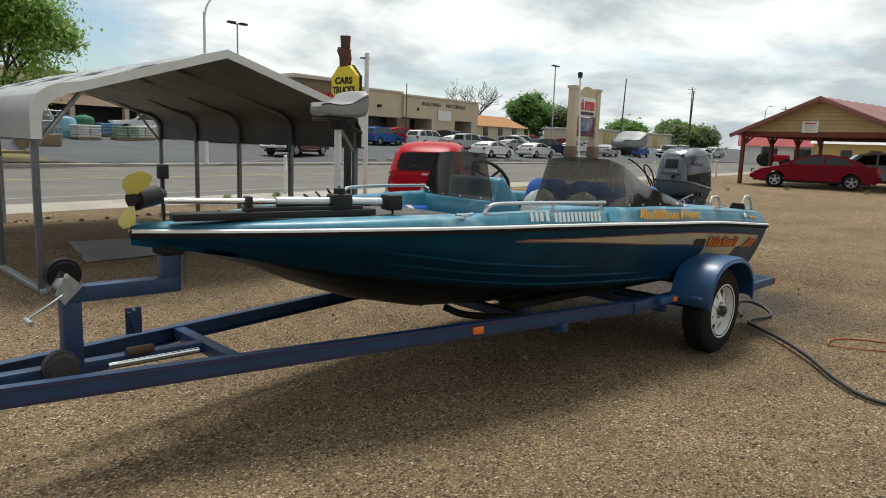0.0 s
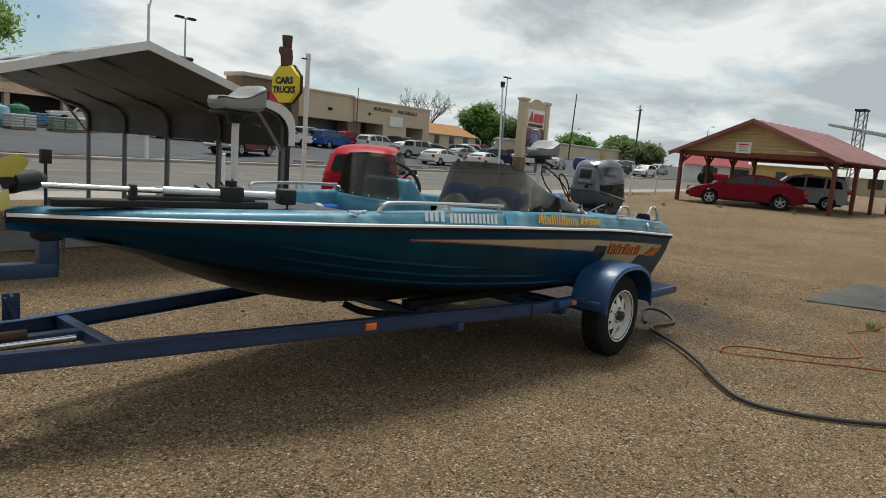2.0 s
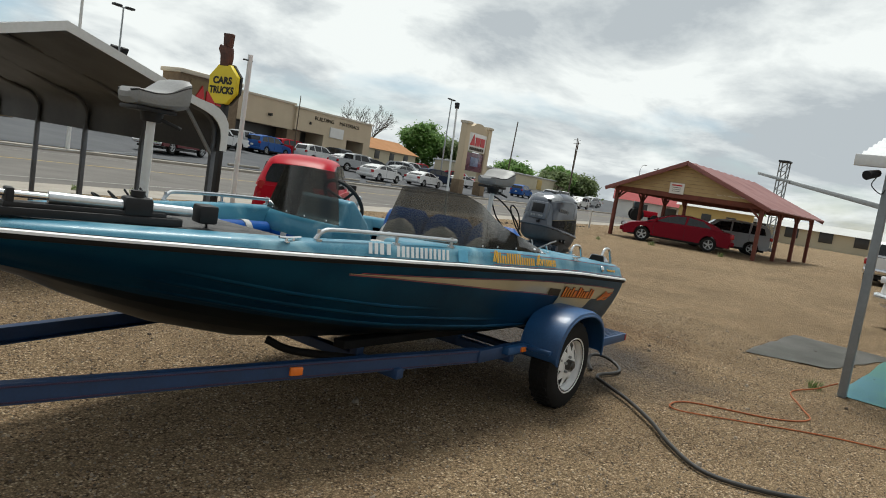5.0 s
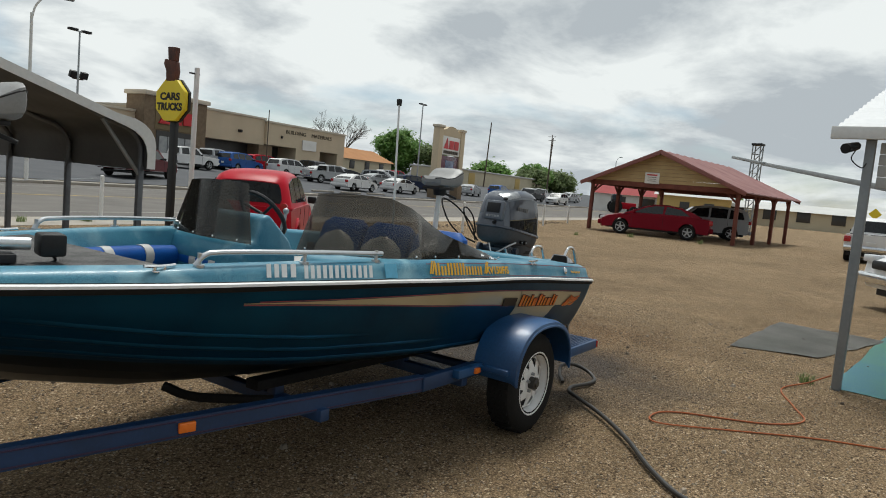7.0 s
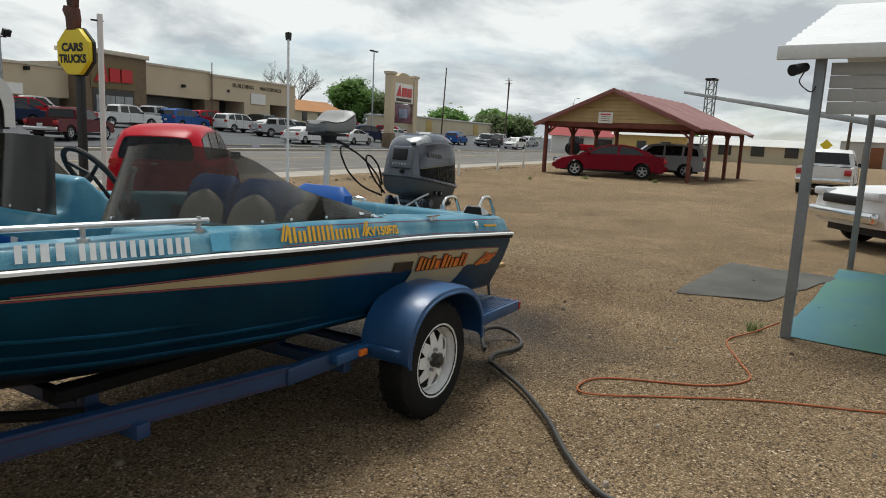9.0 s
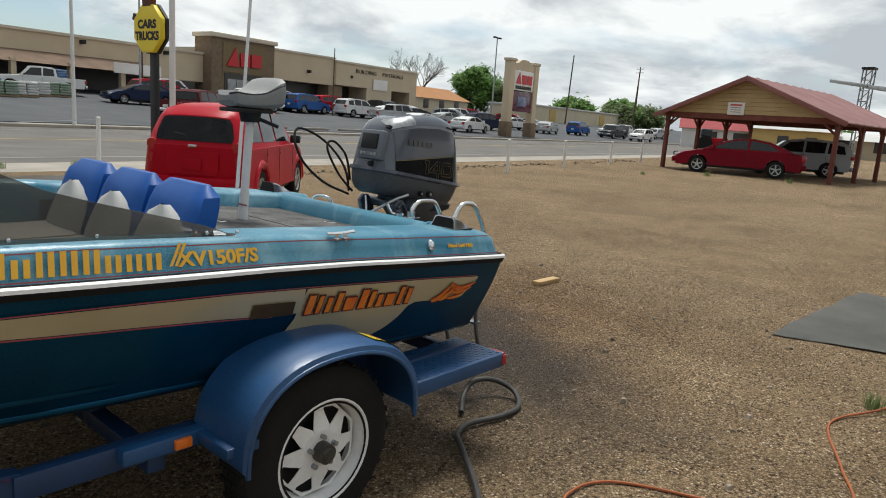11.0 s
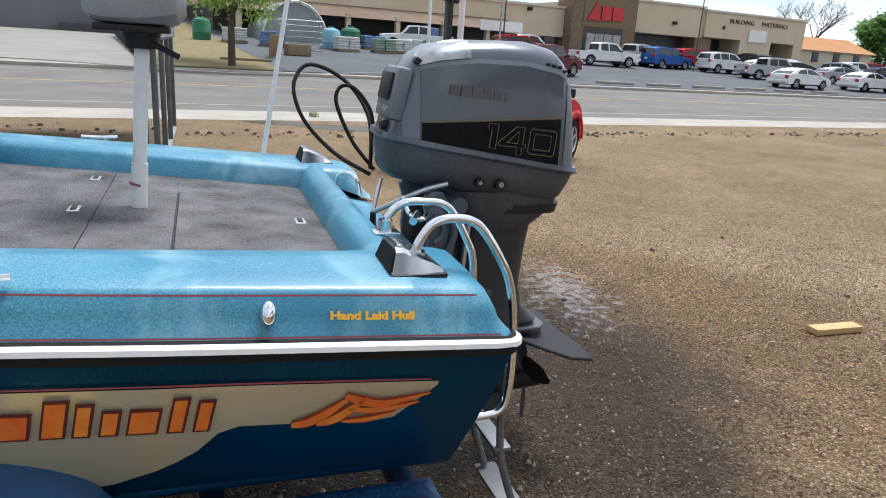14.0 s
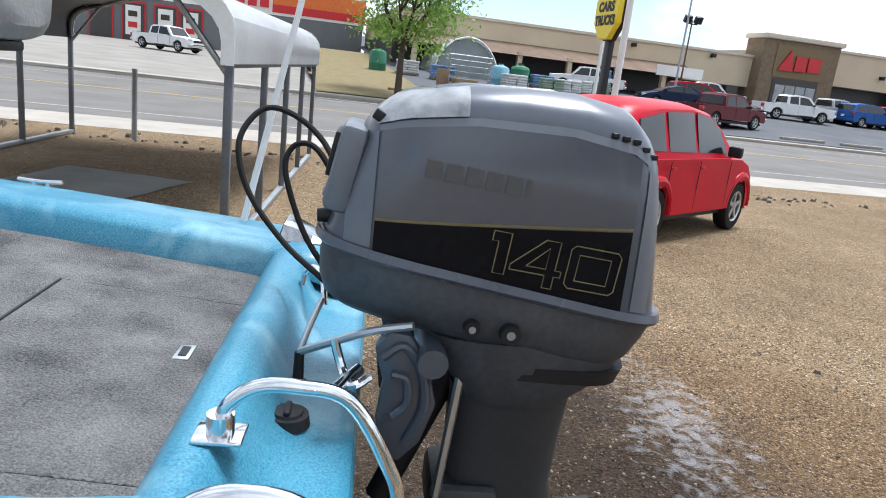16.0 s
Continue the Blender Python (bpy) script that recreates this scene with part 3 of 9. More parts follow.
# stern quarters, the ridge behind the deck, the motor well
for sgn in (-1, 1):
    bm = B()
    rows = [cap_ring(4.92, sgn)]
    for a in (4.955, 5.0, 5.05, 5.085, 5.10, 5.11, 5.12, 5.132, 5.148, 5.166):
        zr, h, w = rail_z(min(a, LOA)), cap_h(a), rail_w(a)
        drop = lerp([(5.05, 0), (5.085, 0.005), (5.10, 0.016), (5.11, 0.034), (5.12, 0.060), (5.132, 0.083), (5.148, 0.099), (5.166, 0.112)], a)
        top = zr + h
        wi = lerp([(4.92, 0.50), (5.0, 0.52), (5.165, 0.54)], a)
        rows.append([(a, sgn * (w + 0.004), zr), (a, sgn * (w - 0.10 * h), zr + 0.22 * h - drop * 0.22), (a, sgn * (w - 0.25 * h), zr + 0.55 * h - drop * 0.55), (a, sgn * (w - 0.024 - 0.15 * h), zr + 0.86 * h - drop * 0.85),
                     (a, sgn * (w - 0.085), top - drop), (a, sgn * (w - 0.2), top + 0.008 - drop), (a, sgn * (wi + 0.06), top + 0.01 - drop), (a, sgn * (wi + 0.02), top - 0.01 - drop), (a, sgn * wi, lerp([(4.92, 0.99), (4.98, 0.93), (5.165, 0.86)], a))])
    ring_strip(bm, rows, closed=False)
    part("stern_quarter", bm, DECK_BLUE, boat, "light blue moulded stern corners", 80)
bm = B()
rows = []
for y in [i * 0.1 - 0.6 for i in range(13)]:
    t = rail_z(4.9) + cap_h(4.9) + 0.006
    rows.append([(4.862, y, 0.90), (4.88, y, 0.965), (4.90, y, t - 0.01), (4.925, y, t), (4.955, y, t - 0.006), (4.985, y, t - 0.05), (5.01, y, 0.90), (5.05, y, 0.875), (5.12, y, 0.86), (5.15, y, 0.855), (5.16, y, 0.80)])
ring_strip(bm, rows, closed=False)
part("motor_well", bm, DECK_BLUE, boat, "light blue ridge and motor well at the stern", 80)

# rub rail: black rubber with a white insert
RAIL_WHITE = mat("bright_white_vinyl", (0.86, 0.86, 0.85), 0.3, col2=(0.74, 0.74, 0.73), scale=9, fine=60)
for sgn in (-1, 1):
    bm, bi = B(), B()
    ra, rb = [], []
    for a in [x * 0.01 for x in range(0, 30, 3)] + [0.3 + i * 0.12 for i in range(40)] + [5.10]:
        w, z = rail_w(a), rail_z(a)
        ra.append([(a, sgn * (w - 0.004), z - 0.026), (a, sgn * (w + 0.014), z - 0.022), (a, sgn * (w + 0.02), z - 0.005), (a, sgn * (w + 0.014), z + 0.014), (a, sgn * (w - 0.004), z + 0.018)])
        rb.append([(a, sgn * (w + 0.012), z - 0.002), (a, sgn * (w + 0.024), z + 0.000), (a, sgn * (w + 0.022), z + 0.011), (a, sgn * (w + 0.010), z + 0.016)])
    end = rail_w(LOA)
    for k in range(1, 5):
        c, s_ = math.cos(k * math.pi / 8), math.sin(k * math.pi / 8)
        z = rail_z(LOA)
        aa, ww = 5.115 + 0.045 * s_, end - 0.045 + 0.045 * c
        ra.append([(aa, sgn * (ww - 0.004), z - 0.026), (aa + 0.008, sgn * (ww + 0.01), z - 0.022), (aa + 0.014, sgn * (ww + 0.012), z - 0.005), (aa + 0.008, sgn * (ww + 0.01), z + 0.014), (aa, sgn * (ww - 0.004), z + 0.018)])
        rb.append([(aa + 0.008, sgn * (ww + 0.01), z - 0.002), (aa + 0.016, sgn * (ww + 0.018), z + 0.000), (aa + 0.015, sgn * (ww + 0.017), z + 0.011), (aa + 0.006, sgn * (ww + 0.008), z + 0.016)])
    ring_strip(bm, ra, closed=True, caps=True)
    part("rub_rail", bm, RUBBER, boat, "black rubber rub rail")
    ring_strip(bi, rb, closed=True, caps=True)
    part("rail_insert", bi, RAIL_WHITE, boat, "white rub rail insert")


# painted band on the port topside
def side_strip(name, rows, material, out, label=""):
    """rows: a, low z, high z."""
    bm = B()
    out_rows = []
    for a, z0, z1 in rows:
        out_rows.append([tuple(Vector((rake(a, z), 0, 0)) + Vector((0, side(a, z, out).y, z))) for z in (z0 + (z1 - z0) * k / 4 for k in range(5))])
    ring_strip(bm, out_rows, closed=False)
    return part(name, bm, material, boat, label)


def band_top(a):
    return lerp([(1.6, 0.958), (1.83, 0.950), (2.08, 0.943), (2.57, 0.931), (3.07, 0.916), (3.32, 0.906), (3.64, 0.890), (4.05, 0.860), (4.57, 0.818), (5.03, 0.775), (5.2, 0.757)], a)


def band_low(a):
    return lerp([(1.83, 0.947), (2.08, 0.934), (2.57, 0.898), (3.07, 0.853), (3.32, 0.834), (3.64, 0.805), (3.89, 0.774)], a)


rows = [(a, min(band_low(a), band_top(a) - 0.003), band_top(a)) for a in [1.83 + i * 0.1056 for i in range(21)]]
side_strip("stripe", rows, BAND_TAN, 0.004, "tan stripe tapering forward")
side_strip("stripe", [(a, lerp([(3.78, 0.60), (4.30, 0.585), (4.41, 0.62), (4.47, 0.655), (4.53, 0.718), (4.91, 0.682), (5.0, 0.768)], a), lerp([(3.78, 0.61), (3.87, 0.69), (3.92, 0.765), (3.935, band_top(3.935))], a) if a < 3.935 else band_top(a)) for a in [3.79 + i * 0.0403 for i in range(31)]], BAND_TAN, 0.005, "tan panel near the stern")
side_strip("pinstripe", [(a, band_top(a) + 0.003, band_top(a) + 0.007) for a in [1.9 + i * 0.11 for i in range(29)]], RED_LINE, 0.005)
side_strip("pinstripe", [(a, min(band_low(a), band_top(a) - 0.003) - 0.007, min(band_low(a), band_top(a) - 0.003) - 0.002) for a in [1.83 + i * 0.1167 for i in range(18)]], RED_LINE, 0.005)
bm = B()
rows = []
for a in [2.9 + i * 0.1545 for i in range(15)]:
    z, h, w = rail_z(a), cap_h(a), rail_w(a)
    rows.append([(a, -(w - 0.024 - 0.15 * h) - 0.004, z + 0.86 * h - 0.001), (a, -(w - 0.024 - 0.15 * h) - 0.003, z + 0.86 * h + 0.003)])
ring_strip(bm, rows, closed=False)
part("pinstripe", bm, RED_LINE, boat)
bm = B()
rows = []
for a in [2.9 + i * 0.158 for i in range(15)]:
    z, h, w = rail_z(a), cap_h(a), rail_w(a)
    rows.append([(a, -(w + 0.005), z + 0.023), (a, -(w + 0.0045), z + 0.027)])
ring_strip(bm, rows, closed=False)
part("pinstripe", bm, RED_LINE, boat)


def on_cap(a, k, out=0.003):
    """The pose on the port cap side: x aft, y up the moulding."""
    z, h, w = rail_z(a), cap_h(a), rail_w(a)
    p = Vector((a, -(w - 0.40 * h * k) - out * 0.6, z + h * k))
    d = Vector((0.3, -(rail_w(a + 0.3) - rail_w(a)), rail_z(a + 0.3) - rail_z(a))).normalized()
    up = Vector((0, 0.34, 1)).normalized()
    n = d.cross(up).normalized()
    up = n.cross(d)
    return Matrix((d, up, n)).transposed().to_4x4(), p


def cap_letters(name, text, a, k, size, material, label, bold=0.004, stretch=1.0):
    m, p = on_cap(a, k, 0.008)
    return letters(name, text, size, material, boat, Matrix.Translation(p) @ m, label, 0.001, bold, stretch=stretch)


def side_pose(a, z, out=0.008):
    p = side(a, z, out)
    q = side(a + 0.3, z - 0.3 * 0.078, out)
    d = (q - p).normalized()
    up = (side(a, z + 0.05, out) - p).normalized()
    n = d.cross(up).normalized()
    up = n.cross(d)
    return Matrix.Translation(p) @ Matrix((d, up, n)).transposed().to_4x4()


def strokes(cells):
    """Splits each block of a mark into two slim bars."""
    return [(x + dx * w, y, w * 0.36, h, lean) for x, y, w, h, lean in cells for dx in (0.0, 0.64)]


def bars(name, m, cells, material, parent, label):
    """Plain blocks in place of lettering. cells: x, y, width, height, lean."""
    for x, y, w, h, lean in cells:
        bm = B()
        vs = [bm.verts.new((xx + lean * (yy - y), yy, zz)) for zz in (0, 0.003) for xx, yy in ((x, y), (x + w, y), (x + w, y + h), (x, y + h))]
        for f in ((3, 2, 1, 0), (4, 5, 6, 7), (0, 1, 5, 4), (1, 2, 6, 5), (2, 3, 7, 6), (3, 0, 4, 7)):
            bm.faces.new([vs[i] for i in f])
        bm.transform(m)
        part(name, bm, material, parent, label)


# registration, make and model marks as plain blocks
m, p = on_cap(1.91, 0.2, 0.012)
bars("registration_mark", Matrix.Translation(p) @ m, strokes([(0.0, 0.018, 0.058, 0.058, 0.05), (0.072, 0.018, 0.07, 0.058, 0.05)] + [(0.185 + i * 0.0655, 0.012, 0.052, 0.058, 0.05) for i in range(6)]), WHITE_LETTER, boat, "white registration blocks on the bow")
m, p = on_cap(2.565, 0.15, 0.009)
bars("year_sticker", Matrix.Translation(p) @ m, [(0, 0.008, 0.085, 0.07, 0)], mat("pale_blue_sticker", (0.12, 0.45, 0.68), 0.4), boat, "pale blue year sticker")
m, p = on_cap(2.565, 0.15, 0.0125)
letters("sticker_year", "2017", 0.036, WHITE_LETTER, boat, Matrix.Translation(p) @ m @ Matrix.Translation((0.004, 0.04, 0)), "", 0.0006, 0.001)
m, p = on_cap(2.90, 0.12, 0.010)
cells = [(0, 0.03, 0.03, 0.07, 0.4)] + [(0.045 + i * 0.058, 0.022, 0.044, 0.068 if i in (0, 2, 3, 4) else 0.05, 0.05) for i in range(8)] + [(0.52, 0.03, 0.025, 0.07, 0.5)]
bars("model_mark", Matrix.Translation(p) @ m, strokes(cells), YELLOW_LETTER, boat, "yellow blocks of the model name")
cap_letters("model_number", "XV150F/S", 3.455, 0.34, 0.062, YELLOW_LETTER, "yellow model number lettering", 0.0022, 1.13)
cap_letters("hull_lettering", "Hand Laid Hull", 4.735, 0.48, 0.023, YELLOW_LETTER, "small orange lettering", 0.0011, 1.30)
sp = side_pose(3.70, 0.792, 0.010)
bars("maker_plate", sp, [(0.02, 0.0, 0.175, 0.052, 0.0)], mat("brown_decal", (0.03, 0.02, 0.012), 0.6, col2=(0.07, 0.048, 0.025), fine=200), boat, "dark brown decal panel")
sp = side_pose(3.945, 0.768, 0.011)
widths = [(x * 1.4, w * 1.4, h) for x, w, h in ((0.0, 0.022, 0.076), (0.036, 0.014, 0.070), (0.068, 0.016, 0.060), (0.10, 0.018, 0.076), (0.134, 0.036, 0.052), (0.188, 0.024, 0.080), (0.226, 0.016, 0.070), (0.258, 0.018, 0.052), (0.292, 0.034, 0.052), (0.344, 0.016, 0.078), (0.378, 0.016, 0.070))]
bars("name_mark_edge", sp @ Matrix.Translation((0, 0, -0.001)), [(x - 0.005, -0.006, w + 0.010, h + 0.012, 0.12) for x, w, h in widths], mat("dark_red_outline", (0.10, 0.012, 0.01), 0.5), boat, "")
bars("name_mark", sp @ Matrix.Translation((0, 0, 0.001)), [(x, 0, w, h, 0.12) for x, w, h in widths], ORANGE_LETTER, boat, "orange red blocks of the maker's name")
sp = side_pose(4.66, 0.705, 0.011)
EMBLEM_RED = mat("dark_red_emblem", (0.26, 0.02, 0.012), 0.45, col2=(0.36, 0.05, 0.015), scale=30)


def flourish(pts, w, material, z):
    """A curved stroke that swells and tapers to a point."""
    path = smooth_path([Vector((x * 0.00176, y * 0.00176, z)) for x, y in pts], 5)
    bm = B()
    rows = []
    for i, p in enumerate(path):
        k = i / (len(path) - 1)
        d = Vector(path[min(i + 1, len(path) - 1)]) - Vector(path[max(i - 1, 0)])
        nrm = Vector((-d.y, d.x, 0)).normalized() * w * 0.00088 * max(math.sin(math.pi * (0.12 + 0.86 * k)) ** 0.7, 0.08)
        rows.append([Vector(p) - nrm, Vector(p) + nrm])
    ring_strip(bm, rows, closed=False)
    bm.transform(sp)
    part("emblem_stroke", bm, material, boat, "orange winged flourish")


for pts, w in ((((0, 0), (20, 4), (42, 18), (66, 42)), 13), (((30, 0), (50, 6), (68, 20), (88, 40)), 13), (((60, 44), (80, 34), (112, 28), (168, 42)), 12), (((66, 22), (92, 18), (122, 20), (156, 28)), 9), (((62, 2), (84, 2), (104, 5), (128, 14)), 7)):
    flourish(pts, w + 5, EMBLEM_RED, 0.0)
    flourish(pts, w, ORANGE_LETTER, 0.002)

# carpets
def deck_sheet(name, rows, z, material, label, th=0.012):
    """rows: a and half width."""
    bm = B()
    rings = [[(a, -w, z - th), (a, w, z - th), (a, w, z), (a, -w, z)] for a, w in rows]
    ring_strip(bm, rings, True, True)
    return part(name, bm, material, boat, label)


bm = B()
rings = []
for a in [0.30 + i * 0.0992 for i in range(14)]:
    w, z = max(inner_w(a) - 0.004, 0.01), floor_z(a) + 0.004
    rings.append([(a, -w, z - 0.01), (a, w, z - 0.01), (a, w, z), (a, -w, z)])
ring_strip(bm, rings, True, True)
part("bow_deck", bm, CARPET, boat, "dark carpeted bow casting deck", 50)
bm = B()
prism(bm, [(-0.42, 0.70), (0.42, 0.70), (0.56, 0.90), (0.56, 1.05), (-0.56, 1.05), (-0.56, 0.90)], "x", 1.595, 1.615)
part("bow_step", bm, DECK_BLUE, boat)
deck_sheet("cockpit_floor", [(1.60, 0.44), (1.9, 0.55), (2.2, 0.62), (3.0, 0.72), (3.62, 0.735)], 0.705, FLOOR_CARPET, "pale grey cockpit carpet")
bm = B()
box(bm, (3.785, 0, 0.83), (0.02, 1.26, 0.25))
part("deck_riser", bm, CARPET, boat)
aft_w = lambda a: inner_w(a) - 0.012
# aft deck in panels round the hatches, with narrow dark seams
seams = [(3.797, 4.2028), (4.2050, 4.872)]
for x0, x1 in seams:
    lid = [(4.428, -0.4505), (x1, -0.4505), (x1, 0.3095), (4.428, 0.3095)]
    surround = [(x0, -1), (x1, -1), (x1, -0.4525), (4.424, -0.4525), (4.424, 0.3115), (x1, 0.3115), (x1, 1), (x0, 1)]
    for outline in ((surround, lid) if x1 > 4.5 else ([(x0, -1), (x1, -1), (x1, 1), (x0, 1)],)):
        o = []
        for x, lo in outline:
            w = aft_w(x)
            o.append((x, max(min(lo, w), -w)))
        bm = B()
        prism(bm, o, "z", 0.893, 0.910)
        bevel_all(bm, 0.0015, 1)
        for v in bm.verts:
            v.co.z += (4.88 - v.co.x) * 0.075
        part("deck_panel", bm, CARPET, boat, "grey carpeted aft deck panel")
bm = B()
box(bm, (4.335, 0, 0.893), (1.06, 1.14, 0.012))
for v in bm.verts:
    v.co.z += (4.88 - v.co.x) * 0.075
part("deck_base", bm, BLACK_PLASTIC, boat)
latch = None
for x, y, r in ((4.147, 0.01, 90), (4.149, 0.48, 90), (4.125, -0.45, 90), (4.797, 0.0, 90)):
    bm = B()
    dz = (4.88 - x) * 0.075
    box(bm, (x, y, 0.9105 + dz), (0.032, 0.07, 0.004), None, 0.0015)
    latch = part("hatch_latch", bm, ALU, boat, "flush chrome hatch latch")
    bm = B()
    box(bm, (x, y, 0.9135 + dz), (0.016, 0.044, 0.003), None, 0.001)
    part("latch_pull", bm, BLACK_PLASTIC, latch)
bm = B()
rod(bm, (4.424, -0.455, 0.9435), (4.424, 0.31, 0.9435), 0.0035, seg=8)
part("hinge", bm, BLACK_PLASTIC, boat, "long black hatch hinge")

# smoked windscreens on their consoles
def windscreen(sgn):
    """One side: a raked front pane that wraps into a side pane falling aft to the gunwale."""
    fb, ft = 2.60, 2.69
    ins, out = 0.24, 0.775
    bm = B()
    zb, top = 1.09, 1.425
    if sgn < 0:
        fold = [Vector((2.66, -0.775, zb + 0.02)), Vector((2.77, -0.725, top - 0.015))]
        front = [Vector((2.45, -0.38, zb + 0.02)), Vector((2.56, -0.40, top - 0.022))]
    else:
        fold = [Vector((2.49, 0.73, zb + 0.01)), Vector((2.585, 0.70, top - 0.02))]
        front = [Vector((2.50, 0.03, zb - 0.005)), Vector((2.60, 0.20, top - 0.01))]
    rings = []
    for k in range(9):
        t = k / 8
        bow = math.sin(t * math.pi) * -0.05
        lo = front[0].lerp(fold[0], t) + Vector((bow, 0, 0))
        hi = front[1].lerp(fold[1], t) + Vector((bow, 0, 0.012 * math.sin(t * math.pi)))
        rings.append((lo, hi))
    tail = [(2.86, 1.37), (2.94, 1.33), (3.02, 1.285), (3.12, 1.24), (3.24, 1.205), (3.4, 1.163), (3.58, 1.115), (3.66, 1.085), (3.69, 1.06)] if sgn < 0 else [(2.66, 1.40), (2.80, 1.36), (2.95, 1.27), (3.1, 1.13)]
    for a, zt in tail:
        base = rail_z(a) + cap_h(a) + 0.004
        w = rail_w(a) - 0.085
        rings.append((Vector((a, sgn * (w + 0.01), base)), Vector((a, sgn * (w - 0.05 * (zt - base) / 0.3), max(zt, base + 0.006)))))
    pts = []
    for lo, hi in rings:
        n = Vector((0.003, -sgn * 0.003, 0))
        pts.append([lo, hi, hi + n, lo + n])
    ring_strip(bm, pts, True, True)
    pane = part("windscreen", bm, SMOKED, boat, "smoked acrylic windscreen", 60)
    pane.visible_shadow = False
    for lo, hi in rings[1::2]:
        b2 = B()
        bmesh.ops.create_uvsphere(b2, u_segments=8, v_segments=5, radius=0.007, matrix=Matrix.Translation(lo + Vector((0, sgn * 0.004, 0.014))))
        part("screw", b2, CHROME, pane)


def console(sgn):
    bm = B()
    o = [(2.50, 0.70), (2.47, 1.00), (2.50, 1.082), (2.84, 1.09), (2.98, 1.04), (3.06, 0.95), (3.04, 0.70)]
    if sgn > 0:
        # the helm side carries a raised dash pod behind its screen
        o = [(2.50, 0.70), (2.47, 1.00), (2.50, 1.085), (2.565, 1.10), (2.60, 1.235), (2.66, 1.25), (2.82, 1.10), (2.88, 1.0), (2.86, 0.70)]
    y0, y1 = (-0.765, -0.36) if sgn < 0 else (0.06, 0.765)
    prism(bm, o, "y", y0, y1)
    bevel_all(bm, 0.025, 3)
    part("console", bm, DECK_BLUE, boat, "light blue moulded console")


for s_ in (-1, 1):
    console(s_)
    windscreen(s_)
WHEEL_C = Vector((2.915, 0.42, 1.222))
bm = B()
tube(bm, [(WHEEL_C + Matrix.Rotation(radians(-38), 3, "Y") @ Vector((0, 0.17 * math.cos(k * math.pi / 12), 0.17 * math.sin(k * math.pi / 12)))) for k in range(25)], 0.014, 8, 1)
wheel = part("steering_wheel", bm, BLACK_PLASTIC, boat, "black steering wheel")
bm = B()
rod(bm, (2.78, 0.42, 1.10), WHEEL_C, 0.02)
for k in range(3):
    d = Matrix.Rotation(radians(-38), 3, "Y") @ Vector((0, math.cos(k * 2.094 + 0.5), math.sin(k * 2.094 + 0.5)))
    rod(bm, WHEEL_C, WHEEL_C + d * 0.165, 0.010)
part("spoke", bm, BLACK_PLASTIC, wheel)
bm = B()
box(bm, (3.25, 0.70, 0.99), (0.22, 0.10, 0.10), None, 0.02)
rod(bm, (3.25, 0.66, 1.02), (3.25, 0.62, 1.02), 0.045, seg=16)
thr = part("throttle_box", bm, BLACK_PLASTIC, boat, "black throttle control")
bm = B()
rod(bm, (3.25, 0.63, 1.04), (3.29, 0.62, 1.22), 0.014, 0.012)
bmesh.ops.create_uvsphere(bm, u_segments=10, v_segments=6, radius=0.022, matrix=Matrix.Translation((3.29, 0.62, 1.23)))
part("lever", bm, STEEL, thr)

# padded bolsters along the forward cockpit
for y, sg in ((0.6, 1), (-0.6, -1)):
    bm = B()
    tube(bm, [(1.66, sg * 0.55, 0.95), (2.1, sg * 0.64, 0.95), (2.52, sg * 0.70, 0.94)], 0.062, 12, 6)
    pad = part("bolster", bm, VINYL_BLUE, boat, "royal blue padded bolster with grey straps")
    for a in (1.74, 2.0, 2.26):
        b2 = B()
        yy = sg * lerp([(1.66, 0.55), (2.1, 0.64), (2.52, 0.70)], a)
        tube(b2, [(a - 0.028, yy - sg * 0.004, 0.95), (a + 0.028, yy + sg * 0.006, 0.95)], 0.0655, 12, 1, False)
        part("strap", b2, VINYL_GREY, pad)
for sg in (1, -1):
    bm = B()
    tube(bm, [(2.53, sg * 0.24, 0.93), (2.53, sg * 0.5, 0.935), (2.53, sg * 0.64, 0.94)], 0.06, 12, 4)
    pad = part("bolster", bm, VINYL_BLUE, boat)
    for yy in (0.32, 0.5):
        b2 = B()
        tube(b2, [(2.53, sg * (yy - 0.028), 0.932), (2.53, sg * (yy + 0.028), 0.934)], 0.0635, 12, 1, False)
        part("strap", b2, VINYL_GREY, pad)

# hardware
def cleat(a, sgn):
    z = rail_z(a) + cap_h(a) - 0.010
    y = sgn * (rail_w(a) - 0.045)
    bm = B()
    tube(bm, [(a - 0.066, y, z + 0.022), (a - 0.035, y, z + 0.020), (a, y, z + 0.019), (a + 0.035, y, z + 0.020), (a + 0.066, y, z + 0.022)], 0.0065, 8, 3)
    for dx in (-0.021, 0.021):
        rod(bm, (a + dx, y, z - 0.012), (a + dx, y, z + 0.019), 0.009, 0.007)
        box(bm, (a + dx, y, z), (0.025, 0.03, 0.006), None, 0.002)
    part("cleat", bm, CHROME, boat, "chrome mooring cleat")


for a in (1.51, 4.12):
    for sg in (-1, 1):
        cleat(a, sg)


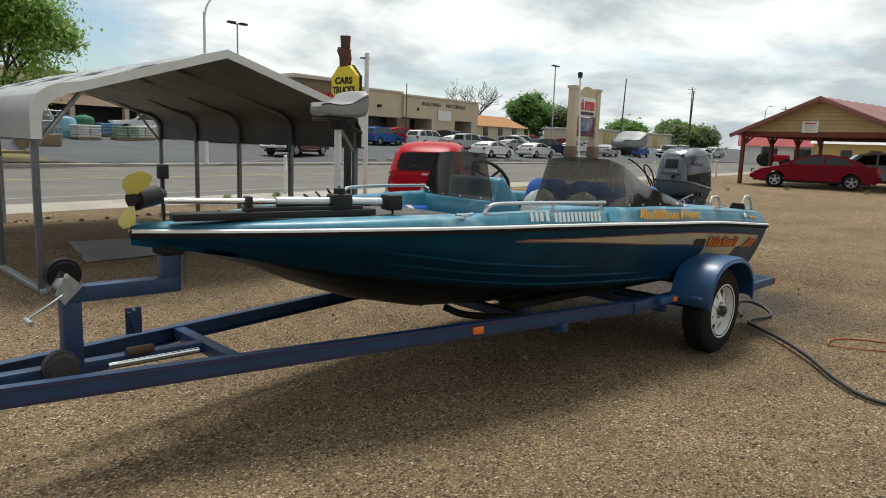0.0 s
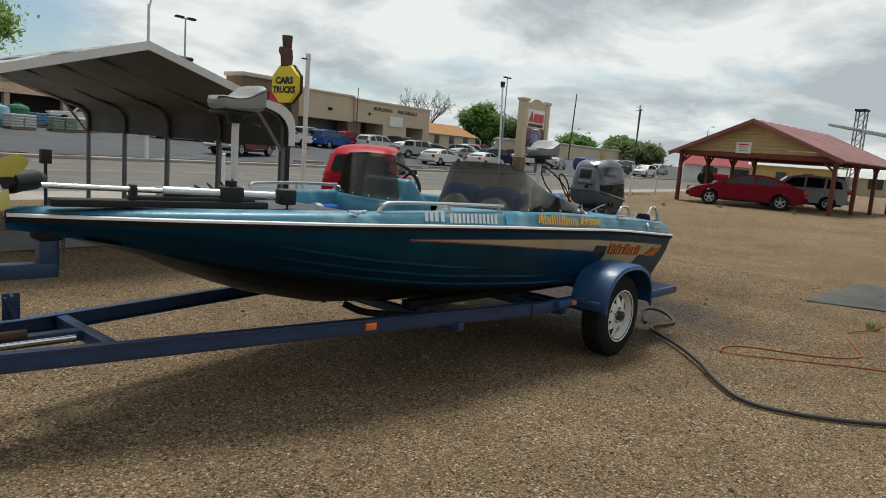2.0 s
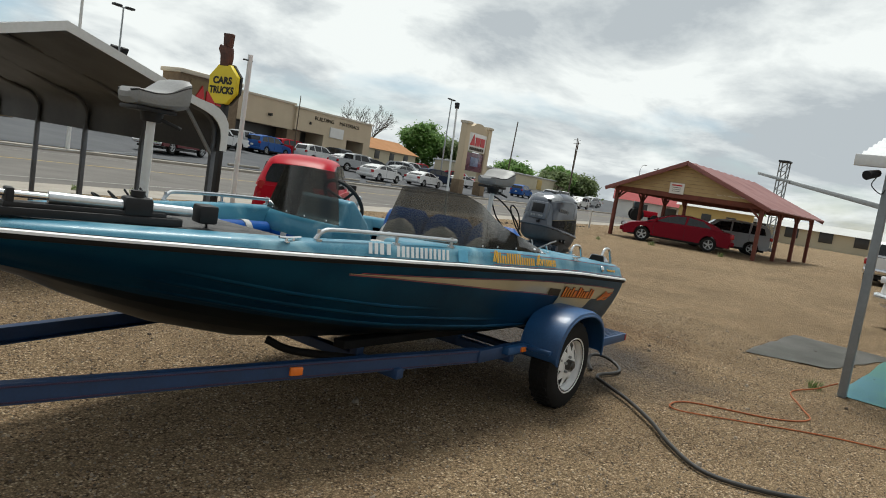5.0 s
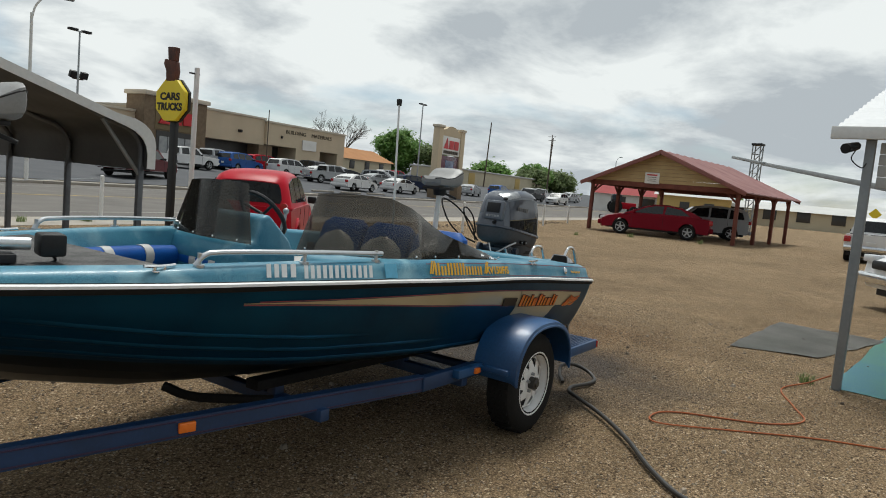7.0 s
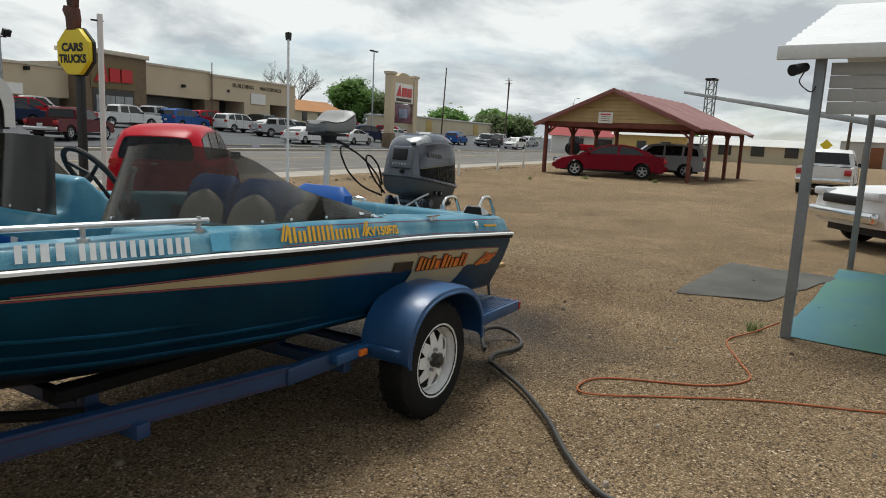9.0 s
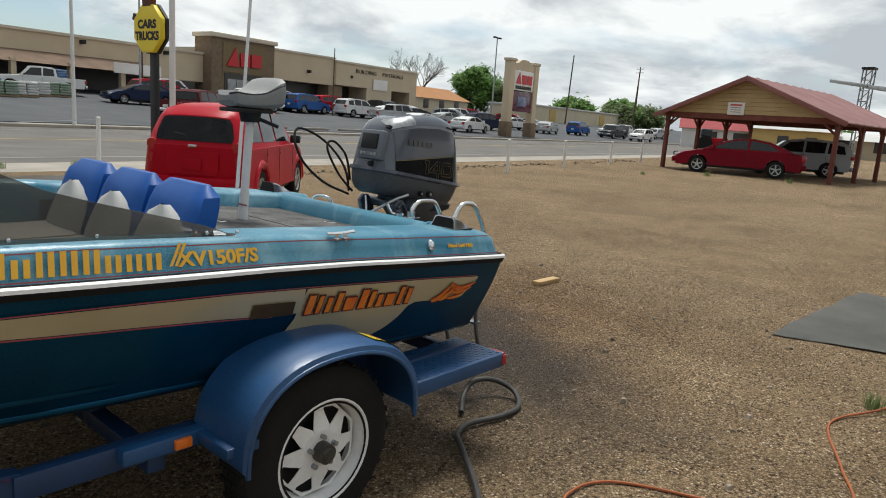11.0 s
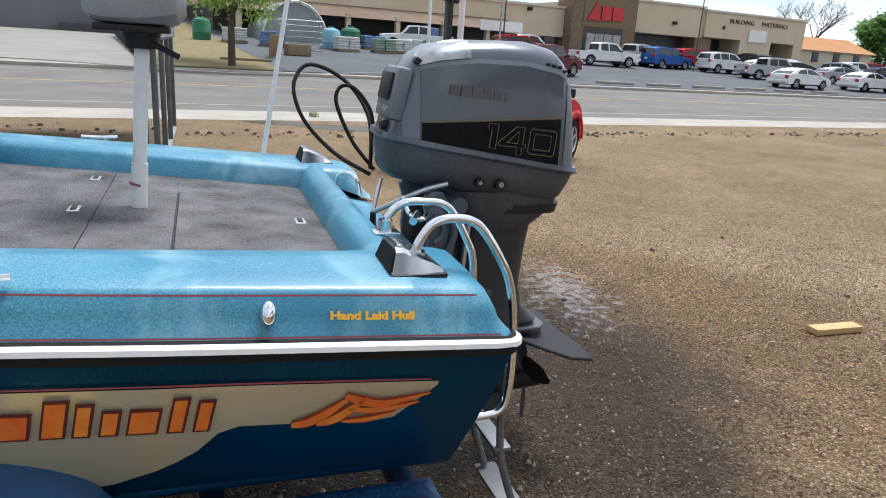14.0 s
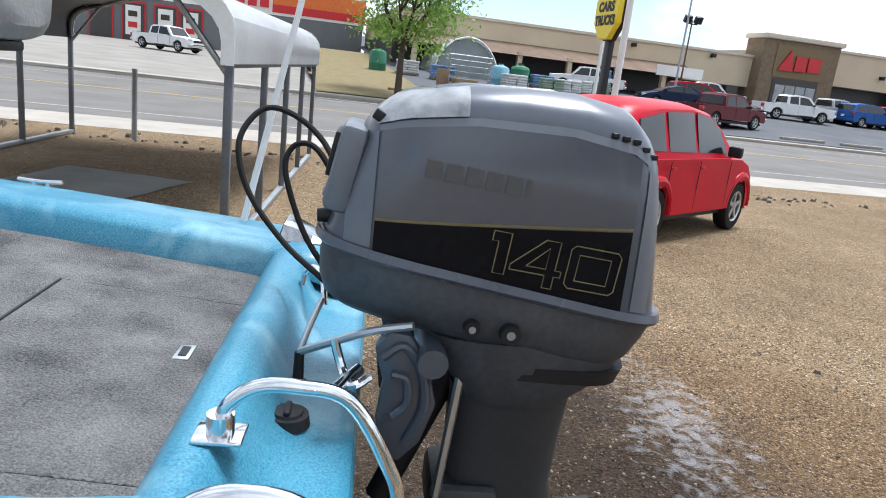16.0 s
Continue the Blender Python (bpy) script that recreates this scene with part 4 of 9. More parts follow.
def scoop(sgn):
    """A chrome-edged vent wedge, its black mouth towards the bow, on a black gasket."""
    z = rail_z(4.95) + cap_h(4.95) + 0.007
    lo, hi = sorted((sgn * 0.65, sgn * 0.80))
    bm = B()
    rows = []
    for a, lean, h, k in ((4.888, 0.014, 0.056, 0.016), (4.905, 0.014, 0.054, 0.016), (4.94, 0.010, 0.040, 0.018), (4.98, 0.006, 0.024, 0.022), (5.012, 0.0, 0.006, 0.030)):
        rows.append([(a, lo, z), (a + lean * 0.8, lo + k * 0.8, z + h * 0.86), (a + lean, lo + k + 0.012, z + h), (a + lean, hi - k - 0.012, z + h), (a + lean * 0.8, hi - k * 0.8, z + h * 0.86), (a, hi, z)])
    ring_strip(bm, rows, True, True)
    # plain chrome darkened: the dark reflections are put into its colour
    sc = part("vent_scoop", bm, mat("dark_reflection_chrome", (0.46, 0.47, 0.49), 0.16, 1.0, col2=(0.40, 0.41, 0.43), scale=14), boat, "chrome and black vent scoop", 20)
    bm = B()
    ring_strip(bm, [[(4.887 + dx, lo + 0.007, z + 0.004), (4.899 + dx, lo + 0.020, z + 0.044), (4.901 + dx, lo + 0.031, z + 0.050), (4.901 + dx, hi - 0.031, z + 0.050), (4.899 + dx, hi - 0.020, z + 0.044), (4.887 + dx, hi - 0.007, z + 0.004)] for dx in (-0.003, 0.002)], True, True)
    part("scoop_mouth", bm, RUBBER, sc)
    bm = B()
    box(bm, (4.95, (lo + hi) / 2, z - 0.004), (0.135, 0.162, 0.010), None, 0.003)
    part("gasket", bm, BLACK_PLASTIC, sc)


for sg in (-1, 1):
    scoop(sg)

# bow grab rails
for sg in (-1, 1):
    bm = B()
    z = lambda a: rail_z(a) + cap_h(a)
    yb = lambda a: sg * (rail_w(a) - 0.07)
    tube(bm, [(1.655, yb(1.655), z(1.655) + 0.004), (1.69, yb(1.69), z(1.69) + 0.045), (1.77, yb(1.77), z(1.77) + 0.056), (2.14, yb(2.14), z(2.14) + 0.05), (2.60, yb(2.60), z(2.60) + 0.038)], 0.0115, 10, 6)
    for a in (1.67, 2.14, 2.56):
        rod(bm, (a, yb(a), z(a) - 0.004), (a, yb(a), z(a) + 0.055), 0.009)
        rod(bm, (a, yb(a), z(a) - 0.004), (a, yb(a), z(a) + 0.008), 0.022)
    part("grab_rail", bm, ALU, boat, "polished tube grab rail")

# stern ladder and its rails over the transom
bm = B()
tube(bm, [(4.962, -0.735, 1.0), (4.965, -0.735, 1.045), (5.0, -0.735, 1.092), (5.05, -0.735, 1.104), (5.11, -0.735, 1.088), (5.17, -0.735, 1.01), (5.208, -0.735, 0.93), (5.228, -0.735, 0.80), (5.23, -0.735, 0.64), (5.205, -0.735, 0.585), (5.12, -0.735, 0.578), (5.08, -0.735, 0.578)], 0.0112, 12, 6)
tube(bm, [(4.967, -0.443, 1.0), (4.97, -0.443, 1.04), (5.01, -0.443, 1.074), (5.07, -0.443, 1.078), (5.14, -0.443, 1.062), (5.2, -0.443, 0.97), (5.228, -0.443, 0.88), (5.23, -0.443, 0.64), (5.205, -0.443, 0.585), (5.10, -0.443, 0.578)], 0.0112, 12, 6)
lad = part("boarding_ladder", bm, CHROME, boat, "chrome tube boarding ladder folded over the transom")
for y in (-0.735, -0.443):
    bm = B()
    rod(bm, (4.963, y, 0.99), (4.963, y, 1.03), 0.02)
    box(bm, (4.963, y, 0.998), (0.07, 0.06, 0.006), None, 0.002)
    part("rail_foot", bm, CHROME, lad)
bm = B()
for y in (-0.70, -0.48):
    tube(bm, [(5.235, y, 0.70), (5.24, y, 0.45), (5.30, y, 0.25)], 0.011, 8, 4)
box(bm, (5.31, -0.59, 0.235), (0.07, 0.26, 0.012), None, 0.003)
box(bm, (5.245, -0.59, 0.45), (0.05, 0.24, 0.012), None, 0.003)
part("ladder_step", bm, mat("dull_step_metal", (0.16, 0.165, 0.17), 0.5, 0.4), lad)
# bent handle on the starboard side of the motor well
bm = B()
tube(bm, [(4.985, 0.40, 0.95), (4.995, 0.40, 0.99), (5.02, 0.37, 1.008), (5.045, 0.31, 0.995), (5.055, 0.285, 0.94)], 0.008, 10, 5)
part("stern_handle", bm, CHROME, boat, "small bent chrome handle")
# side nav eye, filler cap, transom eye
bm = B()
m, p = on_cap(4.615, 0.58, 0.008)
bmesh.ops.create_uvsphere(bm, u_segments=14, v_segments=8, radius=1, matrix=Matrix.Translation(p) @ m @ Matrix.Diagonal((0.017, 0.027, 0.018, 1)))
part("side_eye", bm, CHROME, boat, "chrome oval side fitting")
bm = B()
rod(bm, (5.03, -0.19, 0.878), (5.03, -0.19, 0.899), 0.042, 0.038, 24)
rod(bm, (5.03, -0.19, 0.899), (5.03, -0.19, 0.904), 0.028, 0.026, 20)
box(bm, (5.03, -0.19, 0.908), (0.012, 0.048, 0.010), None, 0.004)
part("filler_cap", bm, BLACK_PLASTIC, boat, "round black filler cap")
bm = B()
tube(bm, [(5.09, -0.55, 0.56), (5.14, -0.55, 0.55), (5.16, -0.55, 0.51), (5.11, -0.55, 0.485), (5.08, -0.55, 0.50)], 0.008, 8, 4)
part("tie_eye", bm, CHROME, boat)


# ---- seats and loose gear on the boat ----
def on_boat(name, label, category, group=""):
    return thing(name, label, category, BOAT.copy(), group)


def saddle_seat(x, z0, z1, lean, group, yc=0.0):
    """A grey casting seat on a pedestal: pole, swivel, saddle-shaped pad."""
    t = on_boat("pedestal_seat", "grey vinyl casting seat on a tall white pole", "boat seat", group)
    t.matrix_basis = BOAT @ Matrix.Translation((0, yc, 0))
    bm = B()
    rod(bm, (x, 0, z0), (x + lean, 0, z1), 0.0205, 0.0205, 16)
    rod(bm, (x, 0, z0), (x + lean * 0.3, 0, z0 + (z1 - z0) * 0.3), 0.0245, 0.0235, 16)
    part("pole", bm, PAINT_WHITE, t, "white painted aluminium pole")
    bm = B()
    rod(bm, (x, 0, z0 + 0.085), (x + 0.002, 0, z0 + 0.092), 0.0252, seg=16)
    part("band", bm, RED_LINE, t)
    bm = B()
    c = x + lean
    rod(bm, (c, 0, z1 - 0.02), (c, 0, z1 + 0.03), 0.045, 0.055, 16)
    box(bm, (c - 0.02, 0, z1 + 0.035), (0.20, 0.16, 0.02), None, 0.005)
    rod(bm, (c + 0.02, -0.03, z1), (c + 0.1, -0.09, z1 - 0.035), 0.009)
    part("swivel", bm, BLACK_PLASTIC, t, "black swivel with a lever")
    bm = B()
    rows = []
    n = 14
    for i in range(13):
        k = i / 12
        a = c - 0.145 + 0.27 * k
        hw = lerp([(0, 0.055), (0.06, 0.09), (0.3, 0.108), (0.6, 0.135), (0.85, 0.15), (0.96, 0.14), (1, 0.10)], k)
        top = z1 + 0.045 + lerp([(0, 0.06), (0.06, 0.085), (0.35, 0.078), (0.55, 0.092), (0.85, 0.155), (0.96, 0.162), (1, 0.135)], k)
        bot = z1 + 0.045 + lerp([(0, 0.03), (0.1, 0.0), (0.9, 0.0), (1, 0.03)], k)
        ring = []
        for j in range(n):
            an = 2 * math.pi * j / n
            cy, cz = math.cos(an), math.sin(an)
            y = hw * math.copysign(abs(cy) ** 0.6, cy)
            zz = (top + bot) / 2 + (top - bot) / 2 * math.copysign(abs(cz) ** 0.6, cz)
            if cz > 0:
                zz += 0.012 * (abs(y) / hw) ** 2 - 0.008
            ring.append((a, y, zz))
        rows.append(ring)
    ring_strip(bm, rows, True, True)
    part("pad", bm, SEAT_GREY, t, "grey saddle pad")
    bm = B()
    pts = [(r[3][0], r[1][1], (r[0][2] + r[1][2]) / 2 + 0.012) for r in rows]
    tube(bm, pts, 0.004, 6, 2)
    tube(bm, [(p[0], -p[1], p[2]) for p in pts], 0.004, 6, 2)
    part("piping", bm, BLACK_PLASTIC, t)
    return t


saddle_seat(4.315, 0.935, 1.445, 0.035, "pedestal seats", 0.085)
saddle_seat(1.14, 1.07, 1.555, 0.0, "pedestal seats")


def bucket(y, x, wdt, label):
    """A folding boat seat with a rounded back in blue with a pale shield-shaped front."""
    t = on_boat("folding_seat", label, "boat seat", "bench of three seats")
    bm = B()
    rows = []
    for i in range(9):
        k = i / 8
        z = 0.86 + 0.34 * k
        a = x - 0.015 + 0.10 * k
        hw = wdt * lerp([(0, 0.46), (0.5, 0.48), (0.8, 0.47), (0.93, 0.44), (1, 0.34)], k)
        th = lerp([(0, 0.15), (0.7, 0.14), (0.88, 0.115), (0.96, 0.08), (1, 0.035)], k)
        ring = []
        for j in range(16):
            an = 2 * math.pi * j / 16
            cx, cy = math.cos(an), math.sin(an)
            ring.append((a + th / 2 * math.copysign(abs(cx) ** 0.6, cx), y + hw * math.copysign(abs(cy) ** 0.5, cy), z))
        rows.append(ring)
    ring_strip(bm, rows, True, True)
    part("backrest", bm, VINYL_BLUE, t, "royal blue vinyl backrest")
    bm = B()
    rows = []
    for i in range(8):
        k = i / 7
        z = 0.86 + 0.255 * k
        a = x - 0.086 + 0.077 * k
        hw = wdt * lerp([(0, 0.455), (0.4, 0.45), (0.65, 0.41), (0.85, 0.31), (0.96, 0.18), (1, 0.06)], k)
        rows.append([(a - 0.034 + 0.034 * (j / 4 - 1) ** 4 + 0.012 * k, y + hw * (j / 4 - 1), z) for j in range(9)])
    ring_strip(bm, rows, closed=False)
    part("facing", bm, VINYL_GREY, t, "pale grey shield-shaped facing")
    bm = B()
    box(bm, (x - 0.24, y, 0.84), (0.40, wdt * 0.92, 0.13), None, 0.04)
    part("cushion", bm, VINYL_GREY, t, "pale grey seat cushion")
    bm = B()
    box(bm, (x - 0.2, y, 0.74), (0.42, wdt * 0.86, 0.075), None, 0.01)
    part("base", bm, VINYL_BLUE, t)
    return t


for y in (-0.36, 0.07, 0.50):
    bucket(y, 3.71, 0.43, "folded blue and pale grey vinyl boat seat")


# antenna / light pole on the far gunwale
t = on_boat("stern_light_pole", "thin white stern light pole on the gunwale", "light pole")
bm = B()
rod(bm, (4.75, 0.83, 0.985), (4.97, 1.05, 2.20), 0.011, 0.009, 10)
part("pole", bm, PAINT_WHITE, t)
bm = B()
rod(bm, (4.75, 0.83, 0.98), (4.752, 0.832, 1.0), 0.03)
part("base", bm, CHROME, t)
bm = B()
rod(bm, (4.97, 1.05, 2.195), (4.98, 1.06, 2.245), 0.022, 0.026)
part("lamp", bm, BLACK_PLASTIC, t)

# trolling motor stowed along the port bow
t = on_boat("trolling_motor", "stowed bow trolling motor with a yellow propeller and chrome shaft", "trolling motor")
h0, h1 = Vector((-0.02, -0.06, 1.185)), Vector((1.26, -0.33, 1.155))
d = (h1 - h0).normalized()
bm = B()
rod(bm, h0 + d * 0.14, h0 + d * 0.66, 0.0135, seg=14)
part("shaft", bm, CHROME, t, "chrome shaft")
bm = B()
rod(bm, h0 + d * 0.66, h0 + d * 1.24, 0.024, seg=14)
part("tube", bm, ALU, t)
bm = B()
hd = Vector((0.85, 0.5, 0.08)).normalized()
rod(bm, h0 + hd * 0.05, h0 + hd * 0.17, 0.047, 0.047, 18)
rod(bm, h0 + hd * 0.17, h0 + hd * 0.23, 0.047, 0.02, 18)
rod(bm, h0 + hd * 0.03, h0 + hd * 0.05, 0.05, 0.05, 18)
rod(bm, h0 + hd * 0.005, h0 + hd * 0.03, 0.026, 0.032, 18)
part("pod", bm, BLACK_PLASTIC, t, "black torpedo motor pod")
YELLOW_PROP = mat("yellow_plastic", (0.62, 0.55, 0.12), 0.35, col2=(0.5, 0.44, 0.1))
for sg in (1, -1):
    bm = B()
    rows = []
    side_v = hd.cross(Vector((0, 0, 1))).normalized()
    for i in range(7):
        k = i / 6
        w = lerp([(0, 0.022), (0.35, 0.056), (0.7, 0.064), (0.92, 0.042), (1, 0.008)], k)
        c = h0 + hd * 0.015 + Vector((0, 0, sg)) * (0.025 + 0.105 * k) + side_v * 0.05 * k * sg
        tw = side_v * math.cos(0.5 - k * 0.3) + hd * math.sin(0.5 - k * 0.3) * sg
        rows.append([c - tw * w, c + hd * 0.004, c + tw * w, c - hd * 0.004])
    ring_strip(bm, rows, True, True)
    part("propeller_blade", bm, YELLOW_PROP, t, "yellow plastic propeller blade")
bm = B()
box(bm, h0.lerp(h1, 0.52) + Vector((0, 0, -0.062)), (1.02, 0.10, 0.035), Matrix.Rotation(math.atan2(d.y, d.x), 3, "Z"), 0.006)
box(bm, h0.lerp(h1, 0.62) + Vector((0, 0, -0.036)), (0.62, 0.075, 0.03), Matrix.Rotation(math.atan2(d.y, d.x), 3, "Z"), 0.006)
for k in (0.40, 0.80):
    box(bm, h0.lerp(h1, k) + Vector((0, 0, -0.02)), (0.03, 0.07, 0.09), Matrix.Rotation(math.atan2(d.y, d.x), 3, "Z"), 0.006)
part("mount", bm, BLACK_PLASTIC, t, "black folding bow mount")
bm = B()
box(bm, h0.lerp(h1, 0.765) + Vector((0, 0, 0.0)), (0.12, 0.085, 0.085), Matrix.Rotation(math.atan2(d.y, d.x), 3, "Z"), 0.015)
rod(bm, h0.lerp(h1, 0.765) + Vector((0, 0, -0.07)), h0.lerp(h1, 0.765) + Vector((0, 0, 0.07)), 0.03)
part("collar", bm, BLACK_PLASTIC, t)
bm = B()
box(bm, h1, (0.09, 0.10, 0.085), Matrix.Rotation(math.atan2(d.y, d.x), 3, "Z"), 0.012)
part("head", bm, BLACK_PLASTIC, t, "black control head")
bm = B()
for k in range(4):
    p = h0.lerp(h1, 0.70 + 0.05 * k)
    tube(bm, [p + Vector((0, 0.05, -0.03)), p + Vector((-0.05, 0.11, 0.03 + 0.015 * k)), p + Vector((0.02, 0.14, 0.0)), p + Vector((0.06, 0.08, -0.05))], 0.005, 6, 5)
tube(bm, [h1 + Vector((0, 0, -0.03)), h1 + Vector((0.03, 0.03, -0.07)), h1 + Vector((-0.08, 0.02, -0.09)), h1 + Vector((-0.2, 0.03, -0.08))], 0.006, 6, 5)
part("cable", bm, BLACK_PLASTIC, t)
bm = B()
box(bm, (0.22, 0.16, 1.30), (0.05, 0.035, 0.07), None, 0.006)
rod(bm, (0.22, 0.16, 1.06), (0.22, 0.16, 1.27), 0.008)
part("bow_light", bm, BLACK_PLASTIC, t)

# ---- the trailer ----
TRAILER_BLUE = mat("dull_blue_trailer_paint", (0.012, 0.044, 0.125), 0.45, 0.0, col2=(0.009, 0.03, 0.08), scale=5, fine=70, bump=0.08)
FENDER_BLUE = mat("bright_blue_fender_paint", (0.020, 0.088, 0.225), 0.42, 0.0, col2=(0.011, 0.048, 0.13), scale=3, fine=80, coat=0.12)
trailer = thing("boat_trailer", "blue steel single-axle boat trailer with white spoked wheels", "trailer", BOAT.copy())
BEAM_Z = 0.435


def beam(bm, p0, p1, w, h):
    """A rectangular tube between two points."""
    p0, p1 = Vector(p0), Vector(p1)
    d = p1 - p0
    m = d.to_track_quat("X", "Z").to_matrix()
    box(bm, (p0 + p1) / 2, (d.length, w, h), m, 0.005)


for sg in (-1, 1):
    bm = B()
    # open channel, its web outboard
    profile = [(0.025, 0.0425), (0.025, -0.0425), (-0.025, -0.0425), (-0.025, -0.0365), (0.019, -0.0365), (0.019, 0.0365), (-0.025, 0.0365), (-0.025, 0.0425)]
    ring_strip(bm, [[(x, sg * (y + dy), z + dz) for dy, dz in profile] for x, y, z in ((-1.25, 0.03, BEAM_Z + 0.012), (3.02, 0.832, BEAM_Z - 0.023))], True, True)
    tb = part("tongue_beam", bm, TRAILER_BLUE, trailer, "blue tapering channel beam")
    bm = B()
    for dz in (0.031, -0.031):
        p0, p1 = Vector((-1.2, sg * (0.04 + 0.026), BEAM_Z + 0.012 + dz)), Vector((3.0, sg * (0.830 + 0.026), BEAM_Z - 0.023 + dz))
        beam(bm, p0, p1, 0.003, 0.003)
    part("pinstripe", bm, mat("dull_red_pinstripe", (0.06, 0.04, 0.09), 0.5), tb)
    bm = B()
    beam(bm, (3.0, sg * 0.842, BEAM_Z - 0.025), (5.0, sg * 0.842, BEAM_Z - 0.04), 0.05, 0.08)
    part("side_beam", bm, TRAILER_BLUE, trailer)
    bm = B()
    box(bm, (3.46, sg * 0.888, 0.424), (0.36, 0.05, 0.052), None, 0.006)
    box(bm, (3.58, sg * 0.985, 0.43), (0.12, 0.22, 0.034), None, 0.006)
    part("step_plate", bm, FENDER_BLUE, trailer, "lighter blue box step ahead of the fender")
    for a, w, z, hh, L in ((1.69, 0.614, 0.425, 0.043, 0.072), (3.47, 0.918, 0.422, 0.034, 0.058)):
        bm = B()
        yaw = math.atan2(sg * 0.191, 1) if a < 3 else 0
        box(bm, (a, sg * w, z), (L, 0.02, hh), Matrix.Rotation(yaw, 3, "Z"), 0.005)
        part("marker_light", bm, AMBER, trailer, "amber side marker lamp")
    # fender: a rounded arch with a rolled lip
    bm, lip = B(), B()
    arch = []
    for i in range(33):
        an = math.pi * (1.02 - 1.06 * i / 32)
        rx, rz = (0.39 if math.cos(an) < 0 else 0.415), 0.39
        x = 3.935 + rx * math.copysign(abs(math.cos(an)) ** 0.85, math.cos(an))
        z = 0.385 + (rz - 0.065) * max(math.sin(an), 0) ** 0.8
        arch.append((x, z))
    rows = []
    for x, z in arch:
        rows.append([(x, sg * 0.845, z), (x, sg * 1.10, z), (x + (3.945 - x) * 0.015, sg * 1.135, z - 0.012), (x + (3.945 - x) * 0.06, sg * 1.142, z - 0.035), (x + (3.945 - x) * 0.065, sg * 1.132, z - 0.036), (x + (3.945 - x) * 0.03, sg * 1.10, z - 0.016), (x + (3.945 - x) * 0.02, sg * 0.845, z - 0.012)])
    ring_strip(bm, rows, True, True)
    fe = part("fender", bm, FENDER_BLUE, trailer, "rounded bright blue wheel fender", 50)
    bm = B()
    tube(bm, [(x + (3.945 - x) * 0.062, sg * 1.137, z - 0.036) for x, z in arch], 0.009, 8, 1)
    part("rolled_lip", bm, FENDER_BLUE, fe, "rolled lip of the fender")
    if sg < 0:
        bm = B()
        rr = [[(x, -1.005, z + 0.004), (x, -1.105, z + 0.004)] for x, z in [(4.12 + 0.02 * i, lerp([(p[0], p[1]) for p in arch], 4.12 + 0.02 * i)) for i in range(8)]]
        ring_strip(bm, rr, closed=False)
        st = part("sticker", bm, mat("yellow_sticker", (0.75, 0.58, 0.02), 0.4), fe, "yellow tyre pressure sticker")
        for q in range(4):
            bm = B()
            y0 = -1.022 - q * 0.020
            ring_strip(bm, [[(x, y0, z + 0.006), (x, y0 - 0.008, z + 0.006)] for x, z in [(4.135 + 0.02 * i, lerp([(p[0], p[1]) for p in arch], 4.135 + 0.02 * i)) for i in range(6 if q % 2 else 7)]], closed=False)
            part("print_bar", bm, RED_LINE, st)
    bm = B()
    prism(bm, [(x, z - 0.012) for x, z in arch], "y", *sorted((sg * 0.842, sg * 0.848)))
    part("inner_panel", bm, TRAILER_BLUE, fe)
    # diamond-plate tread board behind the wheel
    bm = B()
    box(bm, (4.72, sg * 0.895, 0.393), (0.62, 0.31, 0.066), None, 0.006)
    pl = part("tread_board", bm, FENDER_BLUE, trailer, "blue diamond-plate step")
    bm = B()
    for i in range(24):
        for j in range(12):
            x, y = 4.43 + i * 0.025, sg * (0.765 + j * 0.0235)
            an = 0.7 if (i + j) % 2 else -0.7
            box(bm, (x, y, 0.427), (0.017, 0.005, 0.003), Matrix.Rotation(an, 3, "Z"))
    tread = part("tread", bm, FENDER_BLUE, pl)
    tread["kind"] = "stuff"
    bm = B()
    box(bm, (5.045, sg * 1.0, 0.392), (0.02, 0.075, 0.06), None, 0.006)
    box(bm, (5.03, sg * 1.047, 0.392), (0.035, 0.012, 0.05), None, 0.003)
    part("tail_light", bm, RED_LENS, trailer, "red tail lamp")
    bm = B()
    beam(bm, (2.2, sg * 0.40, 0.455), (4.9, sg * 0.42, 0.415), 0.09, 0.05)
    part("bunk", bm, RUBBER, trailer, "dark carpeted bunk board")
    for a in (2.35, 3.4, 4.5):
        bm = B()
        beam(bm, (a, sg * 0.41, 0.33), (a, sg * 0.41, 0.43), 0.06, 0.06)
        part("bunk_bracket", bm, TRAILER_BLUE, trailer)

RIM_WHITE = mat("white_wheel_paint", (0.86, 0.86, 0.85), 0.35, col2=(0.74, 0.73, 0.71), scale=10, fine=60)


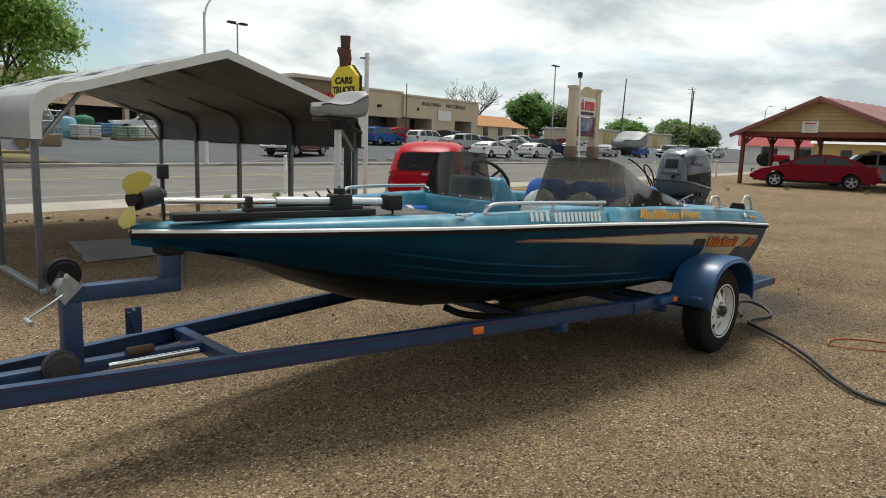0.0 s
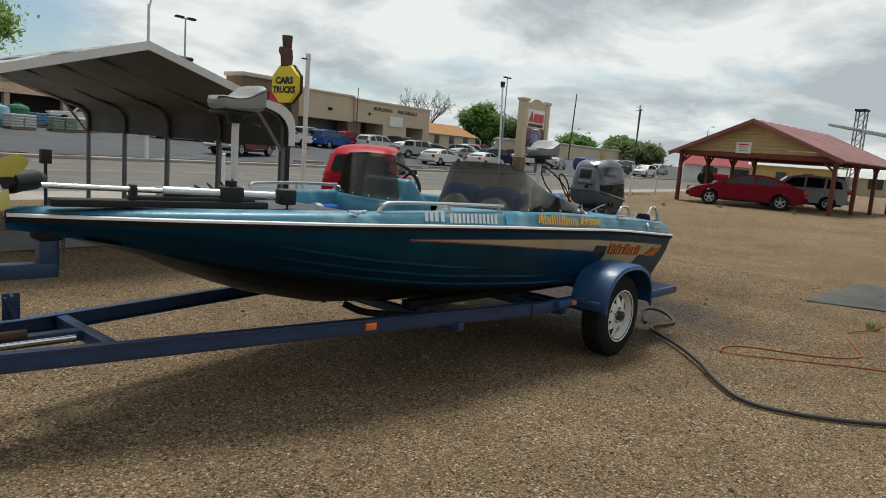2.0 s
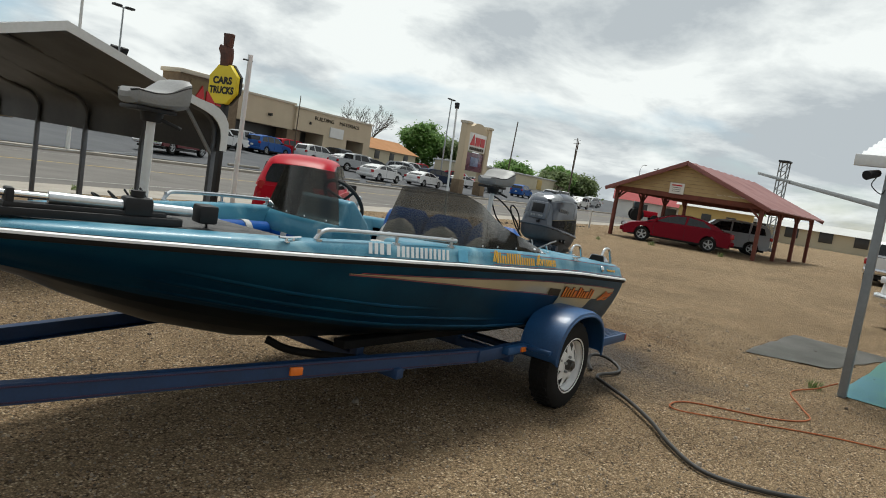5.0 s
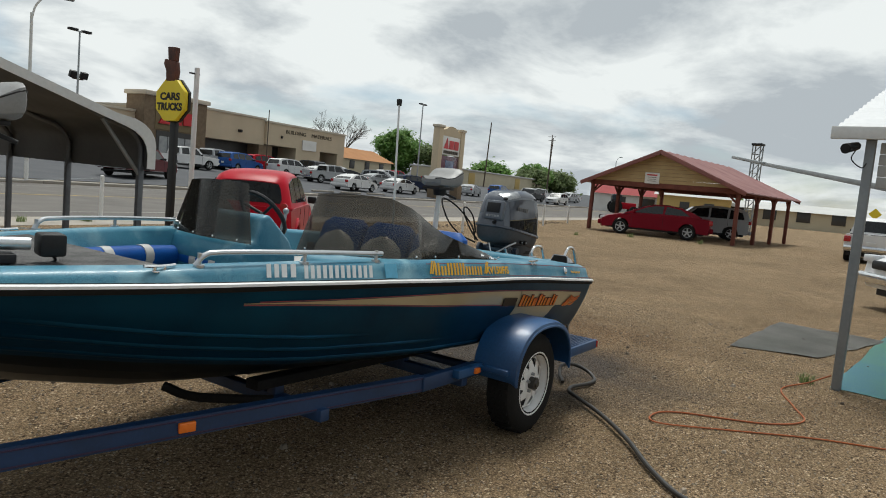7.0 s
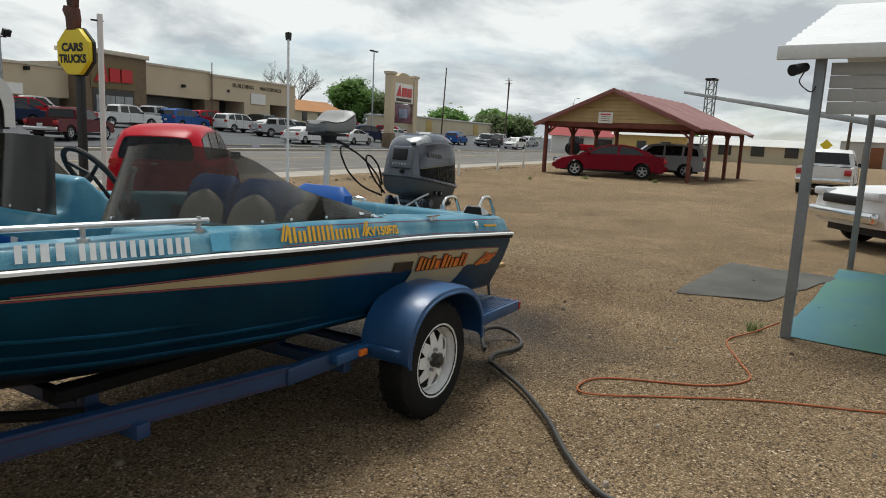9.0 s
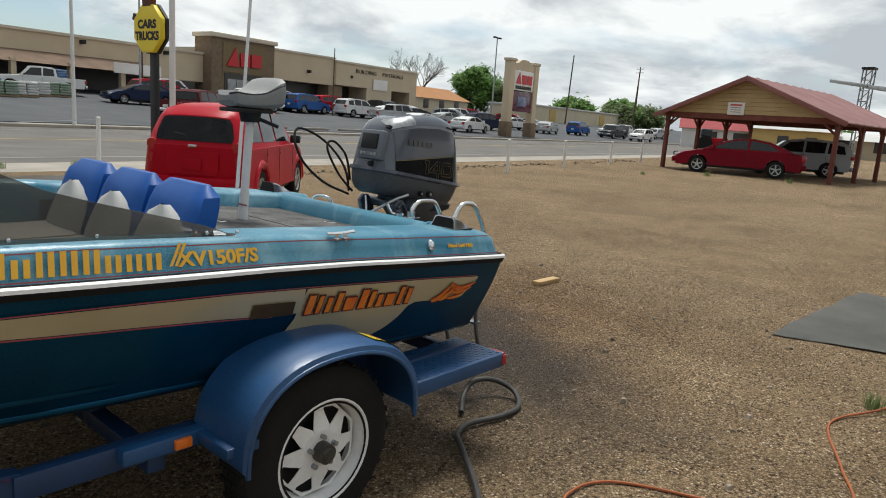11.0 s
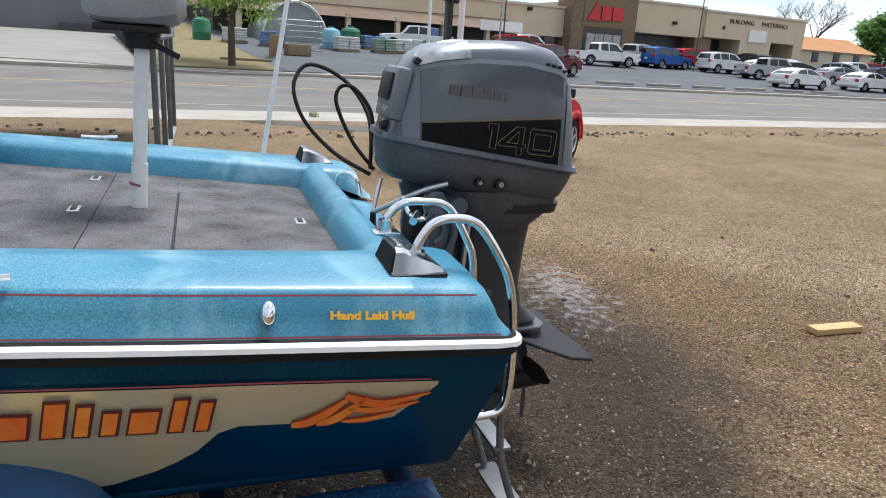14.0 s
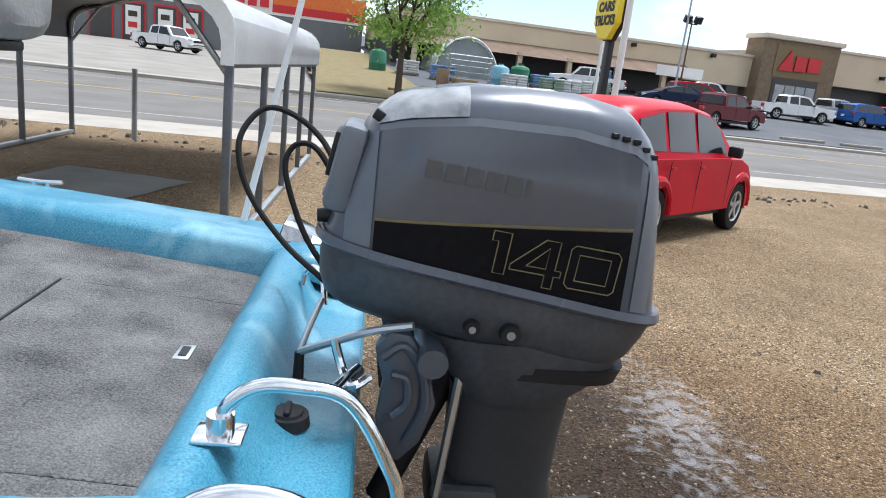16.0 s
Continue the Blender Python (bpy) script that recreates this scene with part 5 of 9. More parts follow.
def spoked_wheel(parent, c, sg, r_tyre=0.326, r_rim=0.196, width=0.19):
    """A tyre on a white steel rim with eight triangular openings."""
    c = Vector(c)
    prof = [(r_rim - 0.01, -0.09), (r_rim + 0.02, -0.094), (r_rim + 0.07, -0.098), (r_tyre - 0.03, -0.088), (r_tyre - 0.008, -0.072), (r_tyre, -0.05), (r_tyre, 0.05), (r_tyre - 0.008, 0.072), (r_tyre - 0.03, 0.088), (r_rim + 0.07, 0.098), (r_rim + 0.02, 0.094), (r_rim - 0.01, 0.09)]

    def spin(bm, prof, n=40):
        rings = [[c + Vector((r * math.cos(2 * math.pi * k / n), sg * y, r * math.sin(2 * math.pi * k / n))) for r, y in prof] for k in range(n)]
        ring_strip(bm, rings + rings[:1], closed=False)
        bmesh.ops.remove_doubles(bm, verts=bm.verts, dist=1e-5)
    bm = B()
    spin(bm, prof)
    ty = part("tyre", bm, RUBBER, parent, "black trailer tyre", 30)
    bm = B()
    for k in range(56):
        an = 2 * math.pi * k / 56
        for y0 in (-0.04, 0.0, 0.04):
            p = c + Vector((r_tyre * math.cos(an), y0 + (0.012 if k % 2 else -0.012), r_tyre * math.sin(an)))
            box(bm, p, (0.010, 0.030, 0.022), Matrix.Rotation(-an, 3, "Y"))
    part("tread_block", bm, RUBBER, ty)["kind"] = "stuff"
    bm = B()
    spin(bm, [(r_rim - 0.012, -0.06), (r_rim - 0.022, 0.03), (r_rim - 0.012, 0.07), (r_rim - 0.004, 0.088), (r_rim + 0.004, 0.096), (r_rim + 0.010, 0.094), (r_rim + 0.006, 0.084)])
    rim = part("rim", bm, RIM_WHITE, parent, "white steel spoked rim", 40)
    bm = B()
    n = 8
    y1 = 0.045
    for k in range(n):
        a0 = 2 * math.pi * k / n
        # spoke: narrow at the middle, wide at the rim
        pts = [(0.08, -0.39), (0.08, 0.39), (0.098, 0.375), (0.150, 0.13), (0.158, 0.15), (0.163, 0.3926), (r_rim - 0.018, 0.3926), (r_rim - 0.018, -0.3926), (0.163, -0.3926), (0.158, -0.15), (0.150, -0.13), (0.098, -0.375)]
        vs = []
        for yy in (y1 - 0.004, y1):
            vs.append([bm.verts.new(c + Vector((r * math.cos(a0 + d), sg * (yy + (0.02 if r < 0.11 else 0.0)), r * math.sin(a0 + d)))) for r, d in pts])
        bm.faces.new(vs[1])
        bm.faces.new(vs[0][::-1])
        for i in range(len(pts)):
            bm.faces.new((vs[0][i], vs[0][(i + 1) % len(pts)], vs[1][(i + 1) % len(pts)], vs[1][i]))
    spin(bm, [(0.0, 0.062), (0.045, 0.064), (0.082, 0.066), (0.084, 0.058)], 32)
    part("spoke", bm, RIM_WHITE, rim)
    bm = B()
    rod(bm, c + Vector((0, -sg * 0.05, 0)), c + Vector((0, sg * 0.01, 0)), r_rim - 0.02, seg=32)
    part("wheel_disc", bm, BLACK_PLASTIC, rim)
    bm = B()
    rod(bm, c + Vector((0, sg * 0.05, 0)), c + Vector((0, sg * 0.105, 0)), 0.040, 0.037, 20)
    rod(bm, c + Vector((0, sg * 0.105, 0)), c + Vector((0, sg * 0.115, 0)), 0.026, 0.02, 20)
    part("hub", bm, mat("greasy_hub", (0.10, 0.095, 0.085), 0.45, 0.5, col2=(0.05, 0.045, 0.04), fine=40), rim, "greasy bare hub cap")
    for k in range(5):
        bm = B()
        an = 2 * math.pi * k / 5 + 0.3
        p = c + Vector((0.058 * math.cos(an), 0, 0.058 * math.sin(an)))
        rod(bm, p + Vector((0, sg * 0.06, 0)), p + Vector((0, sg * 0.085, 0)), 0.010, seg=6)
        part("lug_nut", bm, STEEL, rim)


for sg in (-1, 1):
    w = new("wheel")
    w.parent = trailer
    spoked_wheel(w, (3.925, sg * 0.992, 0.296), sg)
bm = B()
rod(bm, (3.925, -0.95, 0.296), (3.925, 0.95, 0.296), 0.03)
part("axle", bm, TRAILER_BLUE, trailer)
bm = B()
for a, hw in ((2.35, 0.76), (3.4, 0.88), (4.5, 0.88), (4.98, 0.88)):
    beam(bm, (a, -hw, 0.36), (a, hw, 0.36), 0.06, 0.06)
part("cross_member", bm, TRAILER_BLUE, trailer)
bm = B()
beam(bm, (0.345, -0.33, 0.44), (0.345, 0.33, 0.44), 0.06, 0.06)
beam(bm, (-1.3, 0, 0.47), (0.32, 0, 0.445), 0.06, 0.055)
part("tongue", bm, TRAILER_BLUE, trailer)
bm = B()
tube(bm, [(1.92, -0.10, 0.43), (2.02, -0.22, 0.385), (2.3, -0.45, 0.37)], 0.024, 8, 5)
tube(bm, [(1.92, 0.10, 0.43), (2.02, 0.22, 0.385), (2.3, 0.45, 0.37)], 0.024, 8, 5)
part("keel_cradle", bm, RUBBER, trailer, "dark keel support arms")
bm = B()
box(bm, (-0.266, 0, 0.625), (0.076, 0.074, 0.33), None, 0.005)
prism(bm, [(-0.304, 0.788), (-0.304, 0.755), (-0.228, 0.751), (-0.214, 0.752), (-0.214, 0.822), (-0.240, 0.822)], "y", -0.037, 0.037)
beam(bm, (-0.22, 0, 0.786), (0.212, 0, 0.779), 0.074, 0.070)
box(bm, (0.170, 0, 0.868), (0.084, 0.074, 0.115), None, 0.005)
part("winch_post", bm, TRAILER_BLUE, trailer, "blue winch post with a bow stop arm")
bm = B()
box(bm, (0.175, 0, 0.945), (0.13, 0.12, 0.05), None, 0.02)
part("bow_stop", bm, RUBBER, trailer, "black rubber bow stop")
for k in range(8):
    bm = B()
    m = Matrix.Translation((0.222, -0.050, 0.945 - k * 0.020)) @ Matrix.Rotation(k * 1.57 + 0.4, 4, "Z")
    tube(bm, [m @ Vector((0.008 * math.cos(q * math.pi / 4), 0, 0.014 * math.sin(q * math.pi / 4))) for q in range(9)], 0.0032, 6, 1)
    part("chain_link", bm, CARPORT_STEEL, trailer, "dark chain link")
PLATE = [(-0.335, 0.800), (-0.288, 0.890), (-0.226, 0.826), (-0.300, 0.752)]
bm = B()
prism(bm, PLATE, "y", -0.052, -0.047)
prism(bm, PLATE, "y", 0.040, 0.045)
rod(bm, (-0.290, -0.047, 0.825), (-0.290, 0.040, 0.825), 0.030)
wi = part("winch", bm, STEEL, trailer, "galvanised hand winch")
for px, pz in ((-0.288, 0.874), (-0.302, 0.795)):
    bm = B()
    rod(bm, (px, -0.058, pz), (px, -0.050, pz), 0.010, 0.011, 8)
    part("bolt", bm, ALU, wi)
bm = B()
tube(bm, [(-0.300, -0.055, 0.797), (-0.318, -0.072, 0.796), (-0.38, -0.09, 0.764), (-0.458, -0.10, 0.722)], 0.0048, 8, 4)
rod(bm, (-0.458, -0.085, 0.722), (-0.452, -0.150, 0.715), 0.009, 0.011)
part("crank", bm, STEEL, wi, "thin bare steel crank")
bm = B()
rod(bm, (-0.268, 0.046, 0.862), (-0.268, 0.100, 0.862), 0.070, seg=28)
rod(bm, (-0.268, 0.040, 0.862), (-0.268, 0.048, 0.862), 0.055, 0.064, seg=28)
part("spare_roller", bm, RUBBER, trailer, "black rubber roller on the winch post")
bm = B()
rod(bm, (-0.328, -0.075, 0.487), (-0.328, -0.035, 0.487), 0.072, seg=28)
rod(bm, (-0.328, -0.085, 0.487), (-0.328, -0.075, 0.487), 0.050, 0.064, seg=28)
part("jack_wheel", bm, mat("dusty_rubber", (0.03, 0.03, 0.031), 0.7, col2=(0.06, 0.058, 0.055), fine=70), trailer, "dusty black jack wheel swung up")
bm = B()
rod(bm, (-0.16, -0.12, 0.474), (0.25, -0.12, 0.468), 0.012)
part("jack_tube", bm, CHROME, trailer, "shiny folded jack tube")
bm = B()
rod(bm, (-0.05, -0.03, 0.490), (0.07, -0.03, 0.490), 0.022)
part("jack_sleeve", bm, mat("rusty_steel", (0.12, 0.07, 0.045), 0.7, 0.3, col2=(0.06, 0.04, 0.03), fine=90), trailer)
bm = B()
box(bm, (0.098, 0.268, 0.555), (0.080, 0.008, 0.135), None, 0.003)
prism(bm, [(0.062, 0.605), (0.072, 0.605), (0.125, 0.500), (0.095, 0.500)], "y", 0.232, 0.266)
part("guide_bracket", bm, TRAILER_BLUE, trailer, "blue gusseted guide bracket")
bm = B()
rod(bm, (0.098, 0.255, 0.612), (0.098, 0.268, 0.612), 0.008, seg=8)
part("bolt", bm, STEEL, trailer)
bm = B()
box(bm, (-1.35, 0, 0.44), (0.22, 0.09, 0.07), None, 0.02)
rod(bm, (-1.42, 0, 0.40), (-1.42, 0, 0.47), 0.045)
part("coupler", bm, STEEL, trailer)
bm = B()
rod(bm, (-1.1, 0, 0.0), (-1.1, 0, 0.45), 0.028)
rod(bm, (-1.1, 0, 0.0), (-1.1, 0, 0.02), 0.09)
part("tongue_stand", bm, STEEL, trailer)


# ---- the outboard ----
COWL_GREY = mat("satin_grey_cowl", (0.085, 0.096, 0.120), 0.27, 0.1, col2=(0.065, 0.074, 0.094), scale=4, fine=50, coat=0.3)
# charcoal lightened so the cowl side's grey-blue sheen is in the colour
COWL_SHEEN = mat("cowl_side_sheen", (0.066, 0.074, 0.094), 0.20, 0.0, col2=(0.052, 0.059, 0.076), scale=3, fine=60, coat=0.25, gloss=0.75)
COWL_DARK = mat("charcoal_cowl", (0.088, 0.094, 0.106), 0.45, 0.1, col2=(0.042, 0.044, 0.05), scale=4, fine=70)
LEG_GREY = mat("leg_grey_paint", (0.054, 0.056, 0.061), 0.5, 0.1, col2=(0.034, 0.036, 0.04), scale=5, fine=60, bump=0.06)
DECAL_BLACK = mat("gloss_black_decal", (0.006, 0.006, 0.008), 0.25, col2=(0.010, 0.010, 0.012), gloss=0.08)
GOLD = mat("faded_gold", (0.19, 0.145, 0.055), 0.5, 0.1, col2=(0.12, 0.10, 0.05), scale=20, fine=80)
WORN_SILVER = mat("worn_silver_lid", (0.42, 0.43, 0.44), 0.35, 0.4, col2=(0.16, 0.17, 0.18), scale=18, fine=60, mix2=0.2)
MC = 0.045
motor = on_boat("outboard_motor", "grey outboard motor with black and gold decal on the transom", "outboard motor")


def split_z(a):
    return 1.203 - (a - 5.072) * 0.158


def top_z(a):
    return lerp([(5.07, 1.41), (5.12, 1.455), (5.2, 1.488), (5.32, 1.512), (5.5, 1.518), (5.62, 1.497), (5.69, 1.45), (5.73, 1.40)], a)


def cowl_pt(an, k):
    """A point of the upper cowl: an round it, k up it (0 to 1)."""
    sh = lerp([(0, 1.0), (0.3, 0.985), (0.6, 0.955), (0.8, 0.90), (0.9, 0.83), (0.96, 0.72), (1, 0.52)], k)
    c, s = math.cos(an), math.sin(an)
    front = 0.06 * k
    a0, a1 = 5.055 + front, 5.74 - 0.035 * k
    mid, half = (a0 + a1) / 2, (a1 - a0) / 2
    la = lerp([(0, 1.0), (0.6, 0.985), (0.85, 0.96), (0.95, 0.90), (1, 0.75)], k)
    a = mid + half * la * math.copysign(abs(c) ** 0.42, c)
    y = 0.195 * sh * math.copysign(abs(s) ** 0.55, s) * (0.92 + 0.08 * c)
    return Vector((a, MC + y, split_z(a) + (top_z(a) - split_z(a)) * k))


def cowl_side(a, k, out=0.003):
    """The port face of the cowl at a station and height share."""
    lo, hi = math.pi + 0.02, 2 * math.pi - 0.02
    for _ in range(30):
        m = (lo + hi) / 2
        if cowl_pt(m, k).x < a:
            lo = m
        else:
            hi = m
    p = cowl_pt((lo + hi) / 2, k)
    return Vector((p.x, p.y - out, p.z))


bm = B()
NA = 48
rings = [[cowl_pt(2 * math.pi * j / NA, k) for j in range(NA)] for k in (0, 0.08, 0.2, 0.35, 0.5, 0.65, 0.76, 0.84, 0.9, 0.94, 0.97, 0.99, 1.0)]
ring_strip(bm, rings, True, True)
cowl = part("cowl", bm, COWL_GREY, motor, "satin grey engine cowl", 40)
# moulded belt at the split
bm = B()
belt = []
for dz, o in ((0.008, 0.0), (0.012, 0.010), (-0.004, 0.014), (-0.010, 0.010), (-0.014, 0.0)):
    belt.append([Vector((0, 0, dz)) + (lambda p: Vector((5.385 + (p.x - 5.385) * (1 + o * 3), MC + (p.y - MC) * (1 + o * 5), p.z)))(cowl_pt(2 * math.pi * j / NA, 0)) for j in range(NA)])
ring_strip(bm, belt, True, False)
part("cowl_belt", bm, COWL_GREY, cowl)
# lower cowl
bm = B()
rings = []
for k, sh, la in ((0, 0.99, 1.0), (0.25, 0.98, 0.985), (0.6, 0.93, 0.95), (0.85, 0.82, 0.90), (1.0, 0.66, 0.82)):
    ring = []
    for j in range(NA):
        p = cowl_pt(2 * math.pi * j / NA, 0)
        a = 5.40 + (p.x - 5.40) * la - 0.03 * k
        low = lerp([(5.0, 1.075), (5.12, 1.06), (5.3, 1.03), (5.4, 1.0), (5.64, 0.965), (5.8, 0.965)], a)
        ring.append((a, MC + (p.y - MC) * sh, p.z - 0.012 + (low - p.z + 0.012) * k))
    rings.append(ring)
ring_strip(bm, rings, True, True)
part("lower_cowl", bm, COWL_DARK, motor, "charcoal lower engine cover", 40)
# decals follow the cowl
def decal(name, rows, material, out, label=""):
    """rows: a, low height share, high height share."""
    bm = B()
    rr = []
    for a, k0, k1 in rows:
        rr.append([cowl_side(a, k0 + (k1 - k0) * i / 6, out) for i in range(7)])
    ring_strip(bm, rr, closed=False)
    return part(name, bm, material, motor, label)


def share(a, z):
    return (z - split_z(a)) / (top_z(a) - split_z(a))


pa = [5.155 + i * (5.635 - 5.155) / 14 for i in range(15)]
# overlay added on the one-piece cowl side to carry its painted sheen
decal("side_panel", [(a, share(a, lerp([(5.155, 1.258), (5.635, 1.286)], a)), 0.80) for a in pa], COWL_SHEEN, 0.0025, "gloss charcoal cowl side with sheen in its colour")
decal("side_decal", [(a, share(a, lerp([(5.155, 1.192), (5.635, 1.120)], a)), share(a, lerp([(5.155, 1.254), (5.635, 1.279)], a))) for a in pa], DECAL_BLACK, 0.003, "gloss black side decal")
decal("gold_stripe", [(a, share(a, lerp([(5.155, 1.254), (5.635, 1.281)], a)), share(a, lerp([(5.155, 1.259), (5.635, 1.287)], a))) for a in pa], GOLD, 0.0035, "gold pinstripe")
q0, q1 = cowl_side(5.365, share(5.365, 1.19), 0.005), cowl_side(5.62, share(5.62, 1.165), 0.005)
dx = (q1 - q0).normalized()
up = (cowl_side(5.36, share(5.36, 1.26), 0.005) - q0).normalized()
nn = dx.cross(up).normalized()
up = nn.cross(dx)
nm = Matrix((dx, up, nn)).transposed().to_4x4()
DIGITS = ([(0, 0.078), (0.034, 0.078), (0.034, 0.0), (0.012, 0.0), (0.012, 0.060), (0, 0.060), (0, 0.078)],
             [(0.042, 0.012), (0.042, 0.022), (0.100, 0.078), (0.128, 0.078), (0.128, 0.024), (0.140, 0.024), (0.140, 0.012), (0.128, 0.012), (0.128, -0.012), (0.110, -0.012), (0.110, 0.012), (0.042, 0.012)],
             [(0.072, 0.024), (0.110, 0.064), (0.110, 0.024), (0.072, 0.024)],
             [(0.150, 0.004), (0.150, 0.070), (0.158, 0.078), (0.240, 0.078), (0.248, 0.070), (0.248, 0.004), (0.240, -0.004), (0.158, -0.004), (0.150, 0.004)],
             [(0.168, 0.012), (0.168, 0.062), (0.230, 0.062), (0.230, 0.012), (0.168, 0.012)])
for lines in (DIGITS[:1], DIGITS[1:3], DIGITS[3:]):
    digit = None
    for line in lines:
        bm = B()
        tube(bm, [(x, y, 0.001) for x, y in line], 0.0014, 6, 1, False)
        bm.transform(Matrix.Translation(q0 + Vector((0, -0.001, -0.006))) @ nm)
        if digit is None:
            digit = part("power_digit", bm, GOLD, motor, "gold outlined digit of the number 140")
        else:
            part("inner_outline", bm, GOLD, digit)
EDGE_GREY = mat("light_grey_cowl_edge", (0.15, 0.165, 0.19), 0.36, 0.1, col2=(0.12, 0.132, 0.155), scale=5, fine=50)
decal("front_edge", [(5.100 + i * 0.010, 0.04, 0.80) for i in range(6)], EDGE_GREY, 0.0025, "lighter bevelled front edge")
decal("rear_edge", [(5.655 + i * 0.008, 0.04, 0.78) for i in range(6)], EDGE_GREY, 0.0025, "lighter bevelled rear edge")
decal("top_edge", [(a, 0.80, 0.84) for a in [5.15 + i * 0.036 for i in range(15)]], EDGE_GREY, 0.0025)
q0, q1 = cowl_side(5.235, share(5.235, 1.345), 0.009), cowl_side(5.45, share(5.45, 1.35), 0.009)
dx = (q1 - q0).normalized()
bars("brand_mark", Matrix.Translation(q0) @ nm, [(i * 0.037, 0, 0.029 if i != 5 else 0.010, 0.032, 0.0) for i in range(6)], mat("faded_brown_lettering", (0.090, 0.086, 0.078), 0.3, col2=(0.066, 0.072, 0.088), scale=30), motor, "faded gold blocks of a maker's name")
# worn lid, rear vents, front vent box, side screws
bm = B()
rr = []
for i in range(9):
    a = 5.145 + i * 0.02
    rr.append([cowl_side(a, k, 0.004) + Vector((0, 0, 0.003)) for k in (0.84, 0.90, 0.94, 0.97, 0.99)])
ring_strip(bm, rr, closed=False)
part("top_lid", bm, WORN_SILVER, cowl, "worn silver latch lid", 60)
for i in range(5):
    bm = B()
    p = cowl_side(5.575 + i * 0.022, 0.86, 0.002)
    box(bm, p, (0.014, 0.010, 0.010), None, 0.002)
    part("vent_slot", bm, BLACK_PLASTIC, cowl)
lean_f = Matrix.Rotation(0.19, 3, "Y")
bm = B()
box(bm, (5.093, MC - 0.035, 1.335), (0.050, 0.185, 0.165), lean_f, 0.014)
vb = part("front_vent", bm, EDGE_GREY, cowl, "grey front air intake box")
bm = B()
box(bm, (5.0685, MC - 0.035, 1.358), (0.012, 0.125, 0.085), lean_f, 0.004)
part("intake", bm, BLACK_PLASTIC, vb)
for k in range(5):
    bm = B()
    box(bm, (5.057, MC - 0.088 + k * 0.0265, 1.288), (0.006, 0.019, 0.018), lean_f, 0.001)
    part("name_bar", bm, WORN_SILVER, vb, "pale silver bar of a worn name")
bm = B()
rod(bm, (5.075, MC - 0.06, 1.235), (5.045, MC - 0.06, 1.232), 0.016, 0.013, 14)
part("latch_knob", bm, BLACK_PLASTIC, cowl, "small black cowl latch")
bm = B()
box(bm, (5.148, MC - 0.10, 1.437), (0.024, 0.035, 0.02), Matrix.Rotation(0.5, 3, "Y"), 0.003)
part("lifting_slot", bm, BLACK_PLASTIC, cowl)
for a, z, r in ((5.355, 1.068, 0.015), (5.43, 1.062, 0.019)):
    bm = B()
    rod(bm, (a, MC - 0.1885, z), (a, MC - 0.170, z), r, r * 1.1, seg=24)
    pl = part("key_plug", bm, BLACK_PLASTIC, motor, "round black side plug")
    bm = B()
    rod(bm, (a, MC - 0.1905, z), (a, MC - 0.186, z), r * 0.45, seg=16)
    part("plug_centre", bm, STEEL, pl)
# mid section, plates, gearcase
def slab(bm, rows, seg=20, p=0.6):
    """Stacked rounded plans: z, a0, a1, half width."""
    rings = []
    for z, a0, a1, hw in rows:
        ring = []
        for j in range(seg):
            c, s = math.cos(2 * math.pi * j / seg), math.sin(2 * math.pi * j / seg)
            ring.append(((a0 + a1) / 2 + (a1 - a0) / 2 * math.copysign(abs(c) ** p, c), MC + hw * math.copysign(abs(s) ** p, s), z))
        rings.append(ring)
    ring_strip(bm, rings, True, True)


bm = B()
slab(bm, [(1.03, 5.27, 5.69, 0.16), (0.97, 5.30, 5.685, 0.155), (0.90, 5.36, 5.59, 0.14), (0.885, 5.37, 5.575, 0.13)], 24, 0.5)
part("apron", bm, COWL_DARK, motor, "dark apron under the cowl")
bm = B()
slab(bm, [(0.985, 5.40, 5.70, 0.158), (0.955, 5.40, 5.69, 0.156)], 24, 0.5)
part("apron_slot", bm, BLACK_PLASTIC, motor)
bm = B()
slab(bm, [(0.90, 5.345, 5.61, 0.125), (0.80, 5.355, 5.605, 0.10), (0.66, 5.36, 5.605, 0.07), (0.57, 5.36, 5.63, 0.062), (0.535, 5.36, 5.67, 0.06), (0.51, 5.36, 5.70, 0.06)])
part("midsection", bm, LEG_GREY, motor, "dark grey exhaust leg")
bm = B()
prism(bm, [(5.33, MC - 0.04), (5.40, MC - 0.075), (5.70, MC - 0.07), (5.73, MC - 0.03), (5.73, MC + 0.03), (5.70, MC + 0.07), (5.40, MC + 0.075), (5.33, MC + 0.04)], "z", 0.475, 0.49)
bevel_all(bm, 0.004, 1)
part("ventilation_plate", bm, COWL_DARK, motor)
bm = B()
slab(bm, [(0.53, 5.38, 5.68, 0.045), (0.48, 5.38, 5.70, 0.04), (0.38, 5.40, 5.64, 0.032), (0.30, 5.38, 5.66, 0.036)])
part("lower_leg", bm, LEG_GREY, motor)
bm = B()
rings = []
for x, r in ((5.27, 0.006), (5.30, 0.025), (5.36, 0.043), (5.45, 0.052), (5.55, 0.053), (5.63, 0.048)):
    rings.append([(x, MC + r * math.cos(2 * math.pi * j / 18), 0.25 + r * math.sin(2 * math.pi * j / 18)) for j in range(18)])
ring_strip(bm, rings, True, True)
part("gearcase", bm, BLACK_PLASTIC, motor, "black torpedo gearcase", 50)
bm = B()
prism(bm, [(5.44, 0.21), (5.60, 0.21), (5.585, 0.10), (5.55, 0.06), (5.51, 0.07)], "y", MC - 0.008, MC + 0.008)
part("skeg", bm, LEG_GREY, motor)
bm = B()
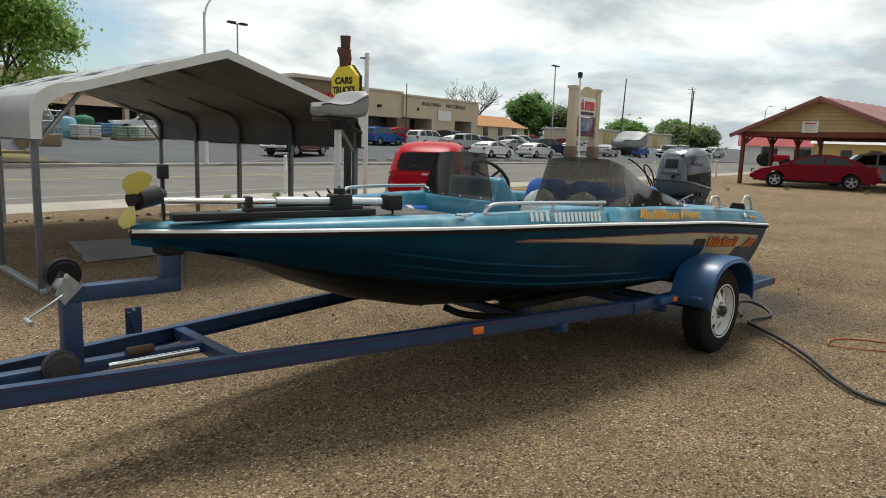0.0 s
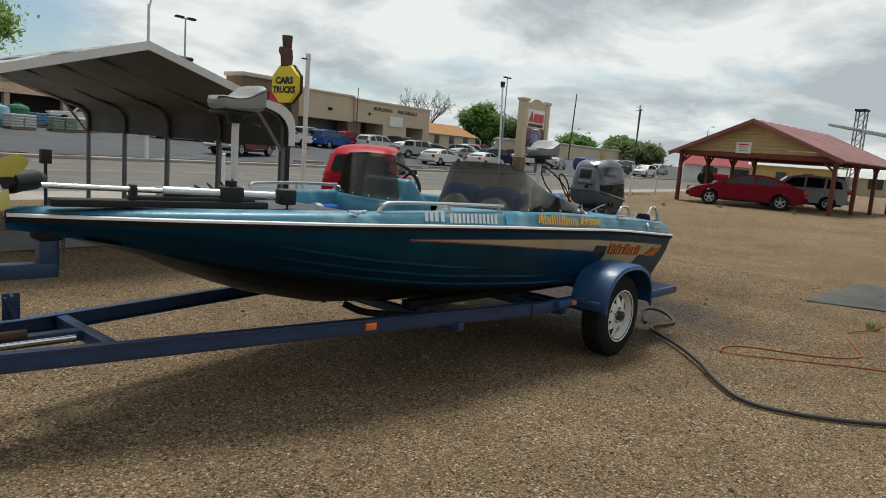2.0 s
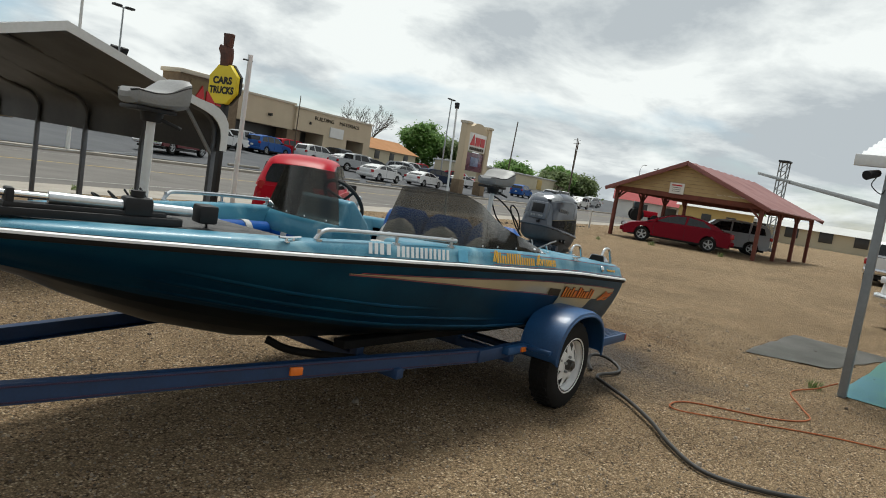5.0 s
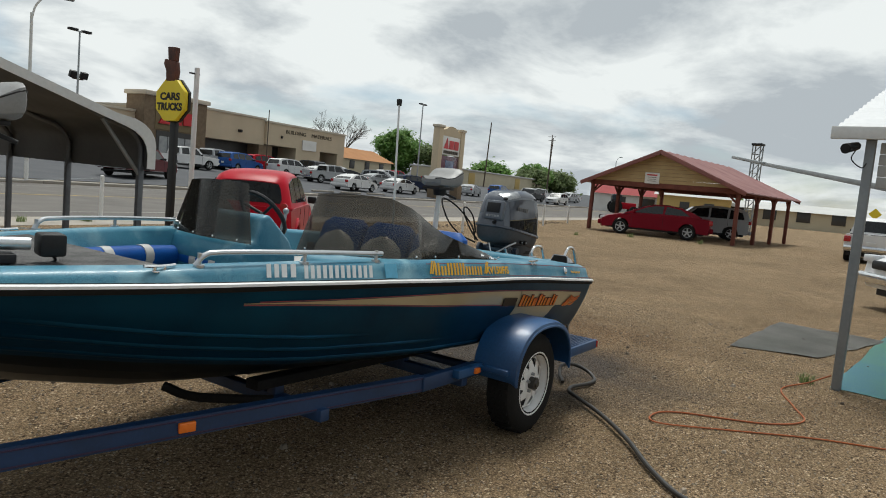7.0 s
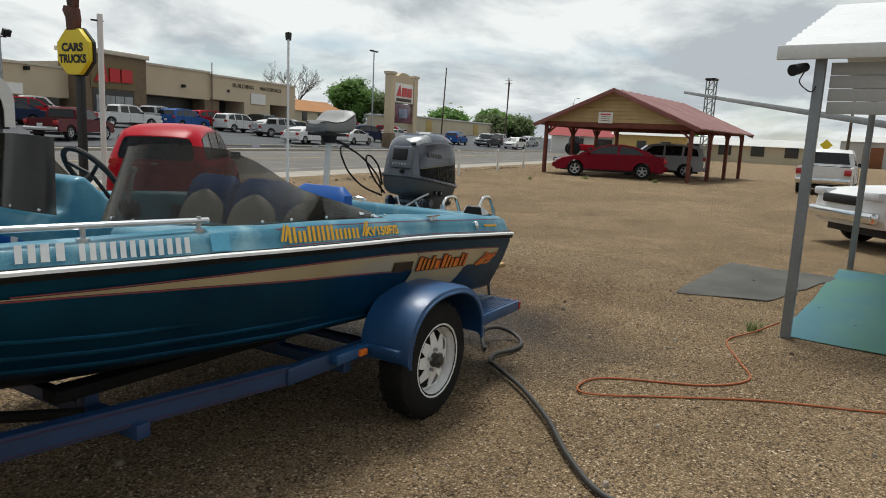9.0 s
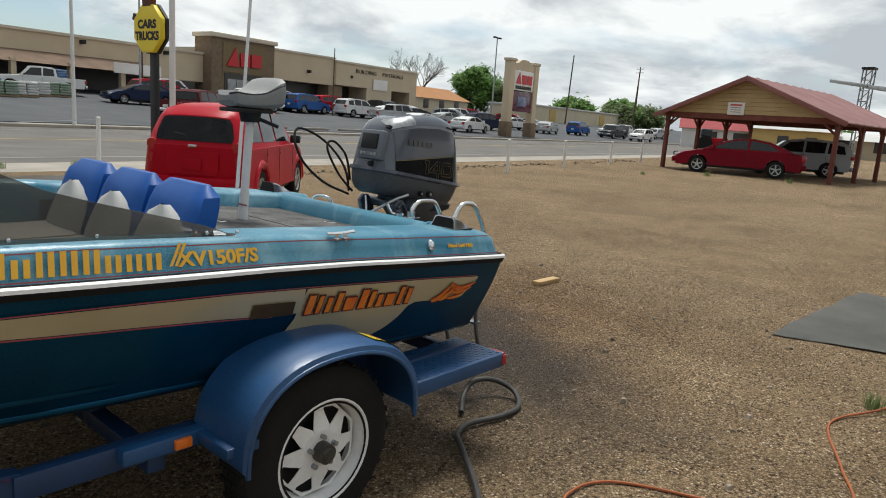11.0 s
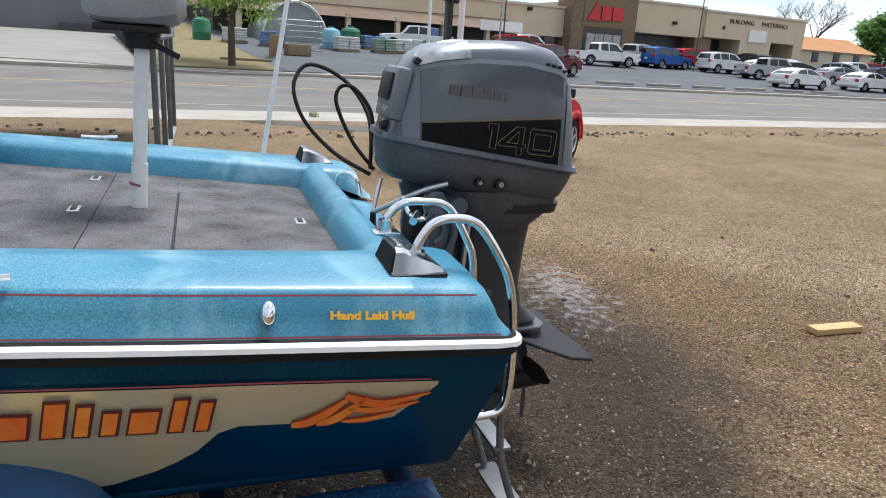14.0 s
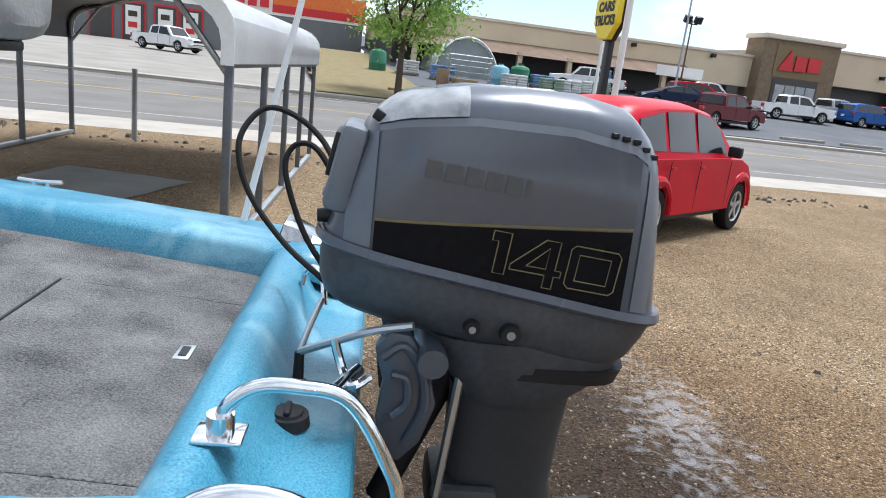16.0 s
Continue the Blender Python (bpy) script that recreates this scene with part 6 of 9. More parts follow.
prism(bm, [(5.55, MC - 0.04), (5.68, MC - 0.18), (5.74, MC - 0.24), (5.82, MC - 0.26), (5.82, MC - 0.15), (5.79, MC - 0.05), (5.79, MC + 0.05), (5.82, MC + 0.15), (5.82, MC + 0.26), (5.74, MC + 0.24), (5.68, MC + 0.18), (5.55, MC + 0.04)], "z", 0.458, 0.470)
bevel_all(bm, 0.004, 1)
for vert in bm.verts:
    vert.co.z -= 0.04 * abs(vert.co.y - MC) / 0.3
part("stabiliser_fin", bm, mat("dark_fin_plastic", (0.016, 0.017, 0.019), 0.6, col2=(0.028, 0.029, 0.032), fine=60), motor, "dark grey winged stabiliser fin")
bm = B()
rod(bm, (5.63, MC, 0.25), (5.74, MC, 0.25), 0.046, 0.040, 20)
rod(bm, (5.74, MC, 0.25), (5.765, MC, 0.25), 0.018, 0.014, 12)
prop = part("propeller", bm, BLACK_PLASTIC, motor, "black three-bladed propeller")
for k in range(3):
    bm = B()
    an = k * 2.0944 + 0.4
    rows = []
    for i in range(7):
        t = i / 6
        r = 0.04 + 0.13 * t
        w = lerp([(0, 0.035), (0.4, 0.065), (0.75, 0.07), (0.95, 0.045), (1, 0.012)], t)
        rad = Vector((0, math.cos(an), math.sin(an)))
        tan = Vector((0, -math.sin(an), math.cos(an)))
        pit = (tan * 0.82 + Vector((0.57, 0, 0))).normalized()
        c = Vector((5.685, MC, 0.25)) + rad * r
        rows.append([c - pit * w, c + Vector((0.004, 0, 0)), c + pit * w, c - Vector((0.004, 0, 0))])
    ring_strip(bm, rows, True, True)
    part("blade", bm, BLACK_PLASTIC, prop)
# bracket and tilt gear
bm = B()
for y in (-0.10, 0.19):
    prism(bm, [(5.178, 1.00), (5.205, 1.035), (5.245, 1.03), (5.285, 0.975), (5.310, 0.885), (5.285, 0.80), (5.245, 0.755), (5.205, 0.77), (5.192, 0.85), (5.20, 0.93)], "y", y, y + 0.03)
bevel_all(bm, 0.006, 2)
rod(bm, (5.29, -0.14, 0.99), (5.29, 0.24, 0.99), 0.03)
part("clamp_bracket", bm, COWL_GREY, motor, "grey clamp bracket on the transom")
bm = B()
tube(bm, [(5.195, -0.107, 0.985), (5.235, -0.107, 1.01), (5.275, -0.107, 0.955), (5.285, -0.107, 0.88), (5.255, -0.107, 0.80)], 0.010, 8, 5)
tube(bm, [(5.215, -0.107, 0.95), (5.245, -0.107, 0.94), (5.25, -0.107, 0.89), (5.225, -0.107, 0.86)], 0.009, 8, 5)
part("bracket_rib", bm, COWL_GREY, motor)
bm = B()
rod(bm, (5.22, MC, 0.58), (5.36, MC, 0.93), 0.03)
box(bm, (5.36, MC, 0.62), (0.07, 0.17, 0.10), None, 0.02)
part("tilt_ram", bm, BLACK_PLASTIC, motor)
bm = B()
box(bm, (5.40, MC - 0.085, 0.615), (0.15, 0.035, 0.105), None, 0.016)
mc = part("mount_cover", bm, LEG_GREY, motor, "grey rubber-edged mount cover")
bm = B()
rod(bm, (5.43, MC - 0.115, 0.615), (5.43, MC - 0.10, 0.615), 0.014, 0.018, 16)
part("bolt", bm, STEEL, mc)
bm = B()
rod(bm, (5.335, MC - 0.115, 0.66), (5.36, MC - 0.115, 0.99), 0.010, seg=6)
part("trim_sender", bm, ALU, motor)
PIVOT = (5.030, -0.03, 0.950)
bm = B()
tube(bm, [PIVOT, (5.10, -0.075, 0.997), (5.17, -0.115, 1.040), (5.245, -0.14, 1.066)], 0.0085, 8, 5)
tube(bm, [PIVOT, (5.045, PIVOT[1] + 0.02, PIVOT[2] + 0.05), (5.065, PIVOT[1] + 0.05, 1.05)], 0.0065, 8, 5)
part("steering_rod", bm, ALU, motor, "bright steering link")
bm = B()
tube(bm, [(5.10, -0.12, 1.02), (5.12, -0.14, 0.97), (5.14, -0.20, 0.965), (5.17, -0.17, 0.97)], 0.009, 8, 5)
rod(bm, (5.11, -0.22, 0.965), (5.15, -0.13, 0.965), 0.013)
part("link_joint", bm, CHROME, motor)
bm = B()
tube(bm, [(5.06, 0.16, 1.04), (4.95, 0.25, 1.10), (4.855, 0.31, 1.20), (4.82, 0.35, 1.30), (4.84, 0.39, 1.365), (4.885, 0.41, 1.395), (4.96, 0.39, 1.375), (5.03, 0.34, 1.32), (5.07, 0.27, 1.24), (5.07, 0.20, 1.16), (5.06, 0.16, 1.06)], 0.0072, 8, 6)
part("control_cable", bm, RUBBER, motor, "black looping control cable")
bm = B()
tube(bm, [(5.07, 0.14, 1.06), (5.0, 0.18, 1.15), (4.95, 0.22, 1.27), (4.96, 0.24, 1.325), (5.0, 0.24, 1.335), (5.04, 0.22, 1.30), (5.07, 0.20, 1.24), (5.075, 0.17, 1.12)], 0.0068, 8, 6)
part("control_cable", bm, RUBBER, motor, "black looping control cable")
bm = B()
rod(bm, (PIVOT[0], PIVOT[1], 0.86), (PIVOT[0], PIVOT[1], 0.95), 0.012, 0.010)
rod(bm, (PIVOT[0], PIVOT[1], 0.865), (PIVOT[0], PIVOT[1], 0.885), 0.026, 0.02)
part("steering_boot", bm, BLACK_PLASTIC, motor)

# ---- carport ----
CP = pose(0.62, 7.02, 0, 0, 0, 8.7)
ROOF_WHITE = mat("white_roof_sheet", (0.72, 0.73, 0.74), 0.45, 0.0, col2=(0.6, 0.61, 0.62), scale=1.5, fine=20)
# galvanised sheet darkened, the shade under the roof put into its colour
ROOF_UNDER_SHADE = mat("shaded_galvanised_sheet", (0.085, 0.088, 0.092), 0.55, 0.2, col2=(0.055, 0.058, 0.062), scale=2, fine=30)
CPW, CPL = 3.62, 5.95


def cp_profile(inset=0.0):
    """Half-round shouldered roof line: across and height."""
    e, t = 1.52, 2.34
    pts = [(-0.0 + inset, 1.40), (0.0 + inset, 1.62 - inset)]
    for k in range(1, 5):
        an = math.pi / 2 * k / 5
        pts.append((0.0 + inset + 0.34 * (1 - math.cos(an)), 1.62 - inset + 0.27 * math.sin(an)))
    pts.append((0.42, 1.91 - inset))
    pts.append((CPW / 2, t - inset))
    return pts + [(CPW - x, z) for x, z in pts[-2::-1]]


cp = thing("carport", "white sheet metal carport on dark steel posts", "carport", CP)
for i in range(5):
    y = 0.06 + i * 1.46
    bm = B()
    tube(bm, [(x, y, z) for x, z in cp_profile(0.05)], 0.028, 8, 2, True)
    part("roof_bow", bm, CARPORT_STEEL, cp)
    for x in (0.05, CPW - 0.05):
        bm = B()
        box(bm, (x, y, 0.71), (0.058, 0.058, 1.42), None, 0.006)
        post = part("post", bm, CARPORT_STEEL, cp, "square dark steel post")
        if i in (0, 4):
            bm = B()
            sx = 1 if x < 1 else -1
            rod(bm, (x, y, 1.32), (x + sx * 0.42, y, 1.86), 0.022, seg=8)
            part("brace", bm, STEEL, post)
for x in (0.05, CPW - 0.05):
    bm = B()
    box(bm, (x, CPL / 2, 0.03), (0.058, CPL, 0.055), None, 0.006)
    part("base_rail", bm, STEEL, cp, "galvanised base rail on the ground")
prof = cp_profile()
segs = []
for (x0, z0), (x1, z1) in zip(prof, prof[1:]):
    L = math.hypot(x1 - x0, z1 - z0)
    nseg = max(1, round(L / 0.10))
    for k in range(nseg):
        segs.append((x0 + (x1 - x0) * k / nseg, z0 + (z1 - z0) * k / nseg))
segs.append(prof[-1])
bm = B()
rows = []
for y in (-0.10, CPL):
    row = []
    for k, (x, z) in enumerate(segs):
        row.append((x, y, z + (0.012 if k % 3 == 1 else 0.0)))
    rows.append(row)
ring_strip(bm, rows, closed=False)
bmesh.ops.solidify(bm, geom=bm.faces[:], thickness=0.004)
part("roof_sheet", bm, ROOF_WHITE, cp, "ribbed white metal roof", 20)
# dark sheet added below the white roof to carry the underside's shade
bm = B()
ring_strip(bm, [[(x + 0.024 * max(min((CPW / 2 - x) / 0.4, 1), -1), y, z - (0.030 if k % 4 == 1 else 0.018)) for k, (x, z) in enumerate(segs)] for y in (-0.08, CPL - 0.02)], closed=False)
part("roof_lining", bm, ROOF_UNDER_SHADE, cp, "galvanised underside with shade in its colour")
for y in (-0.11, CPL + 0.005):
    bm = B()
    outer, inner = cp_profile(-0.012), cp_profile(0.075)
    rows = [[(ox, y, oz), (ix, y, iz if n not in (0, len(outer) - 1) else oz), (ix, y + 0.012, iz if n not in (0, len(outer) - 1) else oz), (ox, y + 0.012, oz)] for n, ((ox, oz), (ix, iz)) in enumerate(zip(outer, inner))]
    ring_strip(bm, rows, True, True)
    part("gable_trim", bm, PAINT_WHITE, cp, "white bent gable trim")

# ---- mats, hose, cord, block ----
MAT_GREY = mat("grey_outdoor_carpet", (0.27, 0.265, 0.25), 0.95, col2=(0.16, 0.16, 0.15), scale=1.6, fine=90, bump=0.5, bscale=120)


def ground_mat(name, corners, material, label, category):
    """A limp mat on the ground with a slightly wavy edge."""
    bm = B()
    c = [Vector((x, y, 0)) for x, y in corners]
    n = 10
    grid_ = []
    for i in range(n + 1):
        row = []
        for j in range(n + 1):
            p = (c[0].lerp(c[1], i / n)).lerp(c[3].lerp(c[2], i / n), j / n)
            e = 0.04 if i in (0, n) or j in (0, n) else 0
            row.append((p.x + e * noise.noise(p * 3), p.y + e * noise.noise(p * 3 + Vector((9, 0, 0))), 0.012 + 0.008 * noise.noise(p * 2.2)))
        grid_.append(row)
    ring_strip(bm, grid_, closed=False)
    bmesh.ops.solidify(bm, geom=bm.faces[:], thickness=0.008)
    ob = part(name, bm, material, None, "", 60)
    return tagged(ob, label, category)


ground_mat("ground_mat", [(8.94, 3.22), (11.5, 3.48), (11.55, 2.15), (9.32, 2.40)], MAT_GREY, "grey outdoor carpet lying on the gravel", "mat")
BLUE_MAT = mat("faded_blue_mat", (0.16, 0.33, 0.43), 0.9, col2=(0.22, 0.42, 0.30), scale=1.3, fine=70, bump=0.4)
ground_mat("ground_mat", [(8.05, 1.95), (12.3, 2.3), (12.6, 0.6), (8.1, 0.4)], BLUE_MAT, "faded blue green mat beside the shed post", "mat")
ground_mat("ground_mat", [(1.25, 8.6), (2.6, 8.9), (2.75, 10.3), (1.3, 10.3)], mat("pale_carpet", (0.62, 0.61, 0.57), 0.95, col2=(0.38, 0.38, 0.36), scale=1.6, fine=90, bump=0.5, bscale=120), "worn grey carpet under the carport", "mat")

bm = B()
tube(bm, [(5.80, 3.34, 0.02), (5.90, 3.44, 0.05), (6.02, 3.50, 0.09), (6.14, 3.46, 0.09), (6.20, 3.36, 0.05), (6.12, 3.24, 0.02), (5.95, 3.20, 0.02), (5.75, 3.22, 0.02), (5.62, 3.16, 0.02), (5.55, 3.05, 0.02), (5.35, 2.72, 0.02), (5.05, 2.35, 0.02), (4.72, 2.02, 0.02), (4.52, 1.72, 0.02), (4.60, 1.42, 0.02), (4.9, 1.08, 0.02), (5.35, 0.78, 0.02), (6.2, 0.4, 0.02), (7.4, 0.1, 0.02)], 0.0145, 10, 8)
ob = part("garden_hose", bm, mat("black_hose", (0.025, 0.024, 0.023), 0.55, col2=(0.04, 0.036, 0.032), fine=90), None)
tagged(ob, "black rubber hose trailing over the gravel", "hose")
bm = B()
tube(bm, [(7.9, 0.2, 0.008), (6.9, 0.75, 0.008), (6.6, 1.1, 0.008), (6.3, 1.6, 0.008), (5.9, 2.05, 0.008), (5.6, 2.4, 0.008), (5.7, 2.52, 0.008), (5.95, 2.45, 0.008), (6.3, 1.95, 0.008), (6.65, 1.78, 0.008), (7.0, 1.95, 0.008), (7.5, 2.2, 0.008), (7.9, 2.1, 0.03), (8.0, 1.95, 0.12)], 0.0065, 6, 8)
ob = part("extension_cord", bm, mat("orange_cord", (0.42, 0.12, 0.04), 0.6, col2=(0.3, 0.1, 0.05)), None)
tagged(ob, "thin orange extension cord on the gravel", "cord")
bm = B()
box(bm, (0, 0, 0.022), (0.35, 0.085, 0.038), None, 0.004)
ob = part("wood_block", bm, mat("raw_pine", (0.52, 0.36, 0.18), 0.7, col2=(0.42, 0.28, 0.13), scale=12, fine=80, bump=0.2), None)
ob.matrix_basis = pose(8.52, 5.22, 0, 0, 0, 8)
tagged(ob, "short offcut of pale pine board on the ground", "wood block")

# ---- vehicles ----
def car_paint(name, col):
    return mat(name, col, 0.32, 0.0, col2=tuple(c * 0.85 for c in col), scale=1.5, fine=200, coat=0.0, gloss=0.14)


RED_CAR = car_paint("red_car_paint", (0.42, 0.004, 0.017))
CRIMSON = car_paint("crimson_car_paint", (0.19, 0.002, 0.012))
MAROON = car_paint("maroon_car_paint", (0.11, 0.02, 0.025))
WHITE_CAR = car_paint("white_car_paint", (0.72, 0.72, 0.72))
SILVER_CAR = car_paint("silver_car_paint", (0.42, 0.43, 0.44))
BLUE_CAR = car_paint("blue_car_paint", (0.03, 0.10, 0.32))
NAVY_CAR = car_paint("navy_car_paint", (0.012, 0.022, 0.06))
DARK_CAR = car_paint("dark_grey_car_paint", (0.05, 0.052, 0.055))
ALLOY = mat("alloy_wheel", (0.55, 0.56, 0.57), 0.3, 0.7, col2=(0.4, 0.41, 0.42))

# each kind: length, width, body line, cabin line, windows, wheel places, wheel radius
KINDS = {
    "sedan": dict(L=4.75, W=1.82, body=[(-2.36, 0.40), (-2.38, 0.72), (-2.30, 0.95), (-1.55, 1.00), (0.75, 0.97), (1.45, 0.90), (2.05, 0.78), (2.34, 0.62), (2.38, 0.42), (2.3, 0.26), (-2.28, 0.28)],
                  cabin=[(-1.95, 0.96), (-1.55, 1.16), (-1.10, 1.34), (-0.5, 1.42), (0.05, 1.40), (0.5, 1.28), (1.32, 0.92)],
                  sides=[[(-1.42, 1.03), (-1.05, 1.27), (-0.45, 1.36), (-0.38, 1.02)], [(-0.30, 1.02), (-0.34, 1.36), (0.06, 1.34), (0.46, 1.23), (0.92, 1.0)]], wheels=(1.42, -1.38), r=0.325),
    "wagon": dict(L=4.48, W=1.76, body=[(-2.16, 0.38), (-2.22, 0.62), (-2.20, 1.0), (-1.8, 1.04), (0.70, 1.04), (1.30, 1.02), (1.66, 0.94), (1.84, 0.78), (1.90, 0.52), (1.86, 0.28), (-2.1, 0.30)], nose=1.90,
                  cabin=[(-2.19, 0.98), (-2.02, 1.42), (-1.85, 1.54), (-1.2, 1.60), (-0.3, 1.62), (0.3, 1.56), (0.62, 1.42), (1.02, 1.0)],
                  sides=[[(-1.85, 1.10), (-1.75, 1.42), (-1.15, 1.50), (-1.12, 1.08)], [(-1.02, 1.08), (-1.05, 1.51), (-0.30, 1.53), (-0.26, 1.07)], [(-0.17, 1.07), (-0.20, 1.53), (0.25, 1.48), (0.52, 1.36), (0.76, 1.06)]], wheels=(1.36, -1.28), r=0.33),
    "suv": dict(L=4.75, W=1.88, body=[(-2.34, 0.45), (-2.38, 0.75), (-2.34, 1.08), (-1.9, 1.10), (0.85, 1.07), (1.5, 1.03), (2.15, 0.94), (2.36, 0.75), (2.38, 0.48), (2.28, 0.32), (-2.26, 0.34)],
                cabin=[(-2.32, 1.06), (-2.10, 1.55), (-1.9, 1.66), (-1.0, 1.72), (-0.1, 1.70), (0.42, 1.60), (1.12, 1.05)],
                sides=[[(-2.0, 1.14), (-1.9, 1.48), (-1.32, 1.60), (-1.25, 1.13)], [(-1.15, 1.13), (-1.2, 1.61), (-0.38, 1.62), (-0.34, 1.12)], [(-0.25, 1.12), (-0.28, 1.62), (0.32, 1.54), (0.82, 1.11)]], wheels=(1.42, -1.40), r=0.36),
    "pickup": dict(L=5.6, W=1.95, body=[(-2.76, 0.50), (-2.80, 0.70), (-2.78, 1.08), (-0.95, 1.10), (0.95, 1.10), (1.7, 1.08), (2.5, 1.02), (2.76, 0.92), (2.82, 0.55), (2.7, 0.40), (-2.68, 0.42)],
                   cabin=[(-1.0, 1.06), (-0.92, 1.62), (-0.75, 1.74), (0.2, 1.76), (0.68, 1.70), (1.22, 1.08)],
                   sides=[[(-0.82, 1.15), (-0.78, 1.60), (-0.18, 1.66), (-0.15, 1.14)], [(-0.06, 1.14), (-0.08, 1.66), (0.55, 1.62), (0.98, 1.13)]], wheels=(1.75, -1.65), r=0.39, bed=True),
}


def car_wheel(parent, x, y, r, sg):
    w = new("wheel")
    w.parent = parent
    c = Vector((x, y, r))
    bm = B()
    n = 28
    prof = [(r * 0.62, -0.10), (r * 0.75, -0.108), (r * 0.95, -0.10), (r, -0.07), (r, 0.07), (r * 0.95, 0.10), (r * 0.75, 0.108), (r * 0.62, 0.10)]
    rings = [[c + Vector((q * math.cos(2 * math.pi * k / n), sg * v, q * math.sin(2 * math.pi * k / n))) for q, v in prof] for k in range(n)]
    ring_strip(bm, rings + rings[:1], closed=False)
    bmesh.ops.remove_doubles(bm, verts=bm.verts, dist=1e-5)
    part("tyre", bm, RUBBER, w)
    bm = B()
    rod(bm, c + Vector((0, sg * 0.0, 0)), c + Vector((0, sg * 0.05, 0)), r * 0.64, seg=28)
    part("brake_shade", bm, BLACK_PLASTIC, w)
    bm = B()
    rings = [[c + Vector((q * math.cos(2 * math.pi * k / n), sg * v, q * math.sin(2 * math.pi * k / n))) for q, v in ((r * 0.58, 0.05), (r * 0.57, 0.09), (r * 0.63, 0.105), (r * 0.65, 0.09))] for k in range(n)]
    ring_strip(bm, rings + rings[:1], closed=False)
    for k in range(5):
        an = 2 * math.pi * k / 5 + 0.3
        d = Vector((math.cos(an), 0, math.sin(an)))
        box(bm, c + d * r * 0.34 + Vector((0, sg * 0.075, 0)), (r * 0.5, 0.03, r * 0.17), Matrix.Rotation(-an, 3, "Y"), 0.008)
    rod(bm, c + Vector((0, sg * 0.05, 0)), c + Vector((0, sg * 0.098, 0)), r * 0.15, seg=14)
    part("rim", bm, ALLOY, w)
    return w


